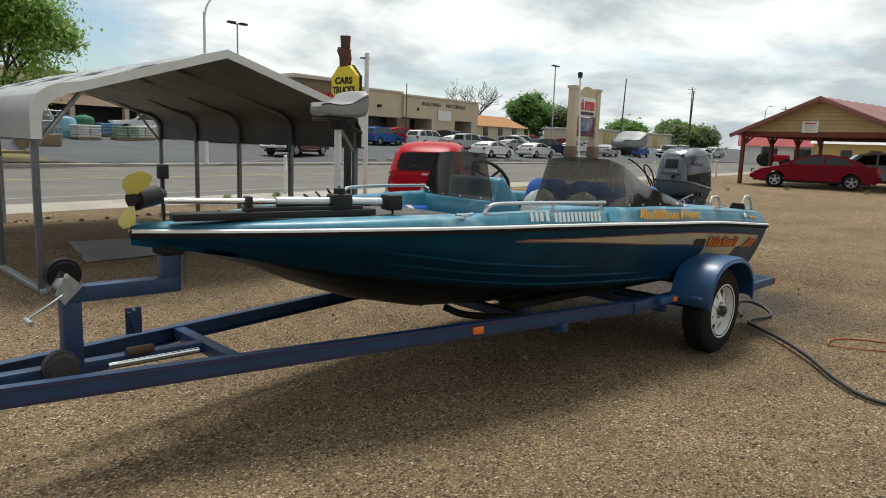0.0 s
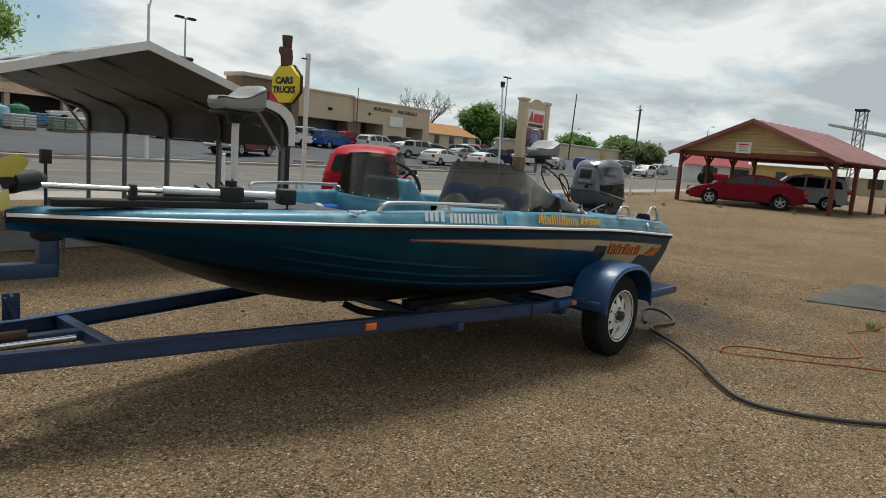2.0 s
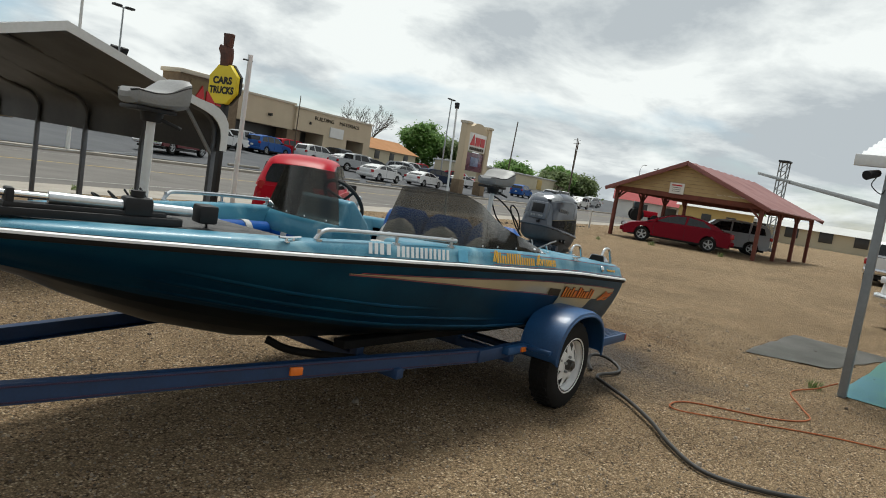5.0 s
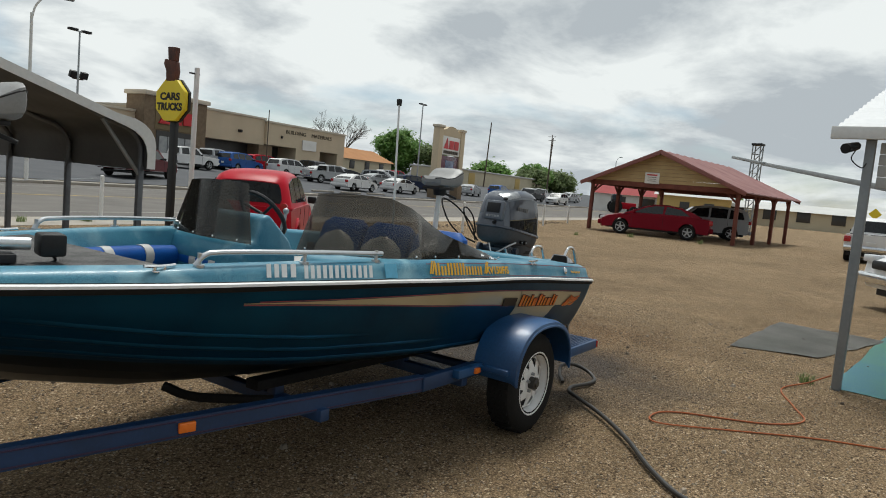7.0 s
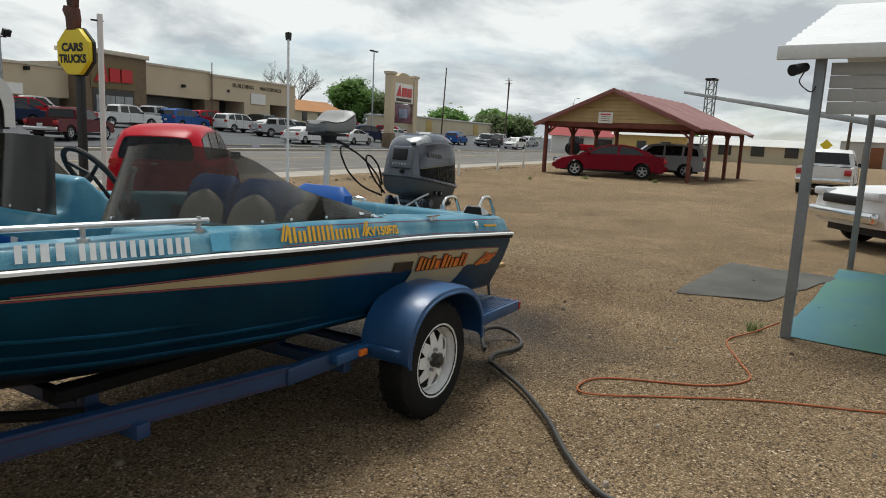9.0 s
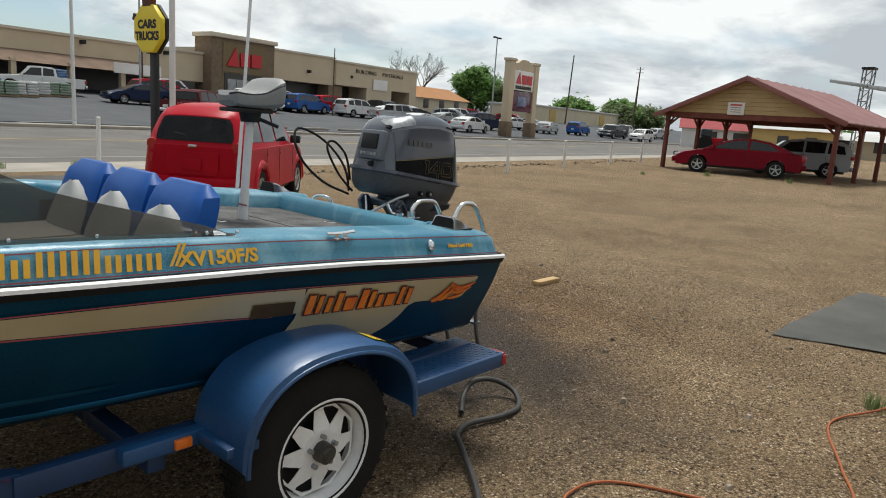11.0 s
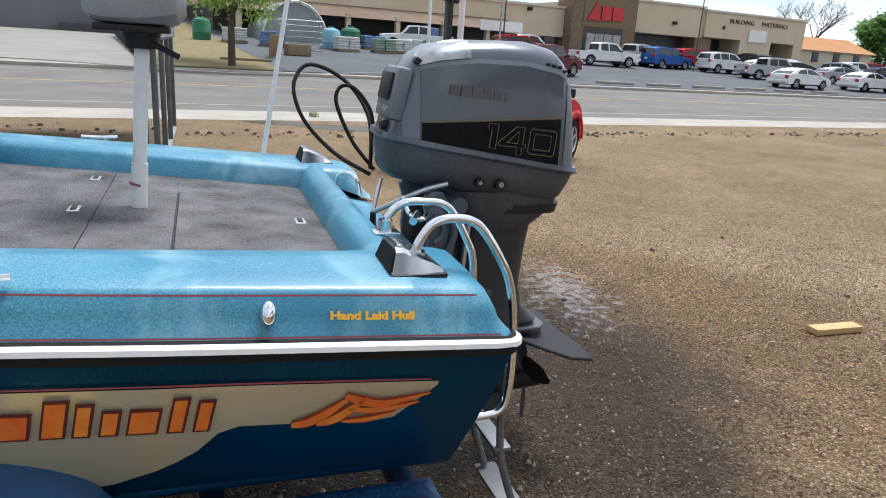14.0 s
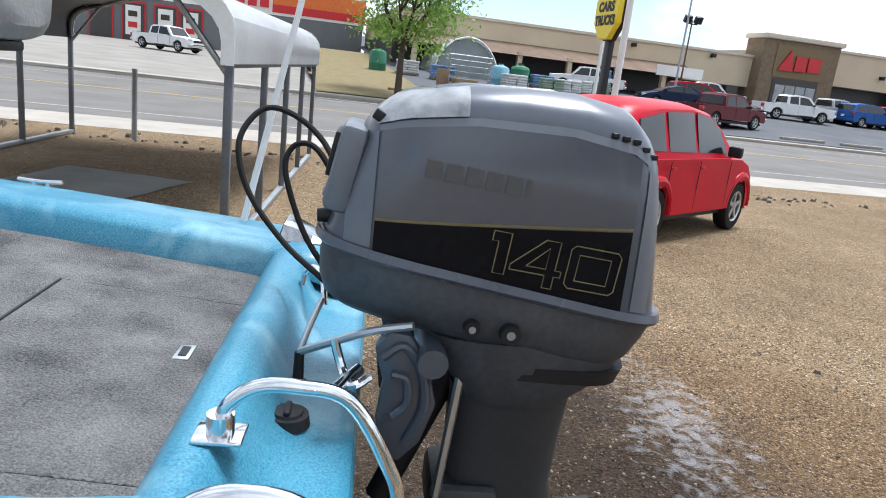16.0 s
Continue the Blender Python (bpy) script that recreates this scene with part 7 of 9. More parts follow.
def vehicle(name, label, category, kind, paint, m, group="", scale=1.0):
    """A road vehicle, x forward, on its own wheels."""
    k = KINDS[kind]
    t = thing(name, label, category, m @ (Matrix.Scale(scale, 4) if isinstance(scale, float) else Matrix.Diagonal((*scale, 1))), group)
    W = k["W"] / 2
    r = k["r"]
    xf, xr = k["wheels"]
    zb = 0.30 if kind != "pickup" else 0.42

    def arch(x):
        R = r * 1.17
        return [(x + R * math.cos(a), max(r + R * math.sin(a), zb)) for a in [math.pi * i / 10 for i in range(11)]]
    line = k["body"]
    front_low, rear_low = line[-2], line[-1]
    out = line[:-1] + [p for p in arch(xf)] + [p for p in arch(xr)] + [rear_low]
    half = k["L"] / 2
    nose = k.get("nose", half)

    def skin(outline, ys, shape):
        bm = B()
        ring_strip(bm, [[shape(x, y, z) for x, z in outline] for y in ys], True, True)
        return bm

    def body_shape(x, y, z):
        f = abs(y) / W
        e = max(abs(x) - half * 0.55, 0) / (half * 0.45)
        if kind == "wagon":
            return (x - math.copysign(0.03 * f ** 2 + 0.15 * f ** 7, x) * min(e * 1.4, 1), y * (1 - 0.05 * e ** 2.5 - (0.05 * max(z - 0.75, 0) / 0.3 if f > 0.9 else 0)), z - 0.06 * f ** 6 * (1 if z > 0.7 else 0))
        return (x * (1 - (0.085 if kind == "wagon" else 0.055) * f ** 3 * e), y * (1 - (0.13 * e ** 2.5 if kind == "wagon" else 0.05 * e ** 2) - (0.035 * max(z - 0.6, 0) / 0.4 if f > 0.9 else 0)), z - 0.03 * f ** 4 * (1 if z > 0.7 else 0))
    ys = [-W, -W * 0.97, -W * 0.85, -W * 0.4, W * 0.4, W * 0.85, W * 0.97, W]
    if kind == "wagon":
        ys = [W * f for f in (-1, -0.985, -0.95, -0.89, -0.8, -0.65, -0.35, 0, 0.35, 0.65, 0.8, 0.89, 0.95, 0.985, 1)]
    body = part("body", skin(out, ys, body_shape), paint, t, "", 28)
    cab = k["cabin"]
    z0, z1 = cab[0][1], max(z for _, z in cab)

    def cab_y(y, z):
        return y * ((0.93 if kind == "wagon" else 0.965) - 0.20 * max(z - z0, 0) / (z1 - z0))

    def cab_shape(x, y, z):
        f = abs(y) / W
        if kind == "wagon":
            return (x + (0.03 * f ** 2 + 0.15 * f ** 7 if x < -1.5 else 0), cab_y(y, z), z - (0.02 * f ** 2 + 0.06 * f ** 7) * (1 if z > z0 + 0.25 else 0))
        return (x, cab_y(y, z), z - 0.03 * f ** 3 * (1 if z > z0 + 0.25 else 0))
    cabin = part("cabin", skin(cab, ys if kind == "wagon" else [-W, -W * 0.9, 0, W * 0.9, W], cab_shape), paint, t, "", 30)
    for sg in (-1, 1):
        for pane in k["sides"]:
            bm = B()
            vs = [[bm.verts.new((x, sg * (abs(cab_y(W, z)) + o), z - 0.015)) for x, z in pane] for o in (-0.01, 0.006)]
            bm.faces.new(vs[1])
            bm.faces.new(vs[0][::-1])
            for i in range(len(pane)):
                bm.faces.new((vs[0][i], vs[0][(i + 1) % len(pane)], vs[1][(i + 1) % len(pane)], vs[1][i]))
            part("side_window", bm, DARK_GLASS, cabin)
        bm = B()
        mx = k["sides"][-1][-1][0] - 0.05
        box(bm, (mx, sg * (W + 0.06), z0 + 0.10), (0.10, 0.20, 0.14), None, 0.03)
        part("mirror", bm, BLACK_PLASTIC if kind != "sedan" else paint, t)
        bm = B()
        box(bm, (nose - 0.16, sg * (W - 0.30), line[-4][1] + 0.02), (0.22, 0.36, 0.14), None, 0.03)
        part("headlight", bm, CLEAR_LENS, t)
        bm = B()
        zt = {"sedan": 0.80, "wagon": 0.92, "suv": 1.0, "pickup": 0.88}[kind]
        if kind == "wagon":
            rod(bm, (-half + 0.12, sg * (W - 0.20), zt + 0.08), (-half + 0.078, sg * (W - 0.205), zt + 0.08), 0.082, 0.074, 18)
            rod(bm, (-half + 0.12, sg * (W - 0.20), zt - 0.12), (-half + 0.078, sg * (W - 0.205), zt - 0.12), 0.072, 0.064, 18)
        else:
            box(bm, (-half + 0.09, sg * (W - 0.17), zt), (0.16, 0.24, 0.22), None, 0.03)
        part("tail_light", bm, RED_LENS, t)
        for x in [p[-1][0] for p in k["sides"]][:-1]:
            bm = B()
            box(bm, (x + 0.12, sg * (W - 0.002), z0 - 0.10), (0.13, 0.02, 0.03), None, 0.006)
            part("door_handle", bm, paint, t)
        for x in [p[-1][0] + 0.045 for p in k["sides"]]:
            bm = B()
            box(bm, (x, sg * (W * 0.999 - 0.001), (z0 + 0.36) / 2), (0.010, 0.008, z0 - 0.40))
            part("door_seam", bm, BLACK_PLASTIC, body)
        if kind == "wagon":
            for x in (xf, xr):
                bm = B()
                tube(bm, [(x + r * 1.27 * math.cos(a), sg * (W - 0.035 - 0.02 * abs(math.cos(a))), r + r * 1.27 * math.sin(a)) for a in [math.pi * i / 12 for i in range(13)]], 0.062, 8, 1)
                part("fender_flare", bm, paint, body, "rounded wheel arch flare")
        for x in (xf, xr):
            car_wheel(t, x, sg * (W - 0.13), r, sg)

    def pane_between(p, q, lo, hi, name, wd):
        d = Vector((q[0] - p[0], 0, q[1] - p[1]))
        n = Vector((-d.z, 0, d.x)).normalized()
        bm = B()
        rows = []
        for f in (lo, hi):
            c = Vector((p[0], 0, p[1])) + d * f
            w = abs(cab_y(W, c.z)) * wd
            for o in (-0.016, 0.016):
                rows.append([c + n * o + Vector((0, -w, 0)), c + n * o + Vector((0, w, 0))])
        a, b, c_, d_ = rows
        ring_strip(bm, [[a[0], b[0], d_[0], c_[0]], [a[1], b[1], d_[1], c_[1]]], True, True)
        part(name, bm, DARK_GLASS, cabin)
    pane_between(cab[-1], cab[-2], 0.08, 0.92, "windscreen", 0.86)
    if kind == "sedan":
        pane_between(cab[1], cab[0], 0.06, 0.9, "rear_window", 0.84)
    elif kind == "wagon":
        bm = B()
        rows = []
        for i in range(7):
            h = i / 6
            z = 1.06 + 0.34 * h
            x = cab[0][0] + (cab[1][0] - cab[0][0]) * (z - cab[0][1]) / (cab[1][1] - cab[0][1])
            wide = 0.80 - 0.05 * abs(2 * h - 1) ** 6
            rows.append([Vector(cab_shape(x, W * wide * (q / 8 - 1), z)) + Vector((-0.010, 0, 0.004)) for q in range(17)])
        ring_strip(bm, rows, closed=False)
        bmesh.ops.solidify(bm, geom=bm.faces[:], thickness=0.006)
        part("rear_window", bm, DARK_GLASS, cabin, "dark curved back window")
    else:
        pane_between(cab[1], cab[0], 0.02, 0.80, "rear_window", 0.82)
    bm = B()
    box(bm, (-half + 0.04, 0, 0.47 if kind != "pickup" else 0.56), (0.16, W * (1.86 if kind != "wagon" else 1.66), 0.20), None, 0.05)
    part("rear_bumper", bm, paint if kind in ("sedan", "wagon", "suv") else CHROME, t)
    bm = B()
    box(bm, (nose - 0.05, 0, 0.45 if kind != "pickup" else 0.58), (0.16, W * (1.80 if kind != "wagon" else 1.60), 0.20), None, 0.05)
    part("front_bumper", bm, paint if kind != "pickup" else CHROME, t)
    bm = B()
    box(bm, (nose - 0.02, 0, 0.66 if kind != "pickup" else 0.84), (0.10, W * 0.95, 0.16), None, 0.03)
    part("grille", bm, BLACK_PLASTIC, t)
    bm = B()
    box(bm, (-half - 0.012, 0, 0.74), (0.012, 0.31, 0.16), None, 0.004)
    part("plate", bm, PAINT_WHITE if kind != "wagon" else paint, t, "blank plate")
    bm = B()
    box(bm, (0, 0, 0.30), (k["L"] * 0.86, W * 1.7, 0.12))
    part("underbody", bm, BLACK_PLASTIC, t)
    if kind == "pickup":
        bm = B()
        box(bm, (-1.85, 0, 1.087), (1.62, W * 1.72, 0.012))
        part("bed", bm, BLACK_PLASTIC, t, "dark open load bed")
    if kind == "wagon":
        bm = B()
        rod(bm, (-2.12, -0.05, 1.12), (-2.14, 0.32, 1.16), 0.012)
        part("wiper", bm, BLACK_PLASTIC, t)
        bm = B()
        box(bm, (-2.215, 0, 1.0), (0.03, 0.14, 0.04), None, 0.01)
        part("badge", bm, CHROME, t)
        bm = B()
        prism(bm, [(-0.42, 0.92), (-0.42, 0.66), (-0.36, 0.60), (0.36, 0.60), (0.42, 0.66), (0.42, 0.92)], "x", -2.232, -2.222)
        part("plate_recess", bm, paint, t)
    return t


vehicle("retro_wagon", "bright red retro-styled compact wagon parked on the gravel", "car", "wagon", RED_CAR, pose(7.95, 11.29, 0, 0, 0, 49), "", (0.81, 0.825, 0.93))
vehicle("sedan_car", "crimson sedan parked under the wooden shelter", "car", "sedan", CRIMSON, pose(32.1, 15.75, 0, 0, 0, 116), "", 1.08)
vehicle("suv_car", "silver and black suv parked under the shelter", "car", "suv", SILVER_CAR, pose(37.0, 15.6, 0, 0, 0, 120))
vehicle("pickup_truck", "white crew cab pickup parked beyond the shed", "truck", "pickup", WHITE_CAR, pose(33.6, 6.75, 0, 0, 0, 7))
vehicle("pickup_truck", "white work truck with an amber lamp beside the shed", "truck", "pickup", WHITE_CAR, pose(16.85, 1.0, 0, 0, 0, 135), "", 0.95)


def lot_car(u, v, turn, kind, paint, what):
    names = {"sedan": "sedan_car", "wagon": "wagon_car", "suv": "suv_car", "pickup": "pickup_truck"}
    cats = {"sedan": "car", "wagon": "car", "suv": "car", "pickup": "truck"}
    key = (kind, paint.name)
    m = street(u, v, lot_z(v), turn)
    if key in LOT:
        t = copy_thing(LOT[key], m)
        t["label"] = what
        return t
    LOT[key] = vehicle(names[kind], what, cats[kind], kind, paint, m, "cars in the store's lot")
    return LOT[key]


LOT = {}
for u, v, turn, kind, paint, what in (
        (50.6, 34.5, 0, "sedan", WHITE_CAR, "white sedan parked near the kerb"),
        (58.6, 34.8, 0, "sedan", WHITE_CAR, "white sedan parked by the store sign"),
        (29.0, 34.8, 20, "pickup", MAROON, "maroon pickup parked near the kerb"),
        (41.4, 45.0, -8, "pickup", WHITE_CAR, "white pickup in front of the entrance"),
        (37.2, 49.5, -20, "pickup", WHITE_CAR, "white pickup near the entrance"),
        (35.0, 47.0, -10, "suv", RED_CAR, "red suv in the lot"),
        (31.6, 44.5, 170, "sedan", NAVY_CAR, "navy sedan in the lot"),
        (27.5, 49.8, 160, "pickup", WHITE_CAR, "white pickup near the canopy"),
        (46.9, 47.6, 8, "pickup", SILVER_CAR, "silver pickup beside a blue suv"),
        (48.9, 46.2, 5, "suv", BLUE_CAR, "blue jeep-like suv in the lot"),
        (53.6, 47.5, -5, "suv", RED_CAR, "red suv in the store's lot"),
        (54.0, 44.6, -5, "suv", WHITE_CAR, "white suv in the lot"),
        (54.6, 40.2, -18, "pickup", SILVER_CAR, "silver pickup behind the white sedans"),
        (61.2, 42.8, -40, "sedan", DARK_CAR, "dark sedan in the middle row"),
        (62.8, 40.0, -15, "sedan", SILVER_CAR, "silver sedan in the middle row"),
        (66.5, 42.0, -70, "suv", SILVER_CAR, "silver suv in the lot"),
        (70.6, 44.2, -25, "pickup", WHITE_CAR, "white pickup in the back row"),
        (75.0, 45.6, -20, "pickup", RED_CAR, "red pickup in the lot"),
        (67.1, 38.2, -18, "suv", NAVY_CAR, "navy suv near the sign"),
        (66.0, 48.5, 80, "sedan", SILVER_CAR, "silver sedan near the loading doors"),
        (60.2, 47.6, 80, "suv", DARK_CAR, "dark suv near the loading doors"),
        (57.8, 43.6, -12, "sedan", WHITE_CAR, "white sedan in the middle row"),
        (77.0, 40.2, -20, "sedan", WHITE_CAR, "white sedan beyond the sign"),
        (79.6, 37.2, 10, "sedan", SILVER_CAR, "silver sedan at the end of the lot"),
        (88.4, 37.0, 5, "suv", BLUE_CAR, "blue suv beside the road"),
        (82.5, 43.5, -75, "suv", RED_CAR, "red suv in the back row"),
        (86.5, 43.0, -70, "sedan", WHITE_CAR, "white sedan in the back row"),
        (94.6, 34.6, 175, "pickup", DARK_CAR, "dark grey pickup beside the road"),
        (100.5, 37.2, 172, "pickup", WHITE_CAR, "white pickup further along the road"),
        (98.0, 31.9, 176, "suv", WHITE_CAR, "white suv at the kerb"),
        (107.0, 39.0, 170, "suv", DARK_CAR, "dark suv beside the road"),
        (112.0, 39.5, 170, "pickup", WHITE_CAR, "white pickup beside the road"),
        (124.0, 38.0, 170, "pickup", WHITE_CAR, "white pickup far along the road"),
        (118.0, 36.5, 172, "suv", SILVER_CAR, "silver suv far along the road"),
        (-2.5, 57.0, -35, "pickup", WHITE_CAR, "white pickup outside the parts shop")):
    t = lot_car(u, v, turn, kind, paint, what)
    if u < 0:
        t.matrix_basis = street(u, v, 0.70, turn)

# ---- the store over the road ----
STUCCO = mat("tan_stucco", (0.60, 0.50, 0.36), 0.9, col2=(0.52, 0.43, 0.31), scale=0.5, fine=12, bump=0.2)
STUCCO_TRIM = mat("pale_stucco_trim", (0.60, 0.54, 0.44), 0.9, col2=(0.52, 0.46, 0.37), scale=0.5, fine=12)
STONE = mat("brown_stone_veneer", (0.24, 0.18, 0.12), 0.9, col2=(0.15, 0.11, 0.075), scale=3, fine=14, mix2=0.5, bump=0.4, bscale=20)
SHINGLE = mat("brown_shingles", (0.20, 0.14, 0.10), 0.9, col2=(0.14, 0.10, 0.075), scale=1, fine=16, bump=0.4, bscale=12)
# near-black: deep shade painted into the store's recesses, and dark glass elsewhere
SHADE = mat("recess_shade_and_dark_glass", (0.03, 0.03, 0.03), 0.4, col2=(0.05, 0.048, 0.045), scale=0.6, fine=6)
SIGN_RED = mat("sign_red", (0.55, 0.012, 0.02), 0.4, col2=(0.45, 0.01, 0.016), scale=1)
SIGN_WHITE = mat("sign_white", (0.78, 0.77, 0.74), 0.5, col2=(0.68, 0.67, 0.64), scale=1)
FV, FZ = 55.0, lot_z(55.0)
store = thing("hardware_store", "long tan stucco store with stone tower and red sign", "building", STREET.copy())


def wall(name, u0, u1, z0, z1, v0, v1, material, label="", parent=None, bev=0.0):
    bm = B()
    box(bm, ((u0 + u1) / 2, (v0 + v1) / 2, (z0 + z1) / 2), (u1 - u0, v1 - v0, z1 - z0), None, bev)
    return part(name, bm, material, parent or store, label)


wall("wall", 14, 44.1, 3.95, 5.65, FV - 0.4, FV + 25, STUCCO, "tan stucco parapet")
wall("coping", 13.9, 44.1, 5.65, 5.85, FV - 0.55, FV + 25.1, STUCCO_TRIM)
bm = B()
prism(bm, [(FV - 3.0, 3.35), (FV - 0.42, 4.3), (FV - 0.42, 3.35)], "x", 14, 38)
part("canopy_roof", bm, SHINGLE, store, "brown shingled canopy")
wall("recess", 14, 44.1, 0.2, 3.95, FV + 2.5, FV + 25, SHADE, "recessed shopfront with deep shade in its colour")
for u in range(15, 38, 4):
    wall("column", u - 0.18, u + 0.18, 0.3, 3.6, FV - 2.8, FV - 2.4, STUCCO)
wall("wall", 38, 44.1, 3.2, 3.95, FV - 0.4, FV + 2.5, STUCCO)
wall("tower", 44.1, 51.4, 0.3, 7.25, FV - 1.6, FV + 0.8, STONE, "stone-faced entrance tower")
wall("tower_cornice", 43.9, 51.6, 7.25, 7.65, FV - 1.9, FV + 1.0, STUCCO_TRIM, "", None, 0.08)
wall("tower_panel", 45.3, 50.2, 4.3, 6.9, FV - 1.68, FV - 1.55, mat("olive_panel", (0.22, 0.17, 0.10), 0.9, col2=(0.18, 0.14, 0.08)))
wall("entrance", 45.5, 49.9, 0.3, 4.2, FV - 1.66, FV - 1.5, SHADE, "dark glazed entrance")
for u in (45.8, 46.8, 47.8, 48.8):
    wall("door_leaf", u, u + 0.9, 1.6, 3.7, FV - 1.72, FV - 1.66, mat("bright_shop_glass", (0.45, 0.47, 0.47), 0.2, col2=(0.2, 0.21, 0.22), scale=1.2))
wall("wall", 51.4, 61, 4.2, 7.0, FV - 0.5, FV + 25, STUCCO, "tan stucco wall")
wall("coping", 51.4, 61.1, 7.0, 7.2, FV - 0.65, FV + 25, STUCCO_TRIM)
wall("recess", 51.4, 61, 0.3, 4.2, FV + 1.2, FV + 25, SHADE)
wall("pier", 60.2, 62.4, 0.3, 4.2, FV - 0.5, FV + 2, STONE)
wall("wall", 61, 75.8, 4.3, 6.75, FV - 0.8, FV + 25, STUCCO, "tan stucco wall")
wall("coping", 60.9, 75.9, 6.75, 6.95, FV - 0.95, FV + 25, STUCCO_TRIM)
wall("wall", 66.2, 70.8, 0.3, 4.3, FV - 0.8, FV + 2, STUCCO)
wall("wall", 74.4, 75.8, 0.3, 4.3, FV - 0.8, FV + 25, STUCCO)
wall("loading_door", 61, 74.4, 0.3, 4.3, FV + 2, FV + 25, SHADE, "recessed loading doors with shade in their colour")
wall("white_sign", 67.2, 69.8, 4.2, 5.4, FV - 0.95, FV - 0.81, SIGN_WHITE, "small white notice board")
wall("banner", 34.0, 38.0, 3.2, 4.0, FV - 3.25, FV - 3.15, SIGN_WHITE, "white banner")
DARK_LETTER = mat("dark_brown_lettering", (0.07, 0.055, 0.04), 0.6)
for word, u in (("BUILDING", 66.0), ("MATERIALS", 70.9)):
    letters("wall_lettering", word, 0.62, DARK_LETTER, store, Matrix.Translation((u, FV - 0.84, 5.85)) @ Matrix.Rotation(radians(90), 4, "X"), "dark lettering on the stucco", 0.02, 0.0, "CENTER", 1.3)
for o in ([(45.6, 4.85), (46.6, 6.5), (47.0, 4.85)], [(47.15, 4.9), (47.15, 6.1), (48.2, 6.1), (48.2, 4.9)], [(48.4, 4.95), (48.4, 6.1), (49.6, 6.1), (49.6, 4.95)]):
    bm = B()
    prism(bm, o, "y", FV - 1.85, FV - 1.70)
    part("sign_shape", bm, SIGN_RED, store, "plain red sign shape")
for u in (33, 40.2, 57, 63.5):
    wall("wall_lamp", u - 0.12, u + 0.12, 5.2, 5.5, FV - 0.95, FV - 0.4, BLACK_PLASTIC)

# pylon sign
pyl = thing("pylon_sign", "tall tan pylon sign with red shapes and a dark message screen", "sign", street(63.2, 32.3, 0.0))


def ppart(name, u0, u1, z0, z1, material, label="", v=0.5, dv=0.0):
    bm = B()
    box(bm, ((u0 + u1) / 2, -dv, (z0 + z1) / 2), (u1 - u0, v, z1 - z0), None, 0.03)
    return part(name, bm, material, pyl, label)


for u in (-2.75, 2.05):
    ppart("pier", u, u + 0.85, 1.6, 7.1, STUCCO, "tan pier", 0.7)
    ppart("pier_base", u - 0.1, u + 0.95, 0, 1.6, STONE, "stone base", 0.9)
    ppart("pier_cap", u - 0.1, u + 0.95, 7.1, 7.35, STUCCO_TRIM, "", 0.9)
bm = B()
prism(bm, [(-1.95, 6.4), (-1.95, 6.95), (-1.2, 7.05), (-0.6, 7.35), (0.1, 7.42), (0.8, 7.35), (1.4, 7.05), (2.1, 6.95), (2.1, 6.4)], "y", -0.25, 0.25)
part("head", bm, STUCCO, pyl)
ppart("sign_face", -1.9, 2.05, 4.55, 6.4, SIGN_WHITE, "white sign face")
for o in ([(-1.55, 5.15), (-0.85, 6.25), (-0.5, 5.15)], [(-0.35, 5.15), (-0.35, 6.0), (0.6, 6.0), (0.6, 5.15)], [(0.75, 5.15), (0.75, 6.0), (1.65, 6.0), (1.65, 5.15)]):
    bm = B()
    prism(bm, o, "y", -0.30, -0.26)
    part("sign_shape", bm, SIGN_RED, pyl, "plain red sign shape")
for i in range(8):
    ppart("sign_bar", -1.5 + i * 0.4, -1.18 + i * 0.4, 4.68, 4.98, DARK_LETTER, "", 0.04, 0.27)
ppart("screen", -1.8, 1.95, 2.6, 4.45, mat("message_screen", (0.02, 0.015, 0.035), 0.25, col2=(0.16, 0.03, 0.06), scale=0.9, fine=5), "dark led message screen")
ppart("screen_patch", -0.9, 0.9, 3.1, 4.0, mat("screen_glow", (0.25, 0.32, 0.5), 0.3, col2=(0.02, 0.02, 0.06), scale=1.3, fine=4), "", 0.02, 0.27)

# parts shop with a striped fascia
shop = thing("parts_shop", "grey shop with a white, orange and red fascia", "building", STREET.copy())
GREY_WALL = mat("grey_block_wall", (0.17, 0.18, 0.19), 0.85, col2=(0.14, 0.148, 0.155), scale=0.5, fine=8, bump=0.2)
for name, u0, u1, z0, z1, dv, m_ in (("wall", -34, 13.2, 0.2, 5.0, 0, GREY_WALL), ("fascia", -6, 13.3, 5.0, 7.6, 0.05, SIGN_WHITE), ("stripe", 4.2, 13.35, 5.25, 6.0, 0.12, SIGN_RED),
                                     ("stripe", 4.2, 13.35, 6.0, 7.4, 0.10, mat("sign_orange", (0.70, 0.16, 0.02), 0.45)), ("plinth", 3.0, 14.2, 0.2, 1.7, 0.9, mat("dark_grey_wall", (0.09, 0.095, 0.10), 0.85)),
                                     ("stripe", -34, -6, 5.0, 5.8, 0.12, SIGN_RED)):
    wall(name, u0, u1, z0, z1, 75 - dv, 75 + (18 if dv < 0.06 else 0.02), m_, "", shop)
for i in range(5):
    wall("sign_shape", -1.6 + i * 1.15, -0.75 + i * 1.15, 5.6, 6.9 if i % 2 else 6.6, 74.80, 74.93, SIGN_RED, "red sign shape", shop)
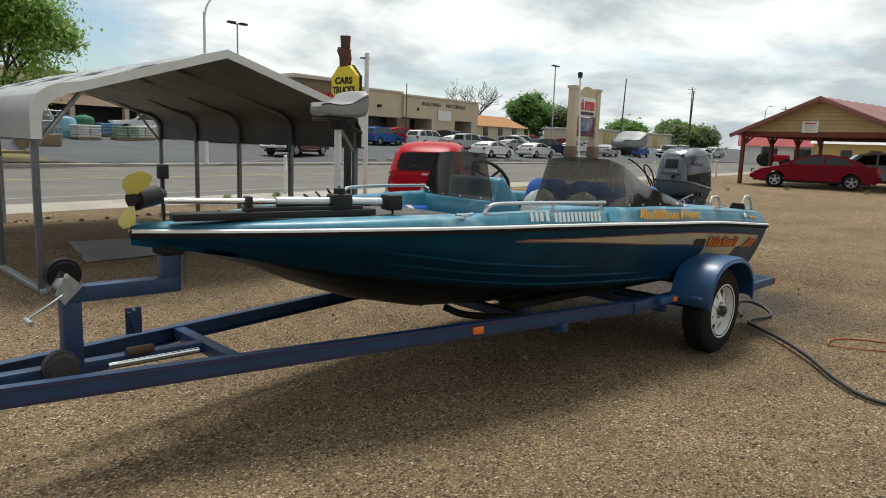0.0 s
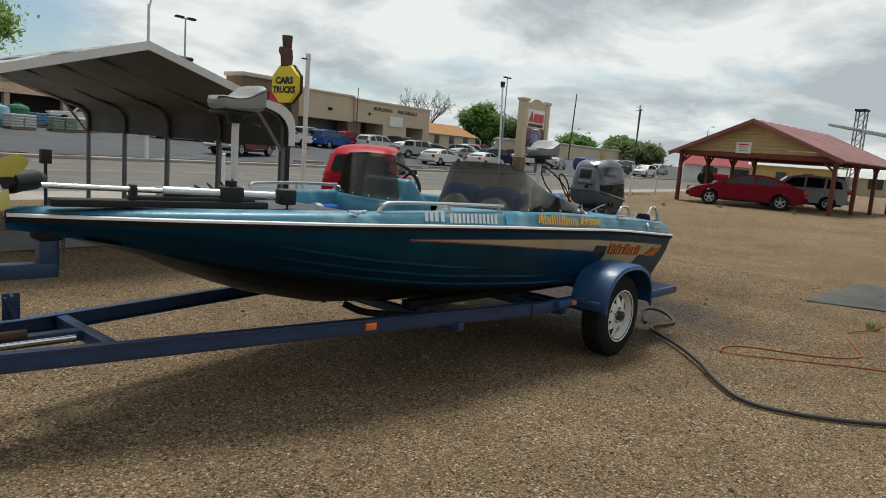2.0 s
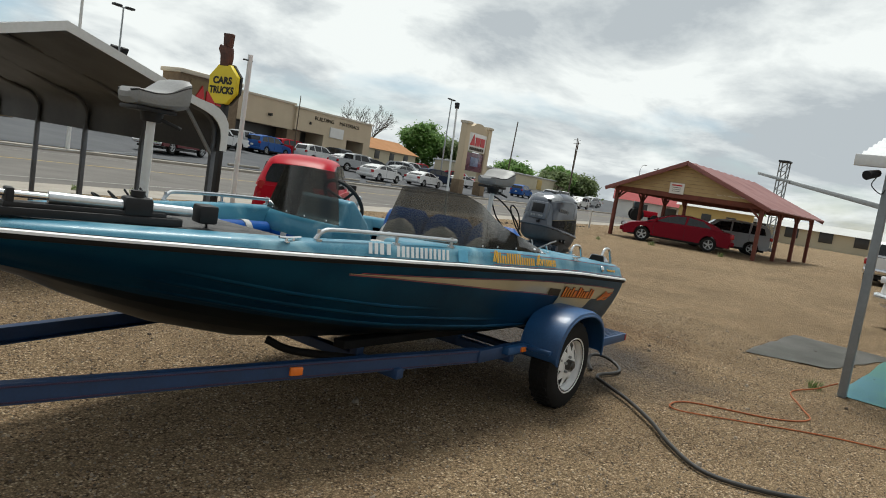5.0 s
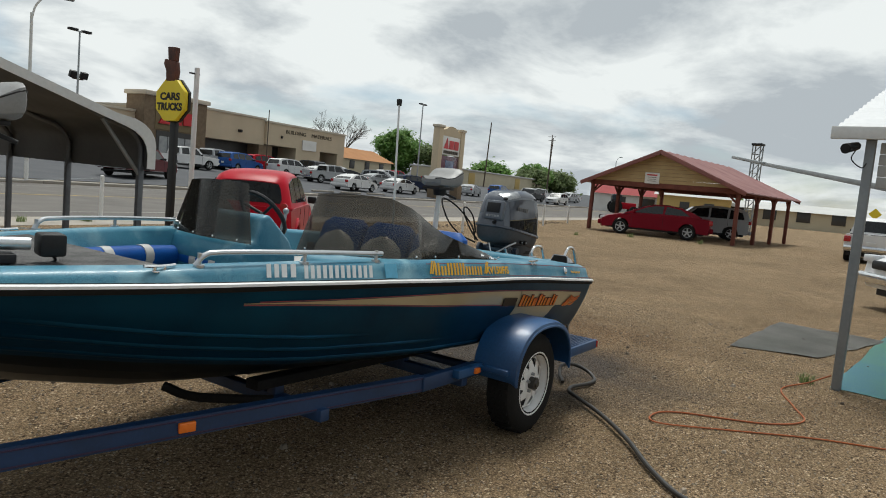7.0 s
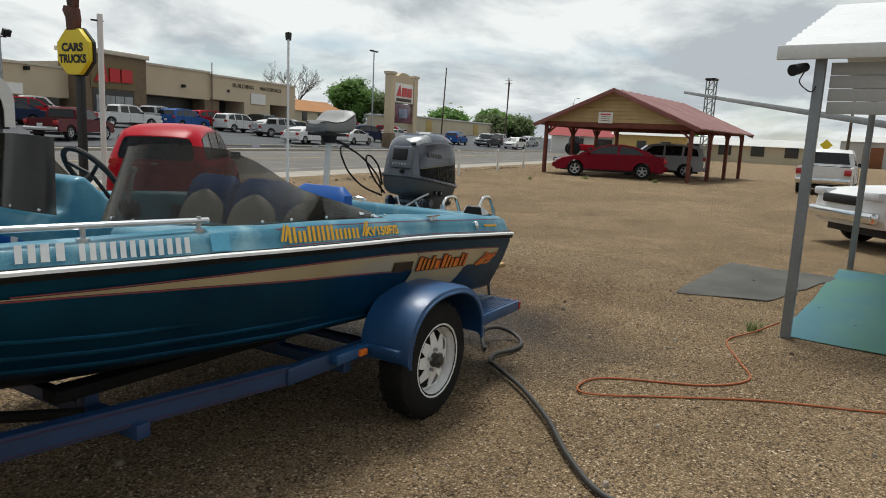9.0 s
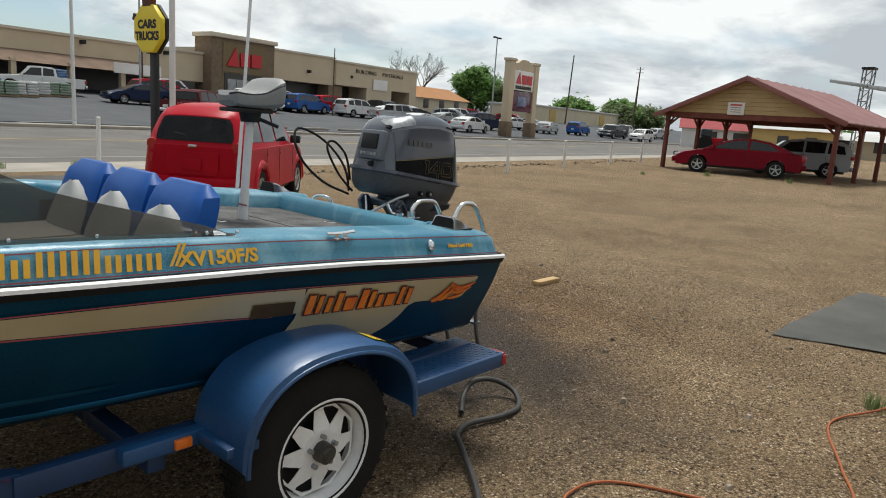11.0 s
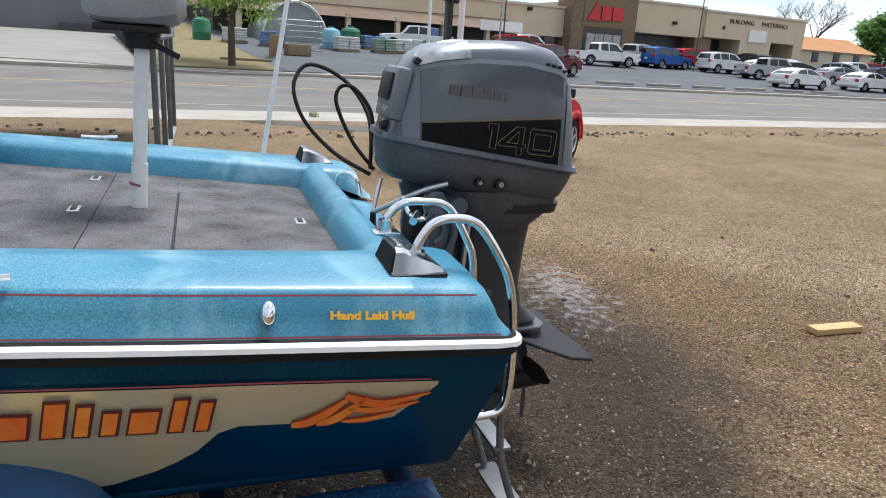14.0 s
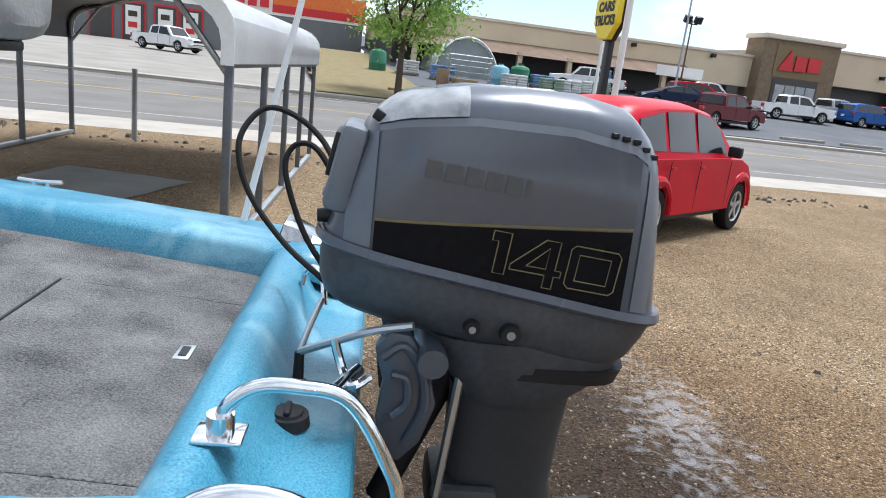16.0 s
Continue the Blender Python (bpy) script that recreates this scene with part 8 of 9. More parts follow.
for u in (-12.4, -9.5, -6.6, -4.3):
    wall("window_frame", u - 0.12, u + 2.05, 0.6, 4.6, 74.86, 74.98, SIGN_RED, "red window frame", shop)
    wall("window", u, u + 1.9, 0.8, 4.4, 74.80, 74.85, SHADE, "", shop)
    if u > -11:
        wall("poster", u + 0.25, u + 1.6, 1.5, 4.2, 74.74, 74.79, SIGN_WHITE, "white price poster", shop)
        for z in (3.2, 2.2):
            wall("poster_bar", u + 0.5, u + 1.3, z, z + 0.5, 74.70, 74.73, SIGN_RED if z < 3 else DARK_LETTER, "", shop)

# ---- trees ----
BARK = mat("grey_brown_bark", (0.11, 0.085, 0.065), 0.95, col2=(0.07, 0.055, 0.045), scale=6, fine=40, bump=0.8, bscale=30)


def leaf_mat(name, col, col2, thin=0.45):
    m = bpy.data.materials.new(name)
    m.use_nodes = True
    nt = m.node_tree
    b = nt.nodes["Principled BSDF"]
    g = nt.nodes.new("ShaderNodeNewGeometry")
    mx = nt.nodes.new("ShaderNodeMix")
    mx.data_type = "RGBA"
    mx.inputs[6].default_value, mx.inputs[7].default_value = (*col, 1), (*col2, 1)
    nt.links.new(g.outputs["Random Per Island"], mx.inputs["Factor"])
    nt.links.new(mx.outputs[2], b.inputs["Base Color"])
    b.inputs["Roughness"].default_value = 0.6
    if thin:
        tl = nt.nodes.new("ShaderNodeBsdfTranslucent")
        ms = nt.nodes.new("ShaderNodeMixShader")
        ms.inputs[0].default_value = thin
        nt.links.new(mx.outputs[2], tl.inputs[0])
        nt.links.new(b.outputs[0], ms.inputs[1])
        nt.links.new(tl.outputs[0], ms.inputs[2])
        nt.links.new(ms.outputs[0], nt.nodes["Material Output"].inputs[0])
    return m


LEAF_FRESH = leaf_mat("fresh_leaves", (0.17, 0.31, 0.045), (0.34, 0.48, 0.10))
LEAF_DARK = leaf_mat("dark_leaves", (0.10, 0.23, 0.04), (0.22, 0.36, 0.08))
LEAF_DULL = leaf_mat("dull_leaves", (0.12, 0.18, 0.06), (0.23, 0.28, 0.11))


def tree(name, label, m, height, spread, trunk_h, leaf_size, leaf_n, leaves, seed, squash=0.8, bare=False, full=60):
    """Tapered trunk, forking limbs, and a crown of single leaves in loose clumps at the twig ends."""
    rng = random.Random(seed)
    t = thing(name, label, "tree", m)
    bm = B()
    tips = []

    def limb(p, d, length, r, depth):
        q = p + d * length
        mid = (p + q) / 2 + Vector((rng.uniform(-1, 1), rng.uniform(-1, 1), 0.3)) * length * 0.06
        tube(bm, [p, mid, q], r, 6 if depth < 2 else 4, 3)
        if depth >= (5 if bare else 3) or r < height * 0.0005:
            tips.append(q)
            return
        tips.append(q) if depth > 1 else None
        for _ in range(rng.choice((2, 3, 3)) + (1 if depth == 0 else 0)):
            nd = (d + Vector((rng.uniform(-1, 1), rng.uniform(-1, 1), rng.uniform(-0.25, 0.65))) * 0.95).normalized()
            limb(q, nd, length * rng.uniform(0.58, 0.82), r * 0.6, depth + 1)
    tb = max(trunk_h, height * 0.12)
    rod(bm, (0, 0, -0.1), (0, 0, tb), height * 0.024, height * 0.018, 10)
    for k in range(4):
        an = k * 1.57 + rng.uniform(-0.5, 0.5)
        limb(Vector((0, 0, tb)), Vector((math.cos(an) * 0.7, math.sin(an) * 0.7, 0.85)).normalized(), height * 0.24, height * 0.011, 0)
    top = max(p.z for p in tips)
    wide = max(math.hypot(p.x, p.y) for p in tips)
    sx, sz = spread / wide, (height - tb) / (top - tb)
    for v in bm.verts:
        if v.co.z > tb:
            v.co.z = tb + (v.co.z - tb) * sz
            v.co.x *= sx
            v.co.y *= sx
    tips = [Vector((p.x * sx, p.y * sx, tb + (p.z - tb) * sz)) for p in tips]
    part("trunk", bm, BARK, t, "forked grey brown trunk and limbs", 60)
    if bare:
        return t
    # loose clumps fill the crown between the twig ends
    mid, hz = (height + tb * 0.75) / 2, (height - tb * 0.75) / 2
    for _ in range(full):
        d = Vector((rng.gauss(0, 1), rng.gauss(0, 1), rng.gauss(0, 1))).normalized() * rng.uniform(0.45, 0.92)
        wide = 1.0 - 0.25 * max(d.z, 0)
        tips.append(Vector((d.x * spread * wide, d.y * spread * wide, mid + d.z * hz)))
    verts, faces = [], []
    per = max(1, leaf_n // len(tips))
    for p in tips:
        cl = rng.uniform(0.6, 1.3) * spread * 0.23
        for _ in range(per):
            o = Vector((rng.gauss(0, 1), rng.gauss(0, 1), rng.gauss(0, squash))) * cl * 0.55
            c = p + o
            if c.z < tb * 0.7:
                continue
            a = Vector((rng.uniform(-1, 1), rng.uniform(-1, 1), rng.uniform(-1, 1))).normalized()
            b_ = a.orthogonal().normalized()
            s = leaf_size * rng.uniform(0.6, 1.3)
            n0 = len(verts)
            verts += [c - a * s, c + b_ * s * 0.5, c + a * s, c - b_ * s * 0.5]
            faces.append((n0, n0 + 1, n0 + 2, n0 + 3))
    me = bpy.data.meshes.new("crown")
    me.from_pydata([tuple(v) for v in verts], [], faces)
    me.materials.append(leaves)
    cr = new("crown", me)
    cr.parent = t
    cr["kind"] = "stuff"
    cr["label"] = "loose crown of small leaves"
    return t


tree("street_tree", "young leafy tree on the dry grass by the road", street(11.1, 32.2, 0.15), 7.2, 3.2, 2.0, 0.11, 26000, LEAF_FRESH, 4, full=30)
tree("shade_tree", "dense green tree behind the lot", pose(101.5, 110.2, 1.5), 10.4, 5.0, 0.8, 0.32, 26000, LEAF_DARK, 7)
tree("shade_tree", "dull green tree behind the lot", pose(106.5, 105.4, 1.0), 8.2, 3.9, 0.8, 0.30, 18000, LEAF_DULL, 8)
tree("bare_tree", "leafless tree behind the store", pose(88, 113, 1.5), 13.0, 6.5, 2.5, 0.3, 0, LEAF_DULL, 11, bare=True)
for i, (x, y, h, s) in enumerate(((138, 115, 7.5, 5.5), (147, 108, 6.5, 4.5), (155, 113, 8.5, 4.5), (166, 112, 7, 6), (178, 98, 6.5, 4.5), (196, 100, 7.5, 5), (230, 92, 7, 7))):
    tree("distant_tree", "distant green tree beyond the road", pose(x, y, 0.5), h, s, 0.8, 0.5, 7000, LEAF_DULL if i % 2 else LEAF_DARK, 20 + i)

# ---- distance: low buildings, poles ----
def simple_house(name, label, m, L, D, H, roof_h, wall_m, roof_m, doors=(), flat=False):
    t = thing(name, label, "building", m, "low buildings along the road")
    bm = B()
    box(bm, (0, D / 2, H / 2), (L, D, H))
    w = part("wall", bm, wall_m, t)
    bm = B()
    if flat:
        box(bm, (0, D / 2, H + roof_h / 2), (L + 0.6, D + 0.6, roof_h), None, 0.05)
    else:
        prism(bm, [(-0.5, H - 0.1), (D / 2, H + roof_h), (D + 0.5, H - 0.1), (D / 2, H + roof_h - 0.2)], "x", -L / 2 - 0.4, L / 2 + 0.4)
    part("roof", bm, roof_m, t)
    for x, w_, z0, z1, m_ in doors:
        bm = B()
        box(bm, (x, -0.03, (z0 + z1) / 2), (w_, 0.12, z1 - z0), None, 0.02)
        part("window" if z0 > 0.4 else "door", bm, m_, t)
    return t


ORANGE_ROOF = mat("orange_brown_roof", (0.40, 0.20, 0.09), 0.85, col2=(0.32, 0.16, 0.07), scale=0.6, fine=8)
CREAM = mat("cream_wall", (0.58, 0.52, 0.38), 0.85, col2=(0.5, 0.44, 0.32), scale=0.4, fine=6)
YELLOW_WALL = mat("yellow_wall", (0.55, 0.40, 0.16), 0.85, col2=(0.48, 0.35, 0.14), scale=0.4, fine=6)
PALE_METAL = mat("pale_metal_siding", (0.55, 0.55, 0.53), 0.6, col2=(0.47, 0.47, 0.45), scale=0.4, fine=6)
simple_house("low_building", "low building with an orange brown roof beside the store", street(90, 60, 2.0), 14, 8, 2.3, 1.7, CREAM, ORANGE_ROOF, [(-4, 1.2, 0.8, 2, SHADE), (0, 1.2, 0.8, 2, SHADE), (4, 1.2, 0.8, 2, SHADE)])
simple_house("low_building", "long pale yellow wall of a low building", street(150, 62, 2.0), 52, 10, 3.0, 0.3, CREAM, PALE_METAL, [(-18, 3, 0.3, 2.6, YELLOW_WALL), (8, 3, 0.3, 2.6, YELLOW_WALL)], True)
simple_house("low_building", "red-roofed white shop beyond the road", pose(92, 48, 0.0, 0, 0, -58), 13, 8, 2.6, 1.6, SIGN_WHITE, mat("red_roof", (0.30, 0.035, 0.035), 0.6, col2=(0.24, 0.03, 0.03), scale=0.5), [(-3, 2, 0.5, 2.2, SHADE), (1, 2, 0.5, 2.2, SHADE), (4.5, 1.2, 0.0, 2.2, SHADE)])
simple_house("low_building", "yellow gabled building beyond the shelter", pose(88, 38.5, 0.0, 0, 0, -70), 9, 8, 3.0, 1.6, YELLOW_WALL, PALE_METAL, [(-1, 1.2, 0.9, 2.2, SHADE), (2, 1.2, 0.9, 2.2, SHADE)])
simple_house("low_building", "long pale building with a row of windows", pose(98, 28, 0.0, 0, 0, -75), 18, 9, 2.3, 0.9, CREAM, PALE_METAL, [(x, 1.6, 0.9, 2.2, SHADE) for x in (-8, -4, 0, 4, 8)])
simple_house("low_building", "white and rust storage building far off", pose(112, 8, 0.0, 0, 0, -85), 26, 9, 3.6, 0.8, PALE_METAL, PALE_METAL, [(x, 2.4, 0.0, 2.8, mat("rust_door", (0.28, 0.12, 0.06), 0.8)) for x in (-9, -3, 3, 9)])
simple_house("low_building", "tan storage building far off", pose(108, -22, 0.0, 0, 0, -95), 26, 9, 3.8, 0.8, CREAM, PALE_METAL, [(x, 2.4, 0.0, 2.8, SHADE) for x in (-8, 0, 8)])
t = thing("tractor", "red farm tractor in front of the far shop", "tractor", pose(80, 44, 0, 0, 0, -50))
bm = B()
box(bm, (0.6, 0, 1.0), (2.0, 0.8, 0.8), None, 0.1)
part("hood", bm, RED_CAR, t)
bm = B()
box(bm, (-0.9, 0, 1.6), (1.2, 1.2, 1.5), None, 0.1)
part("cab", bm, DARK_GLASS, t)
bm = B()
for x, r_ in ((-1.0, 0.8), (1.2, 0.5)):
    for y in (-0.8, 0.8):
        rod(bm, (x, y - 0.2, r_), (x, y + 0.2, r_), r_, seg=20)
part("tyre", bm, RUBBER, t)
bm = B()
box(bm, (2.4, 0, 0.5), (0.5, 2.0, 0.9), None, 0.1)
part("loader", bm, RED_CAR, t)

POLE_WOOD = mat("weathered_pole_wood", (0.13, 0.10, 0.075), 0.95, col2=(0.09, 0.07, 0.055), scale=2, fine=20)


def utility_pole(x, y, h, lean=0.0, arms=1):
    t = thing("utility_pole", "weathered wooden utility pole", "pole", pose(x, y, 0, 0, lean, 0), "utility poles")
    bm = B()
    rod(bm, (0, 0, -0.2), (0, 0, h), 0.16, 0.11, 10)
    part("pole", bm, POLE_WOOD, t)
    for k in range(arms):
        bm = B()
        box(bm, (0, 0, h - 0.5 - k * 0.9), (0.1, 2.2, 0.12), None, 0.01)
        part("crossarm", bm, POLE_WOOD, t)


utility_pole(112, 94.5, 15.5, 3, 0)
utility_pole(117, 82, 13.0, 3, 0)
utility_pole(150, 105, 17, 0, 2)
utility_pole(170, 92, 13, 0, 1)
utility_pole(78, 14.2, 9.5, 4, 0)
utility_pole(185, 80, 13, 0, 1)


def lamp_post(u, v, h, z0, heads, label, r=0.09, material=STEEL):
    t = thing("street_lamp", label, "street lamp", street(u, v, z0), "lamp posts")
    bm = B()
    rod(bm, (0, 0, -0.1), (0, 0, h), r, r * 0.7, 12)
    part("pole", bm, material, t)
    if heads == "box":
        bm = B()
        box(bm, (0, 0, h - 0.05), (0.9, 0.1, 0.06), None, 0.01)
        part("arm", bm, material, t)
        for x in (-0.5, 0.5):
            bm = B()
            box(bm, (x, 0, h + 0.02), (0.62, 0.35, 0.16), None, 0.03)
            part("lamp_head", bm, BLACK_PLASTIC, t)
    elif heads == "flood":
        for x in (-0.42, 0.42):
            bm = B()
            box(bm, (x, -0.1, h), (0.55, 0.3, 0.5), Matrix.Rotation(0.4, 3, "X"), 0.03)
            part("lamp_head", bm, BLACK_PLASTIC, t)
        bm = B()
        rod(bm, (-0.45, 0, h - 0.3), (0.45, 0, h - 0.3), 0.04)
        part("arm", bm, material, t)
    elif heads == "cobra":
        bm = B()
        tube(bm, [(0, 0, h - 0.3), (0.1, -0.1, h + 0.3), (0.4, -0.3, h + 0.75), (0.85, -0.5, h + 0.85)], 0.045, 8, 5)
        part("arm", bm, material, t)
        bm = B()
        box(bm, (1.1, -0.62, h + 0.85), (0.65, 0.28, 0.15), Matrix.Rotation(-0.46, 3, "Z"), 0.06)
        part("lamp_head", bm, STEEL, t)
    return t


lamp_post(34.4, 48.7, 5.95, lot_z(48.7), "flood", "dark steel lamp post with twin floodlights", 0.07, POLE_WOOD)
lamp_post(31.9, 45.0, 8.7, lot_z(45), "box", "tall lamp post with square heads", 0.08)
lamp_post(79.5, 45.0, 10.6, lot_z(45), "box", "tall lamp post with square heads by the sign", 0.10)
lamp_post(19.4, 29.95, 7.1, 0.12, "cobra", "pale steel street lamp with a curved arm", 0.085, PAINT_WHITE)
lamp_post(51.0, 45.0, 6.0, lot_z(45), "none", "bare thin post in the lot", 0.06, POLE_WOOD)
lamp_post(135, 33, 9.0, 0.1, "cobra", "far street lamp with a curved arm", 0.10)

# octagonal sign with a bent metal sculpture on top
sg_t = thing("pole_sign", "yellow octagonal sign with black lettering under a rusty metal boot shape", "sign", pose(7.66, 14.62, -0.05, 0, 0, -74))
bm = B()
box(bm, (0, 0.10, 1.2), (0.16, 0.10, 2.6), None, 0.01)
part("backing_post", bm, BLACK_PLASTIC, sg_t, "dark backing post")
SIGN_YELLOW = mat("sign_yellow", (0.78, 0.62, 0.02), 0.45, col2=(0.7, 0.54, 0.02), scale=2)
bm = B()
oc = [(0.455 * math.cos(math.pi / 8 + k * math.pi / 4) * (1.0), 2.80 + 0.455 * math.sin(math.pi / 8 + k * math.pi / 4)) for k in range(8)]
prism(bm, oc, "y", -0.05, 0.05)
bevel_all(bm, 0.01, 1)
part("sign_plate", bm, SIGN_YELLOW, sg_t, "yellow octagonal plate")
bm = B()
prism(bm, [(x * 1.04, 2.80 + (z - 2.80) * 1.04) for x, z in oc], "y", 0.052, 0.11)
part("sign_case", bm, BLACK_PLASTIC, sg_t)
rot = Matrix.Rotation(radians(90), 4, "X")
letters("sign_lettering", "CARS", 0.205, BLACK_PLASTIC, sg_t, Matrix.Translation((0, -0.055, 2.81)) @ rot, "black lettering", 0.002, 0.010, "CENTER", 1.15)
letters("sign_lettering", "TRUCKS", 0.205, BLACK_PLASTIC, sg_t, Matrix.Translation((0, -0.055, 2.60)) @ rot, "black lettering", 0.002, 0.010, "CENTER", 0.95)
RUST = mat("rusty_painted_steel", (0.16, 0.07, 0.05), 0.7, 0.3, col2=(0.05, 0.045, 0.045), scale=4, fine=20)
bm = B()
prism(bm, [(-0.14, 3.19), (-0.16, 3.42), (-0.24, 3.55), (-0.2, 3.65), (0.12, 3.59), (0.15, 3.38), (0.12, 3.19)], "y", -0.06, 0.06)
prism(bm, [(-0.11, 3.63), (-0.14, 3.90), (0.12, 3.88), (0.10, 3.59)], "y", -0.055, 0.055)
bevel_all(bm, 0.02, 2)
part("sculpture", bm, RUST, sg_t, "rusty bent metal sculpture")
wp = thing("white_pole", "plain white steel pole beside the sign", "pole", pose(7.86, 13.98, 0))
bm = B()
rod(bm, (0, 0, 0), (0, 0, 3.42), 0.052, 0.052, 14)
part("pole", bm, PAINT_WHITE, wp)
bm = B()
box(bm, (-0.05, 0.0, 3.30), (0.22, 0.04, 0.03), None, 0.005)
part("bracket", bm, BLACK_PLASTIC, wp)

# roadside posts
posts = [(18.4, 15.8, 1.0), (23.2, 17.7, 1.0), (29.0, 20.0, 1.0), (7.45, 17.6, 1.0), (34.5, 22.2, 1.0)]
first = None
for x, y, h in posts:
    if first is None:
        first = thing("white_post", "white painted steel post at the roadside", "post", pose(x, y, 0), "roadside posts")
        bm = B()
        rod(bm, (0, 0, -0.05), (0, 0, h), 0.045, 0.045, 10)
        part("tube", bm, PAINT_WHITE, first)
        bm = B()
        rod(bm, (0, 0, h), (0, 0, h + 0.02), 0.05, 0.03, 10)
        part("cap", bm, PAINT_WHITE, first)
    else:
        copy_thing(first, pose(x, y, 0))
cable = [(18.4, 15.8), (23.2, 17.7), (29.0, 20.0), (34.5, 22.2)]
bm = B()
for (x0, y0), (x1, y1) in zip(cable, cable[1:]):
    tube(bm, [(x0, y0, 0.93), ((x0 + x1) / 2, (y0 + y1) / 2, 0.86), (x1, y1, 0.93)], 0.008, 5, 5)
tagged(part("fence_cable", bm, STEEL, None), "slack steel cable between the roadside posts", "cable")
t = thing("steel_post", "dull steel fence post behind the carport", "post", pose(0.72, 12.9, 0))
bm = B()
rod(bm, (0, 0, -0.05), (0, 0, 1.05), 0.04, 0.04, 10)
part("tube", bm, STEEL, t)
bm = B()
tube(bm, [(-7, 11.6, 0.95), (-3, 12.3, 0.86), (0.72, 12.9, 0.98), (4.2, 14.8, 0.86), (7.45, 17.6, 0.95)], 0.007, 5, 6)
tagged(part("fence_cable", bm, STEEL, None), "thin cable strung along the yard's edge", "cable")

# ---- garden goods outside the store ----
GH = thing("hoop_greenhouse", "small hoop greenhouse under pale plastic film", "greenhouse", street(18.2, 49.0, lot_z(49) - 0.2))
bm = B()
rows = []
for y in (0, 6):
    rows.append([(2.3 * math.cos(a), y, 2.9 * math.sin(a)) for a in [math.pi * i / 16 for i in range(17)]])
ring_strip(bm, rows, closed=False)
bmesh.ops.solidify(bm, geom=bm.faces[:], thickness=0.02)
part("film", bm, mat("greenhouse_film", (0.55, 0.57, 0.57), 0.35, col2=(0.42, 0.45, 0.46), scale=0.8), GH, "pale plastic film", 60)
bm = B()
tube(bm, [(2.32 * math.cos(a), -0.02, 2.92 * math.sin(a)) for a in [math.pi * i / 16 for i in range(17)]], 0.05, 6, 1)
part("hoop", bm, PAINT_WHITE, GH)
bm = B()
prism(bm, [(2.2 * math.cos(a), 2.8 * math.sin(a)) for a in [math.pi * i / 16 for i in range(17)]], "y", 0.3, 0.32)
part("end_wall", bm, mat("greenhouse_end", (0.20, 0.23, 0.23), 0.5, col2=(0.3, 0.33, 0.33), scale=1.2), GH)

TANK_GREEN = mat("green_plastic_tank", (0.02, 0.16, 0.08), 0.4, col2=(0.015, 0.12, 0.06), scale=2)
BAG_WHITE = mat("white_bags", (0.60, 0.60, 0.58), 0.5, col2=(0.42, 0.43, 0.42), scale=3, fine=9)
BAG_GREEN = mat("green_bags", (0.10, 0.22, 0.12), 0.5, col2=(0.3, 0.32, 0.28), scale=3, fine=9)
BAG_BLUE = mat("blue_bags", (0.04, 0.14, 0.36), 0.5, col2=(0.2, 0.28, 0.4), scale=3, fine=9)
PALLET = mat("pallet_wood", (0.30, 0.22, 0.14), 0.9, col2=(0.2, 0.15, 0.1), scale=6, fine=40)


def tank(u, v, r, h, material, label):
    t = thing("water_tank", label, "tank", street(u, v, lot_z(v)), "garden goods")
    bm = B()
    rings = [[(rr * math.cos(2 * math.pi * k / 20), rr * math.sin(2 * math.pi * k / 20), z) for k in range(20)] for rr, z in ((r, 0), (r, h * 0.3), (r * 1.02, h * 0.32), (r, h * 0.34), (r, h * 0.8), (r * 0.85, h * 0.92), (r * 0.3, h), (r * 0.28, h * 1.06))]
    ring_strip(bm, rings, True, True)
    part("shell", bm, material, t, "", 30)
    bm = B()
    rod(bm, (0, 0, h * 1.06), (0, 0, h * 1.1), r * 0.3)
    part("lid", bm, BLACK_PLASTIC, t)


def bag_stack(u, v, material, label, seed, w=1.2, h=1.0):
    rng = random.Random(seed)
    t = thing("bag_pallet", label, "pallet", street(u, v, lot_z(v), rng.uniform(-8, 8)), "garden goods")
    for y in (-0.45, 0, 0.45):
        bm = B()
        box(bm, (0, y, 0.05), (w, 0.1, 0.1))
        part("runner", bm, PALLET, t)
    for k in range(5):
        bm = B()
        box(bm, (-w / 2 + 0.08 + k * (w - 0.16) / 4, 0, 0.115), (0.12, 1.0, 0.022))
        part("board", bm, PALLET, t)
    n = max(2, int(h / 0.16))
    for k in range(n):
        for s in (-1, 1):
            bm = B()
            box(bm, (s * w * 0.25 + rng.uniform(-0.03, 0.03), rng.uniform(-0.03, 0.03), 0.20 + k * 0.155), (w * 0.48, 0.95, 0.15), Matrix.Rotation(rng.uniform(-0.05, 0.05), 3, "Z"), 0.05)
            part("bag", bm, material, t)


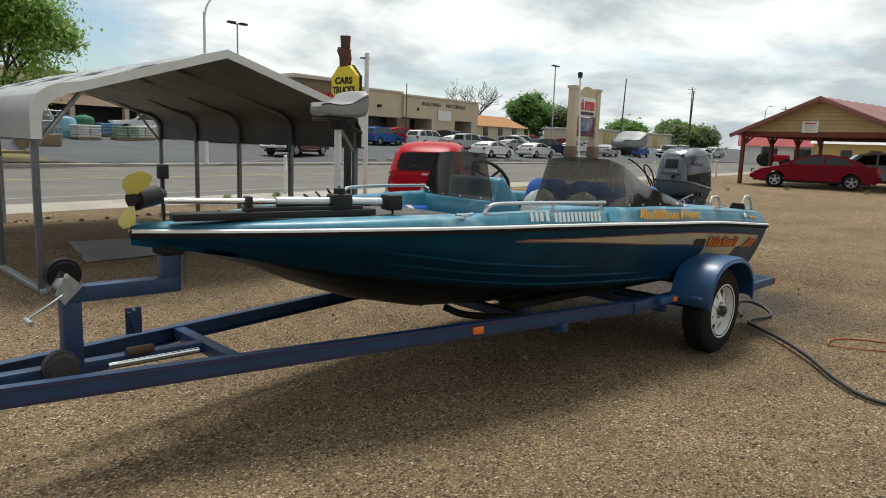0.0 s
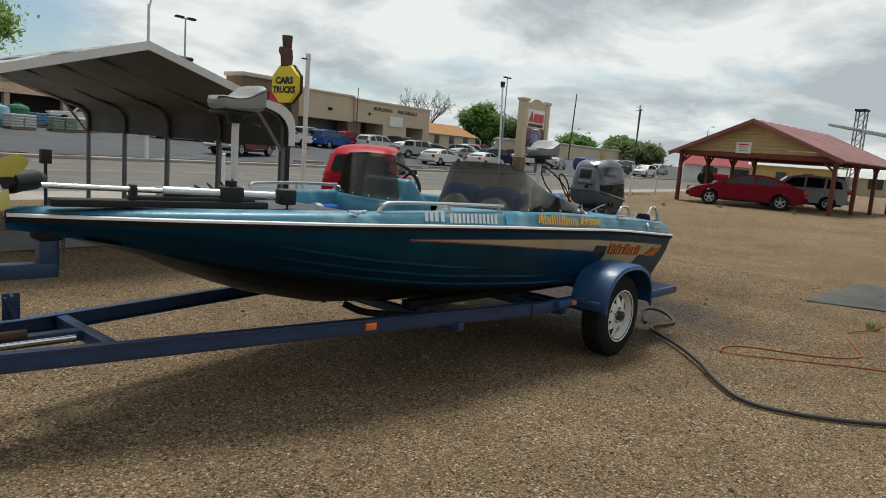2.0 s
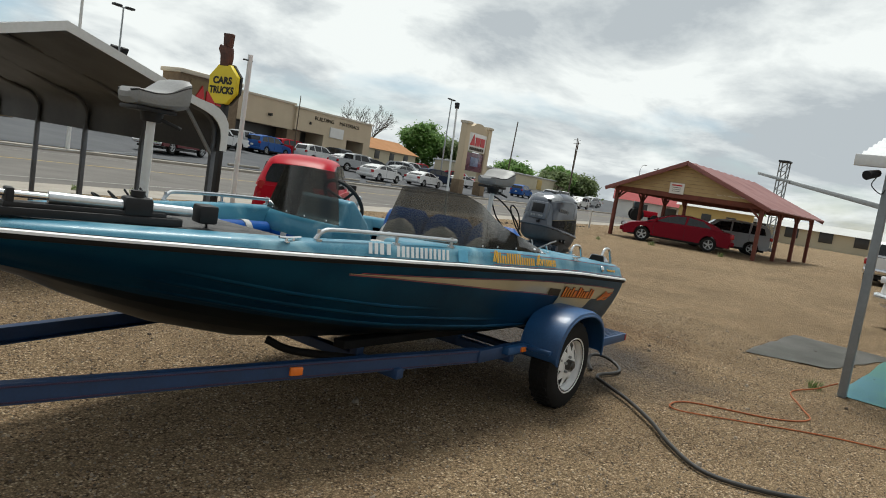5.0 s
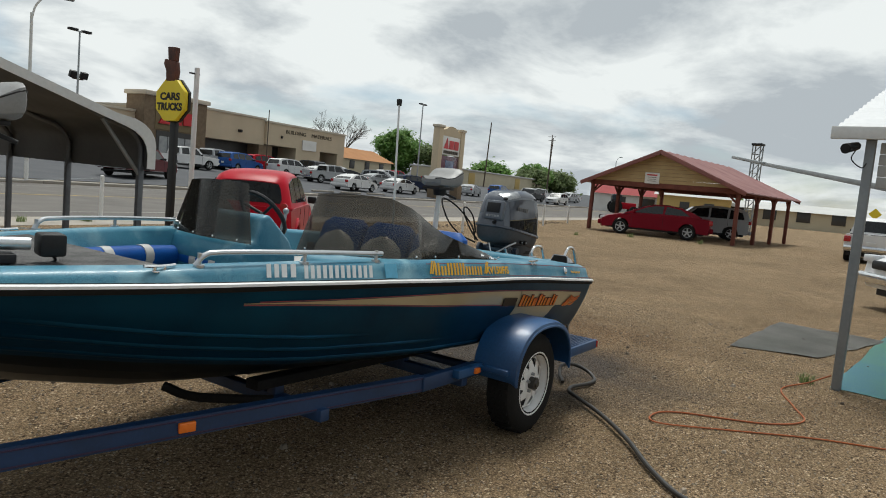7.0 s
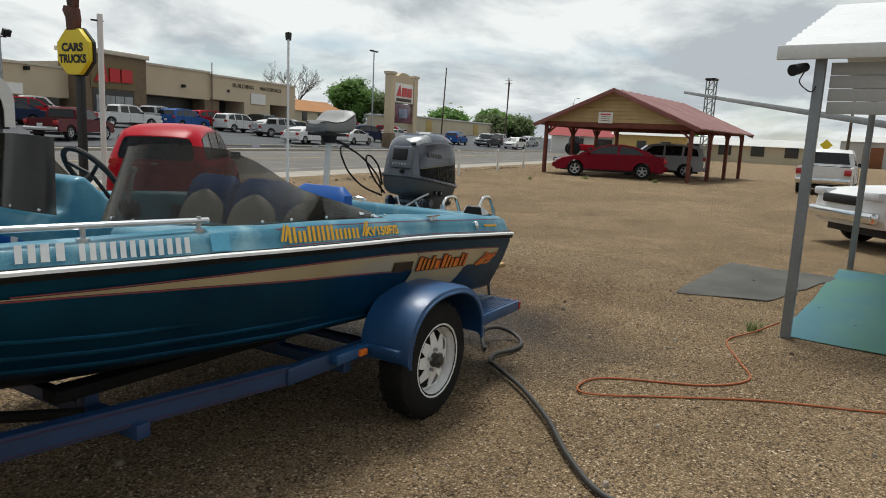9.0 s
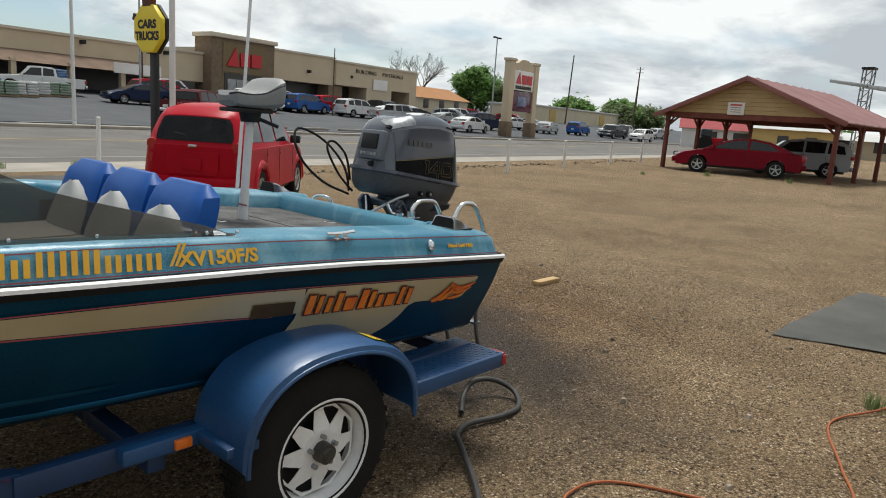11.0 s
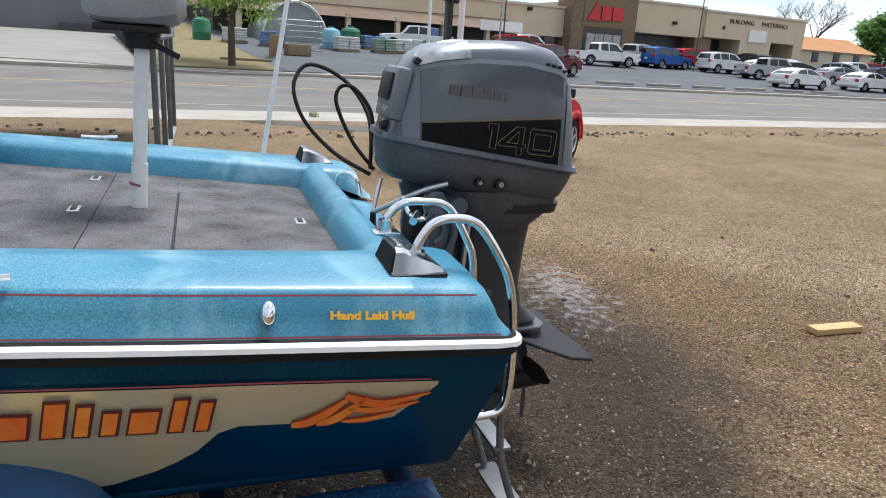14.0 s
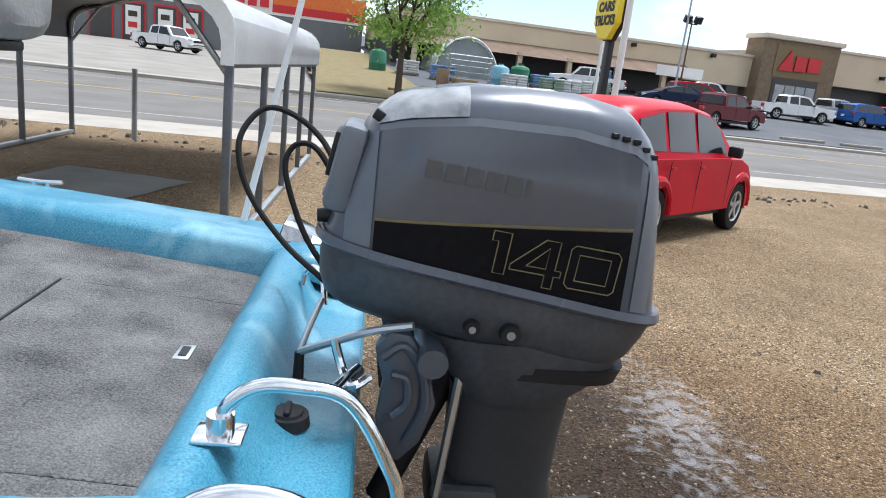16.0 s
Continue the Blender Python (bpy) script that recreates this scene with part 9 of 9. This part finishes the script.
tank(21.6, 47.5, 0.65, 1.35, TANK_GREEN, "green plastic water tank")
tank(19.6, 45.5, 0.6, 1.3, mat("pale_blue_tank", (0.2, 0.42, 0.52), 0.4), "pale blue plastic tank")
tank(11.8, 47, 0.55, 1.3, TANK_GREEN, "green plastic water tank")
for i, (u, v, mm, la) in enumerate(((20.2, 44.2, BAG_WHITE, "pallet of white bagged soil"), (22.9, 44.6, BAG_GREEN, "pallet of green bagged soil"), (24.3, 45.2, BAG_WHITE, "pallet of white bagged soil"),
                                    (25.6, 46.4, BAG_WHITE, "pallet of white bagged soil"), (23.2, 47.4, BAG_BLUE, "pallet of blue bags"), (27.2, 47.0, BAG_GREEN, "pallet of green bagged soil"),
                                    (28.3, 49.5, BAG_BLUE, "blue bin of goods outside the shopfront"), (15.6, 44.5, BAG_BLUE, "pallet of blue bags by the fence"), (13.6, 46, BAG_WHITE, "pallet of white bags by the fence"))):
    bag_stack(u, v, mm, la, i, 1.5, 0.9 if i != 6 else 1.6)
t = thing("gate_panel_rack", "rack of grey tubular farm gates", "gate rack", street(17.0, 43.0, lot_z(43)), "garden goods")
for k in range(6):
    bm = B()
    tube(bm, [(-1.3, k * 0.12, 0.03), (-1.3, k * 0.12, 1.72), (1.3, k * 0.12, 1.72), (1.3, k * 0.12, 0.03), (-1.3, k * 0.12, 0.03)], 0.025, 6, 1, False)
    gate = part("gate", bm, STEEL, t)
    for z in (0.40, 0.75, 1.10, 1.42):
        bm = B()
        rod(bm, (-1.3, k * 0.12, z), (1.3, k * 0.12, z), 0.022, seg=6)
        part("rail", bm, STEEL, gate)
t = thing("timber_fence", "weathered timber pallets and planter boxes", "fence", street(13.6, 38.0, lot_z(38)), "garden goods")
for k in range(14):
    bm = B()
    box(bm, (0.12 * (k % 2) + k * 0.12, k * 0.42 - 2, 0.55), (0.06, 0.36, 1.1), None, 0.01)
    part("board", bm, PALLET, t)
bm = B()
box(bm, (2.2, 1.2, 0.30 + lot_z(39.2) - lot_z(38)), (1.3, 0.9, 0.6), None, 0.03)
part("planter", bm, PALLET, t)
bm = B()
box(bm, (-1.4, -3.2, 0.06 + lot_z(34.8) - lot_z(38)), (2.4, 0.3, 0.12), None, 0.03)
part("sleeper", bm, PALLET, t)

# parking stops
for k in range(6):
    bm = B()
    box(bm, (0, 0, 0.07), (2.6, 0.18, 0.13), None, 0.03)
    ob = part("parking_stop", bm, CONCRETE, None)
    ob.matrix_basis = street(32 + k * 3.6, 31.9, lot_z(31.9))
    tagged(ob, "pale concrete parking stop", "parking stop", "parking stops")

# ---- wooden shelter ----
SH = pose(32.2, 12.0, 0, 0, 0, 4)
RED_WOOD = mat("red_stained_wood", (0.20, 0.07, 0.05), 0.8, col2=(0.13, 0.05, 0.04), scale=3, fine=30, bump=0.2)
PINE_BOARD = mat("yellow_pine_boards", (0.48, 0.36, 0.19), 0.8, col2=(0.40, 0.29, 0.15), scale=2, fine=30, bump=0.2)
RED_METAL = mat("red_metal_roof", (0.25, 0.095, 0.08), 0.5, 0.0, col2=(0.17, 0.055, 0.048), scale=1, fine=20)
sh = thing("car_shelter", "open wooden car shelter with pine gable and red metal roof", "shelter", SH)
SW, SL, SE, SP = 7.1, 9.0, 2.5, 3.98
for i in range(4):
    for y in (0, SW):
        bm = B()
        box(bm, (i * 3.0, y, SE / 2), (0.16, 0.16, SE), None, 0.01)
        p_ = part("post", bm, RED_WOOD, sh)
        bm = B()
        for sx in (-1, 1):
            if 0 <= i * 3 + sx * 0.7 <= SL:
                rod(bm, (i * 3.0, y, 1.85), (i * 3.0 + sx * 0.65, y, SE - 0.08), 0.05, seg=6)
        if i == 0:
            sy = 1 if y == 0 else -1
            rod(bm, (0, y, 1.85), (0, y + sy * 0.65, SE - 0.08), 0.05, seg=6)
        part("brace", bm, RED_WOOD, p_)
bm = B()
for y in (0, SW):
    box(bm, (SL / 2, y, SE - 0.10), (SL + 0.3, 0.12, 0.24), None, 0.01)
for i in (0, 3):
    box(bm, (i * 3.0, SW / 2, SE - 0.10), (0.12, SW, 0.24), None, 0.01)
part("header", bm, RED_WOOD, sh)
for x0 in (-0.06, SL + 0.02):
    for k in range(8):
        z0 = SE + 0.02 + k * 0.17
        if z0 > SP - 0.25:
            break
        hw = (SP - z0 - 0.17) / (SP - SE) * SW / 2
        hw0 = (SP - z0) / (SP - SE) * SW / 2
        bm = B()
        prism(bm, [(SW / 2 - hw0, z0), (SW / 2 + hw0, z0), (SW / 2 + hw, z0 + 0.16), (SW / 2 - hw, z0 + 0.16)], "x", x0 - 0.02 - 0.006 * (k % 2), x0 + 0.02)
        part("gable_board", bm, PINE_BOARD, sh)
for sg in (-1, 1):
    bm = B()
    y1 = SW / 2 + sg * (SW / 2 + 0.45)
    zl = SE - 0.45 * (SP - SE) / (SW / 2)
    n = 16
    rows = []
    for k in range(41):
        x = -0.5 + (SL + 1.0) * k / 40
        rz = 0.035 if k % 4 == 0 else 0.0
        rows.append([(x, SW / 2, SP + 0.06 + rz), (x, y1, zl + 0.06 + rz), (x, y1, zl + 0.02), (x, SW / 2, SP + 0.02)])
    ring_strip(bm, rows, True, True)
    part("roof_sheet", bm, RED_METAL, sh, "red ribbed metal roof", 20)
    for x in (-0.52, SL + 0.48):
        bm = B()
        beam(bm, (x, SW / 2, SP - 0.02), (x, y1, zl - 0.02), 0.05, 0.18)
        part("rake_trim", bm, RED_METAL, sh)
bm = B()
box(bm, (-0.12, SW / 2 + 0.45, SE + 0.24), (0.03, 0.72, 0.52), None, 0.01)
sn = part("notice", bm, SIGN_WHITE, sh, "white notice board with plain red and black bars")
bm = B()
box(bm, (-0.14, SW / 2 + 0.45, SE + 0.39), (0.012, 0.5, 0.06))
part("notice_bar", bm, SIGN_RED, sn)
for k in range(3):
    bm = B()
    box(bm, (-0.14, SW / 2 + 0.45, SE + 0.28 - k * 0.09), (0.012, 0.42, 0.018))
    part("notice_bar", bm, DARK_LETTER, sn)

# ---- white-roofed shed at the edge of the yard ----
shed = thing("shed", "open metal shed with a white ribbed roof on grey posts", "shed", pose(8.02, 1.9, 0, 0, 0, 4))
POST_GREY = mat("grey_painted_post", (0.27, 0.29, 0.30), 0.5, 0.3, col2=(0.21, 0.225, 0.235), scale=3, fine=30)
for x, y in ((0, 0), (0, -4.2), (4.5, 0), (4.5, -4.2)):
    bm = B()
    box(bm, (x, y, 1.12), (0.075, 0.075, 2.24), None, 0.006)
    part("post", bm, POST_GREY, shed, "square grey steel post")
bm = B()
box(bm, (-0.12, -2.0, 2.275), (0.04, 4.60, 0.11), None, 0.008)
part("fascia", bm, PAINT_WHITE, shed, "white fascia trim")
for k in range(4):
    bm = B()
    box(bm, (0.03, -2.12, 2.16 - k * 0.098), (0.03, 4.1, 0.094), None, 0.006)
    part("siding_board", bm, mat("pale_grey_siding", (0.50, 0.50, 0.49), 0.6, col2=(0.43, 0.43, 0.42), scale=2, fine=30), shed)
# ribs run along the eave, so the raking edge is toothed
bm = B()
rows = []
for k in range(101):
    x = -0.13 + 0.051 * k
    z = 2.335 + 0.30 * (2.42 - abs(x - 2.42)) + (0.022 if k % 4 < 2 else 0.0)
    rows.append([(x, 0.28, z), (x, -4.30, z), (x, -4.30, z - 0.012), (x, 0.28, z - 0.012)])
ring_strip(bm, rows, True, True)
part("roof_sheet", bm, ROOF_WHITE, shed, "ribbed white metal roof", 20)
bm = B()
rod(bm, (-0.04, 0.10, 2.17), (-0.20, 0.16, 2.13), 0.035, 0.045, 12)
lamp = part("spotlight", bm, BLACK_PLASTIC, shed, "small black spotlight with a loose wire")
bm = B()
tube(bm, [(-0.05, 0.10, 2.14), (-0.10, 0.12, 2.05), (-0.07, 0.04, 1.98), (-0.03, 0.01, 2.03)], 0.005, 6, 5)
part("wire", bm, BLACK_PLASTIC, lamp)

# steel boom and lattice tower beyond the shelter
t = thing("steel_boom", "long grey steel boom on a lattice tower", "crane", Matrix())
bm = B()
beam(bm, (28.4, 11.0, 3.61), (24.0, 8.25, 3.10), 0.08, 0.10)
beam(bm, (24.3, 8.43, 3.12), (13.8, 1.9, 1.93), 0.05, 0.11)
part("boom", bm, POST_GREY, t, "long grey steel beam")
bm = B()
for dx, dy in ((-0.3, -0.3), (0.3, -0.3), (-0.3, 0.3), (0.3, 0.3)):
    rod(bm, (58 + dx, 20.6 + dy, 0), (58 + dx, 20.6 + dy, 6.9), 0.05, seg=6)
part("tower_leg", bm, POST_GREY, t, "dark lattice tower legs")
bm = B()
for k in range(9):
    z = 0.3 + k * 0.73
    rod(bm, (57.7, 20.3, z), (58.3, 20.3, z + 0.7), 0.035, seg=5)
    rod(bm, (57.7, 20.9, z), (57.7, 20.3, z + 0.7), 0.035, seg=5)
    rod(bm, (57.7, 20.3, z), (57.7, 20.9, z), 0.035, seg=5)
part("lattice", bm, POST_GREY, t)
bm = B()
box(bm, (58, 20.6, 6.95), (0.8, 0.8, 0.16), None, 0.02)
part("tower_head", bm, BLACK_PLASTIC, t)
# traffic cone by the work truck
t = thing("traffic_cone", "orange plastic traffic cone", "cone", pose(13.9, 1.75, 0))
ORANGE_CONE = mat("orange_plastic", (0.65, 0.10, 0.015), 0.5, col2=(0.55, 0.09, 0.02))
bm = B()
box(bm, (0, 0, 0.015), (0.32, 0.32, 0.03), None, 0.01)
part("base", bm, ORANGE_CONE, t)
bm = B()
rod(bm, (0, 0, 0.03), (0, 0, 0.62), 0.12, 0.025, 20)
part("cone", bm, ORANGE_CONE, t)
t = thing("road_sign", "yellow diamond road sign far along the road", "sign", pose(76, 15.6, 0, 0, 0, -80))
bm = B()
rod(bm, (0, 0, 0), (0, 0, 2.9), 0.04)
part("post", bm, STEEL, t)
bm = B()
prism(bm, [(0, 1.9), (0.55, 2.45), (0, 3.0), (-0.55, 2.45)], "y", -0.06, -0.045)
part("plate", bm, SIGN_YELLOW, t)

# ---- loose stones, clods and weeds ----
rng = random.Random(5)
STONE_MIX = leaf_mat("loose_stones", (0.07, 0.052, 0.038), (0.34, 0.28, 0.21), 0.0)
STONE_MIX.node_tree.nodes["Principled BSDF"].inputs["Roughness"].default_value = 0.85


def scatter_stones(name, count, where, size, material, label):
    """Small angular stones half sunk in the ground, as one mesh."""
    verts, faces = [], []
    for _ in range(count):
        x, y = where()
        s = size * min(math.exp(rng.gauss(-0.25, 0.45)), 1.6)
        turn = rng.uniform(0, 6.28)
        n0 = len(verts)
        ring = [(math.cos(turn + k * 1.2566) * s * rng.uniform(0.7, 1.2), math.sin(turn + k * 1.2566) * s * rng.uniform(0.6, 1.0)) for k in range(5)]
        z = ground_z(x, y)
        verts += [(x + a, y + b, z - 0.003) for a, b in ring]
        verts += [(x + a * 0.6, y + b * 0.6, z + s * rng.uniform(0.5, 0.8)) for a, b in ring]
        for k in range(5):
            faces.append((n0 + k, n0 + (k + 1) % 5, n0 + 5 + (k + 1) % 5, n0 + 5 + k))
        faces.append(tuple(n0 + 5 + k for k in range(5)))
    me = bpy.data.meshes.new(name)
    me.from_pydata(verts, [], faces)
    me.materials.append(material)
    return tagged(new(name, me), label, "stones", kind="stuff")


scatter_stones("gravel_stones", 42000, lambda: (rng.uniform(-1.0, 10.5), rng.uniform(0.3, 7.5)), 0.0066, STONE_MIX, "loose angular gravel stones on the yard")
scatter_stones("gravel_stones", 260, lambda: (rng.uniform(-1.0, 10.5), rng.uniform(0.3, 7.5)), 0.02, STONE_MIX, "larger loose stones on the yard")
CLOD = leaf_mat("dark_clods", (0.04, 0.03, 0.022), (0.12, 0.09, 0.06), 0.0)
scatter_stones("earth_clods", 420, lambda: (lambda u: (u, 13.0 + 0.02 * u + 0.29 * max(u - 4, 0) + rng.gauss(0, 0.22)))(rng.uniform(-6, 34)), 0.045, CLOD, "dark clods of earth and leaf litter along the verge")


def weed(x, y, n, h, label):
    """A tuft of narrow bent blades."""
    verts, faces = [], []
    for _ in range(n):
        an, lean, L = rng.uniform(0, 6.28), rng.uniform(0.1, 0.9), h * rng.uniform(0.5, 1.2)
        px, py = x + rng.gauss(0, h * 0.35), y + rng.gauss(0, h * 0.35)
        d = Vector((math.cos(an), math.sin(an), 0))
        sd = Vector((-d.y, d.x, 0)) * h * 0.035
        p0 = Vector((px, py, 0))
        p1 = p0 + d * L * lean * 0.4 + Vector((0, 0, L * 0.7))
        p2 = p0 + d * L * lean + Vector((0, 0, L * (1.1 - 0.5 * lean)))
        n0 = len(verts)
        verts += [tuple(p0 - sd), tuple(p0 + sd), tuple(p1 + sd * 0.8), tuple(p1 - sd * 0.8), tuple(p2)]
        faces += [(n0, n0 + 1, n0 + 2, n0 + 3), (n0 + 3, n0 + 2, n0 + 4)]
    me = bpy.data.meshes.new("weed_tuft")
    me.from_pydata(verts, [], faces)
    me.materials.append(LEAF_DULL)
    return tagged(new("weed_tuft", me), label, "weed", "weeds", "stuff")


for x, y, n, h in ((8.0, 2.15, 60, 0.10), (6.8, 16.6, 90, 0.16), (5.4, 16.2, 60, 0.14), (28.5, 15.0, 50, 0.2), (30.0, 12.5, 40, 0.2), (25, 15.5, 40, 0.15)):
    weed(x, y, n, h, "small tuft of dull green weeds in the gravel")


def puddle(name, cx, cy, rx, ry, seed, label):
    """Shallow standing water with a ragged outline."""
    bm = B()
    n = 48
    ring = []
    for k in range(n):
        an = 2 * math.pi * k / n
        q = 1 + 0.55 * noise.noise(Vector((math.cos(an) * 1.6 + seed, math.sin(an) * 1.6, seed)))
        ring.append(bm.verts.new((cx + rx * q * math.cos(an), cy + ry * q * math.sin(an), 0.005)))
    bm.faces.new(ring)
    return tagged(part(name, bm, WATER, None), label, "puddle")


WATER = mat("muddy_water", (0.06, 0.055, 0.05), 0.06, col2=(0.09, 0.08, 0.07), scale=2, fine=12)
puddle("puddle", 5.9, 14.6, 0.95, 0.40, 2.0, "shallow muddy puddle by the roadside")
puddle("puddle", 4.7, 14.9, 0.6, 0.22, 5.0, "small muddy puddle beside a larger one")
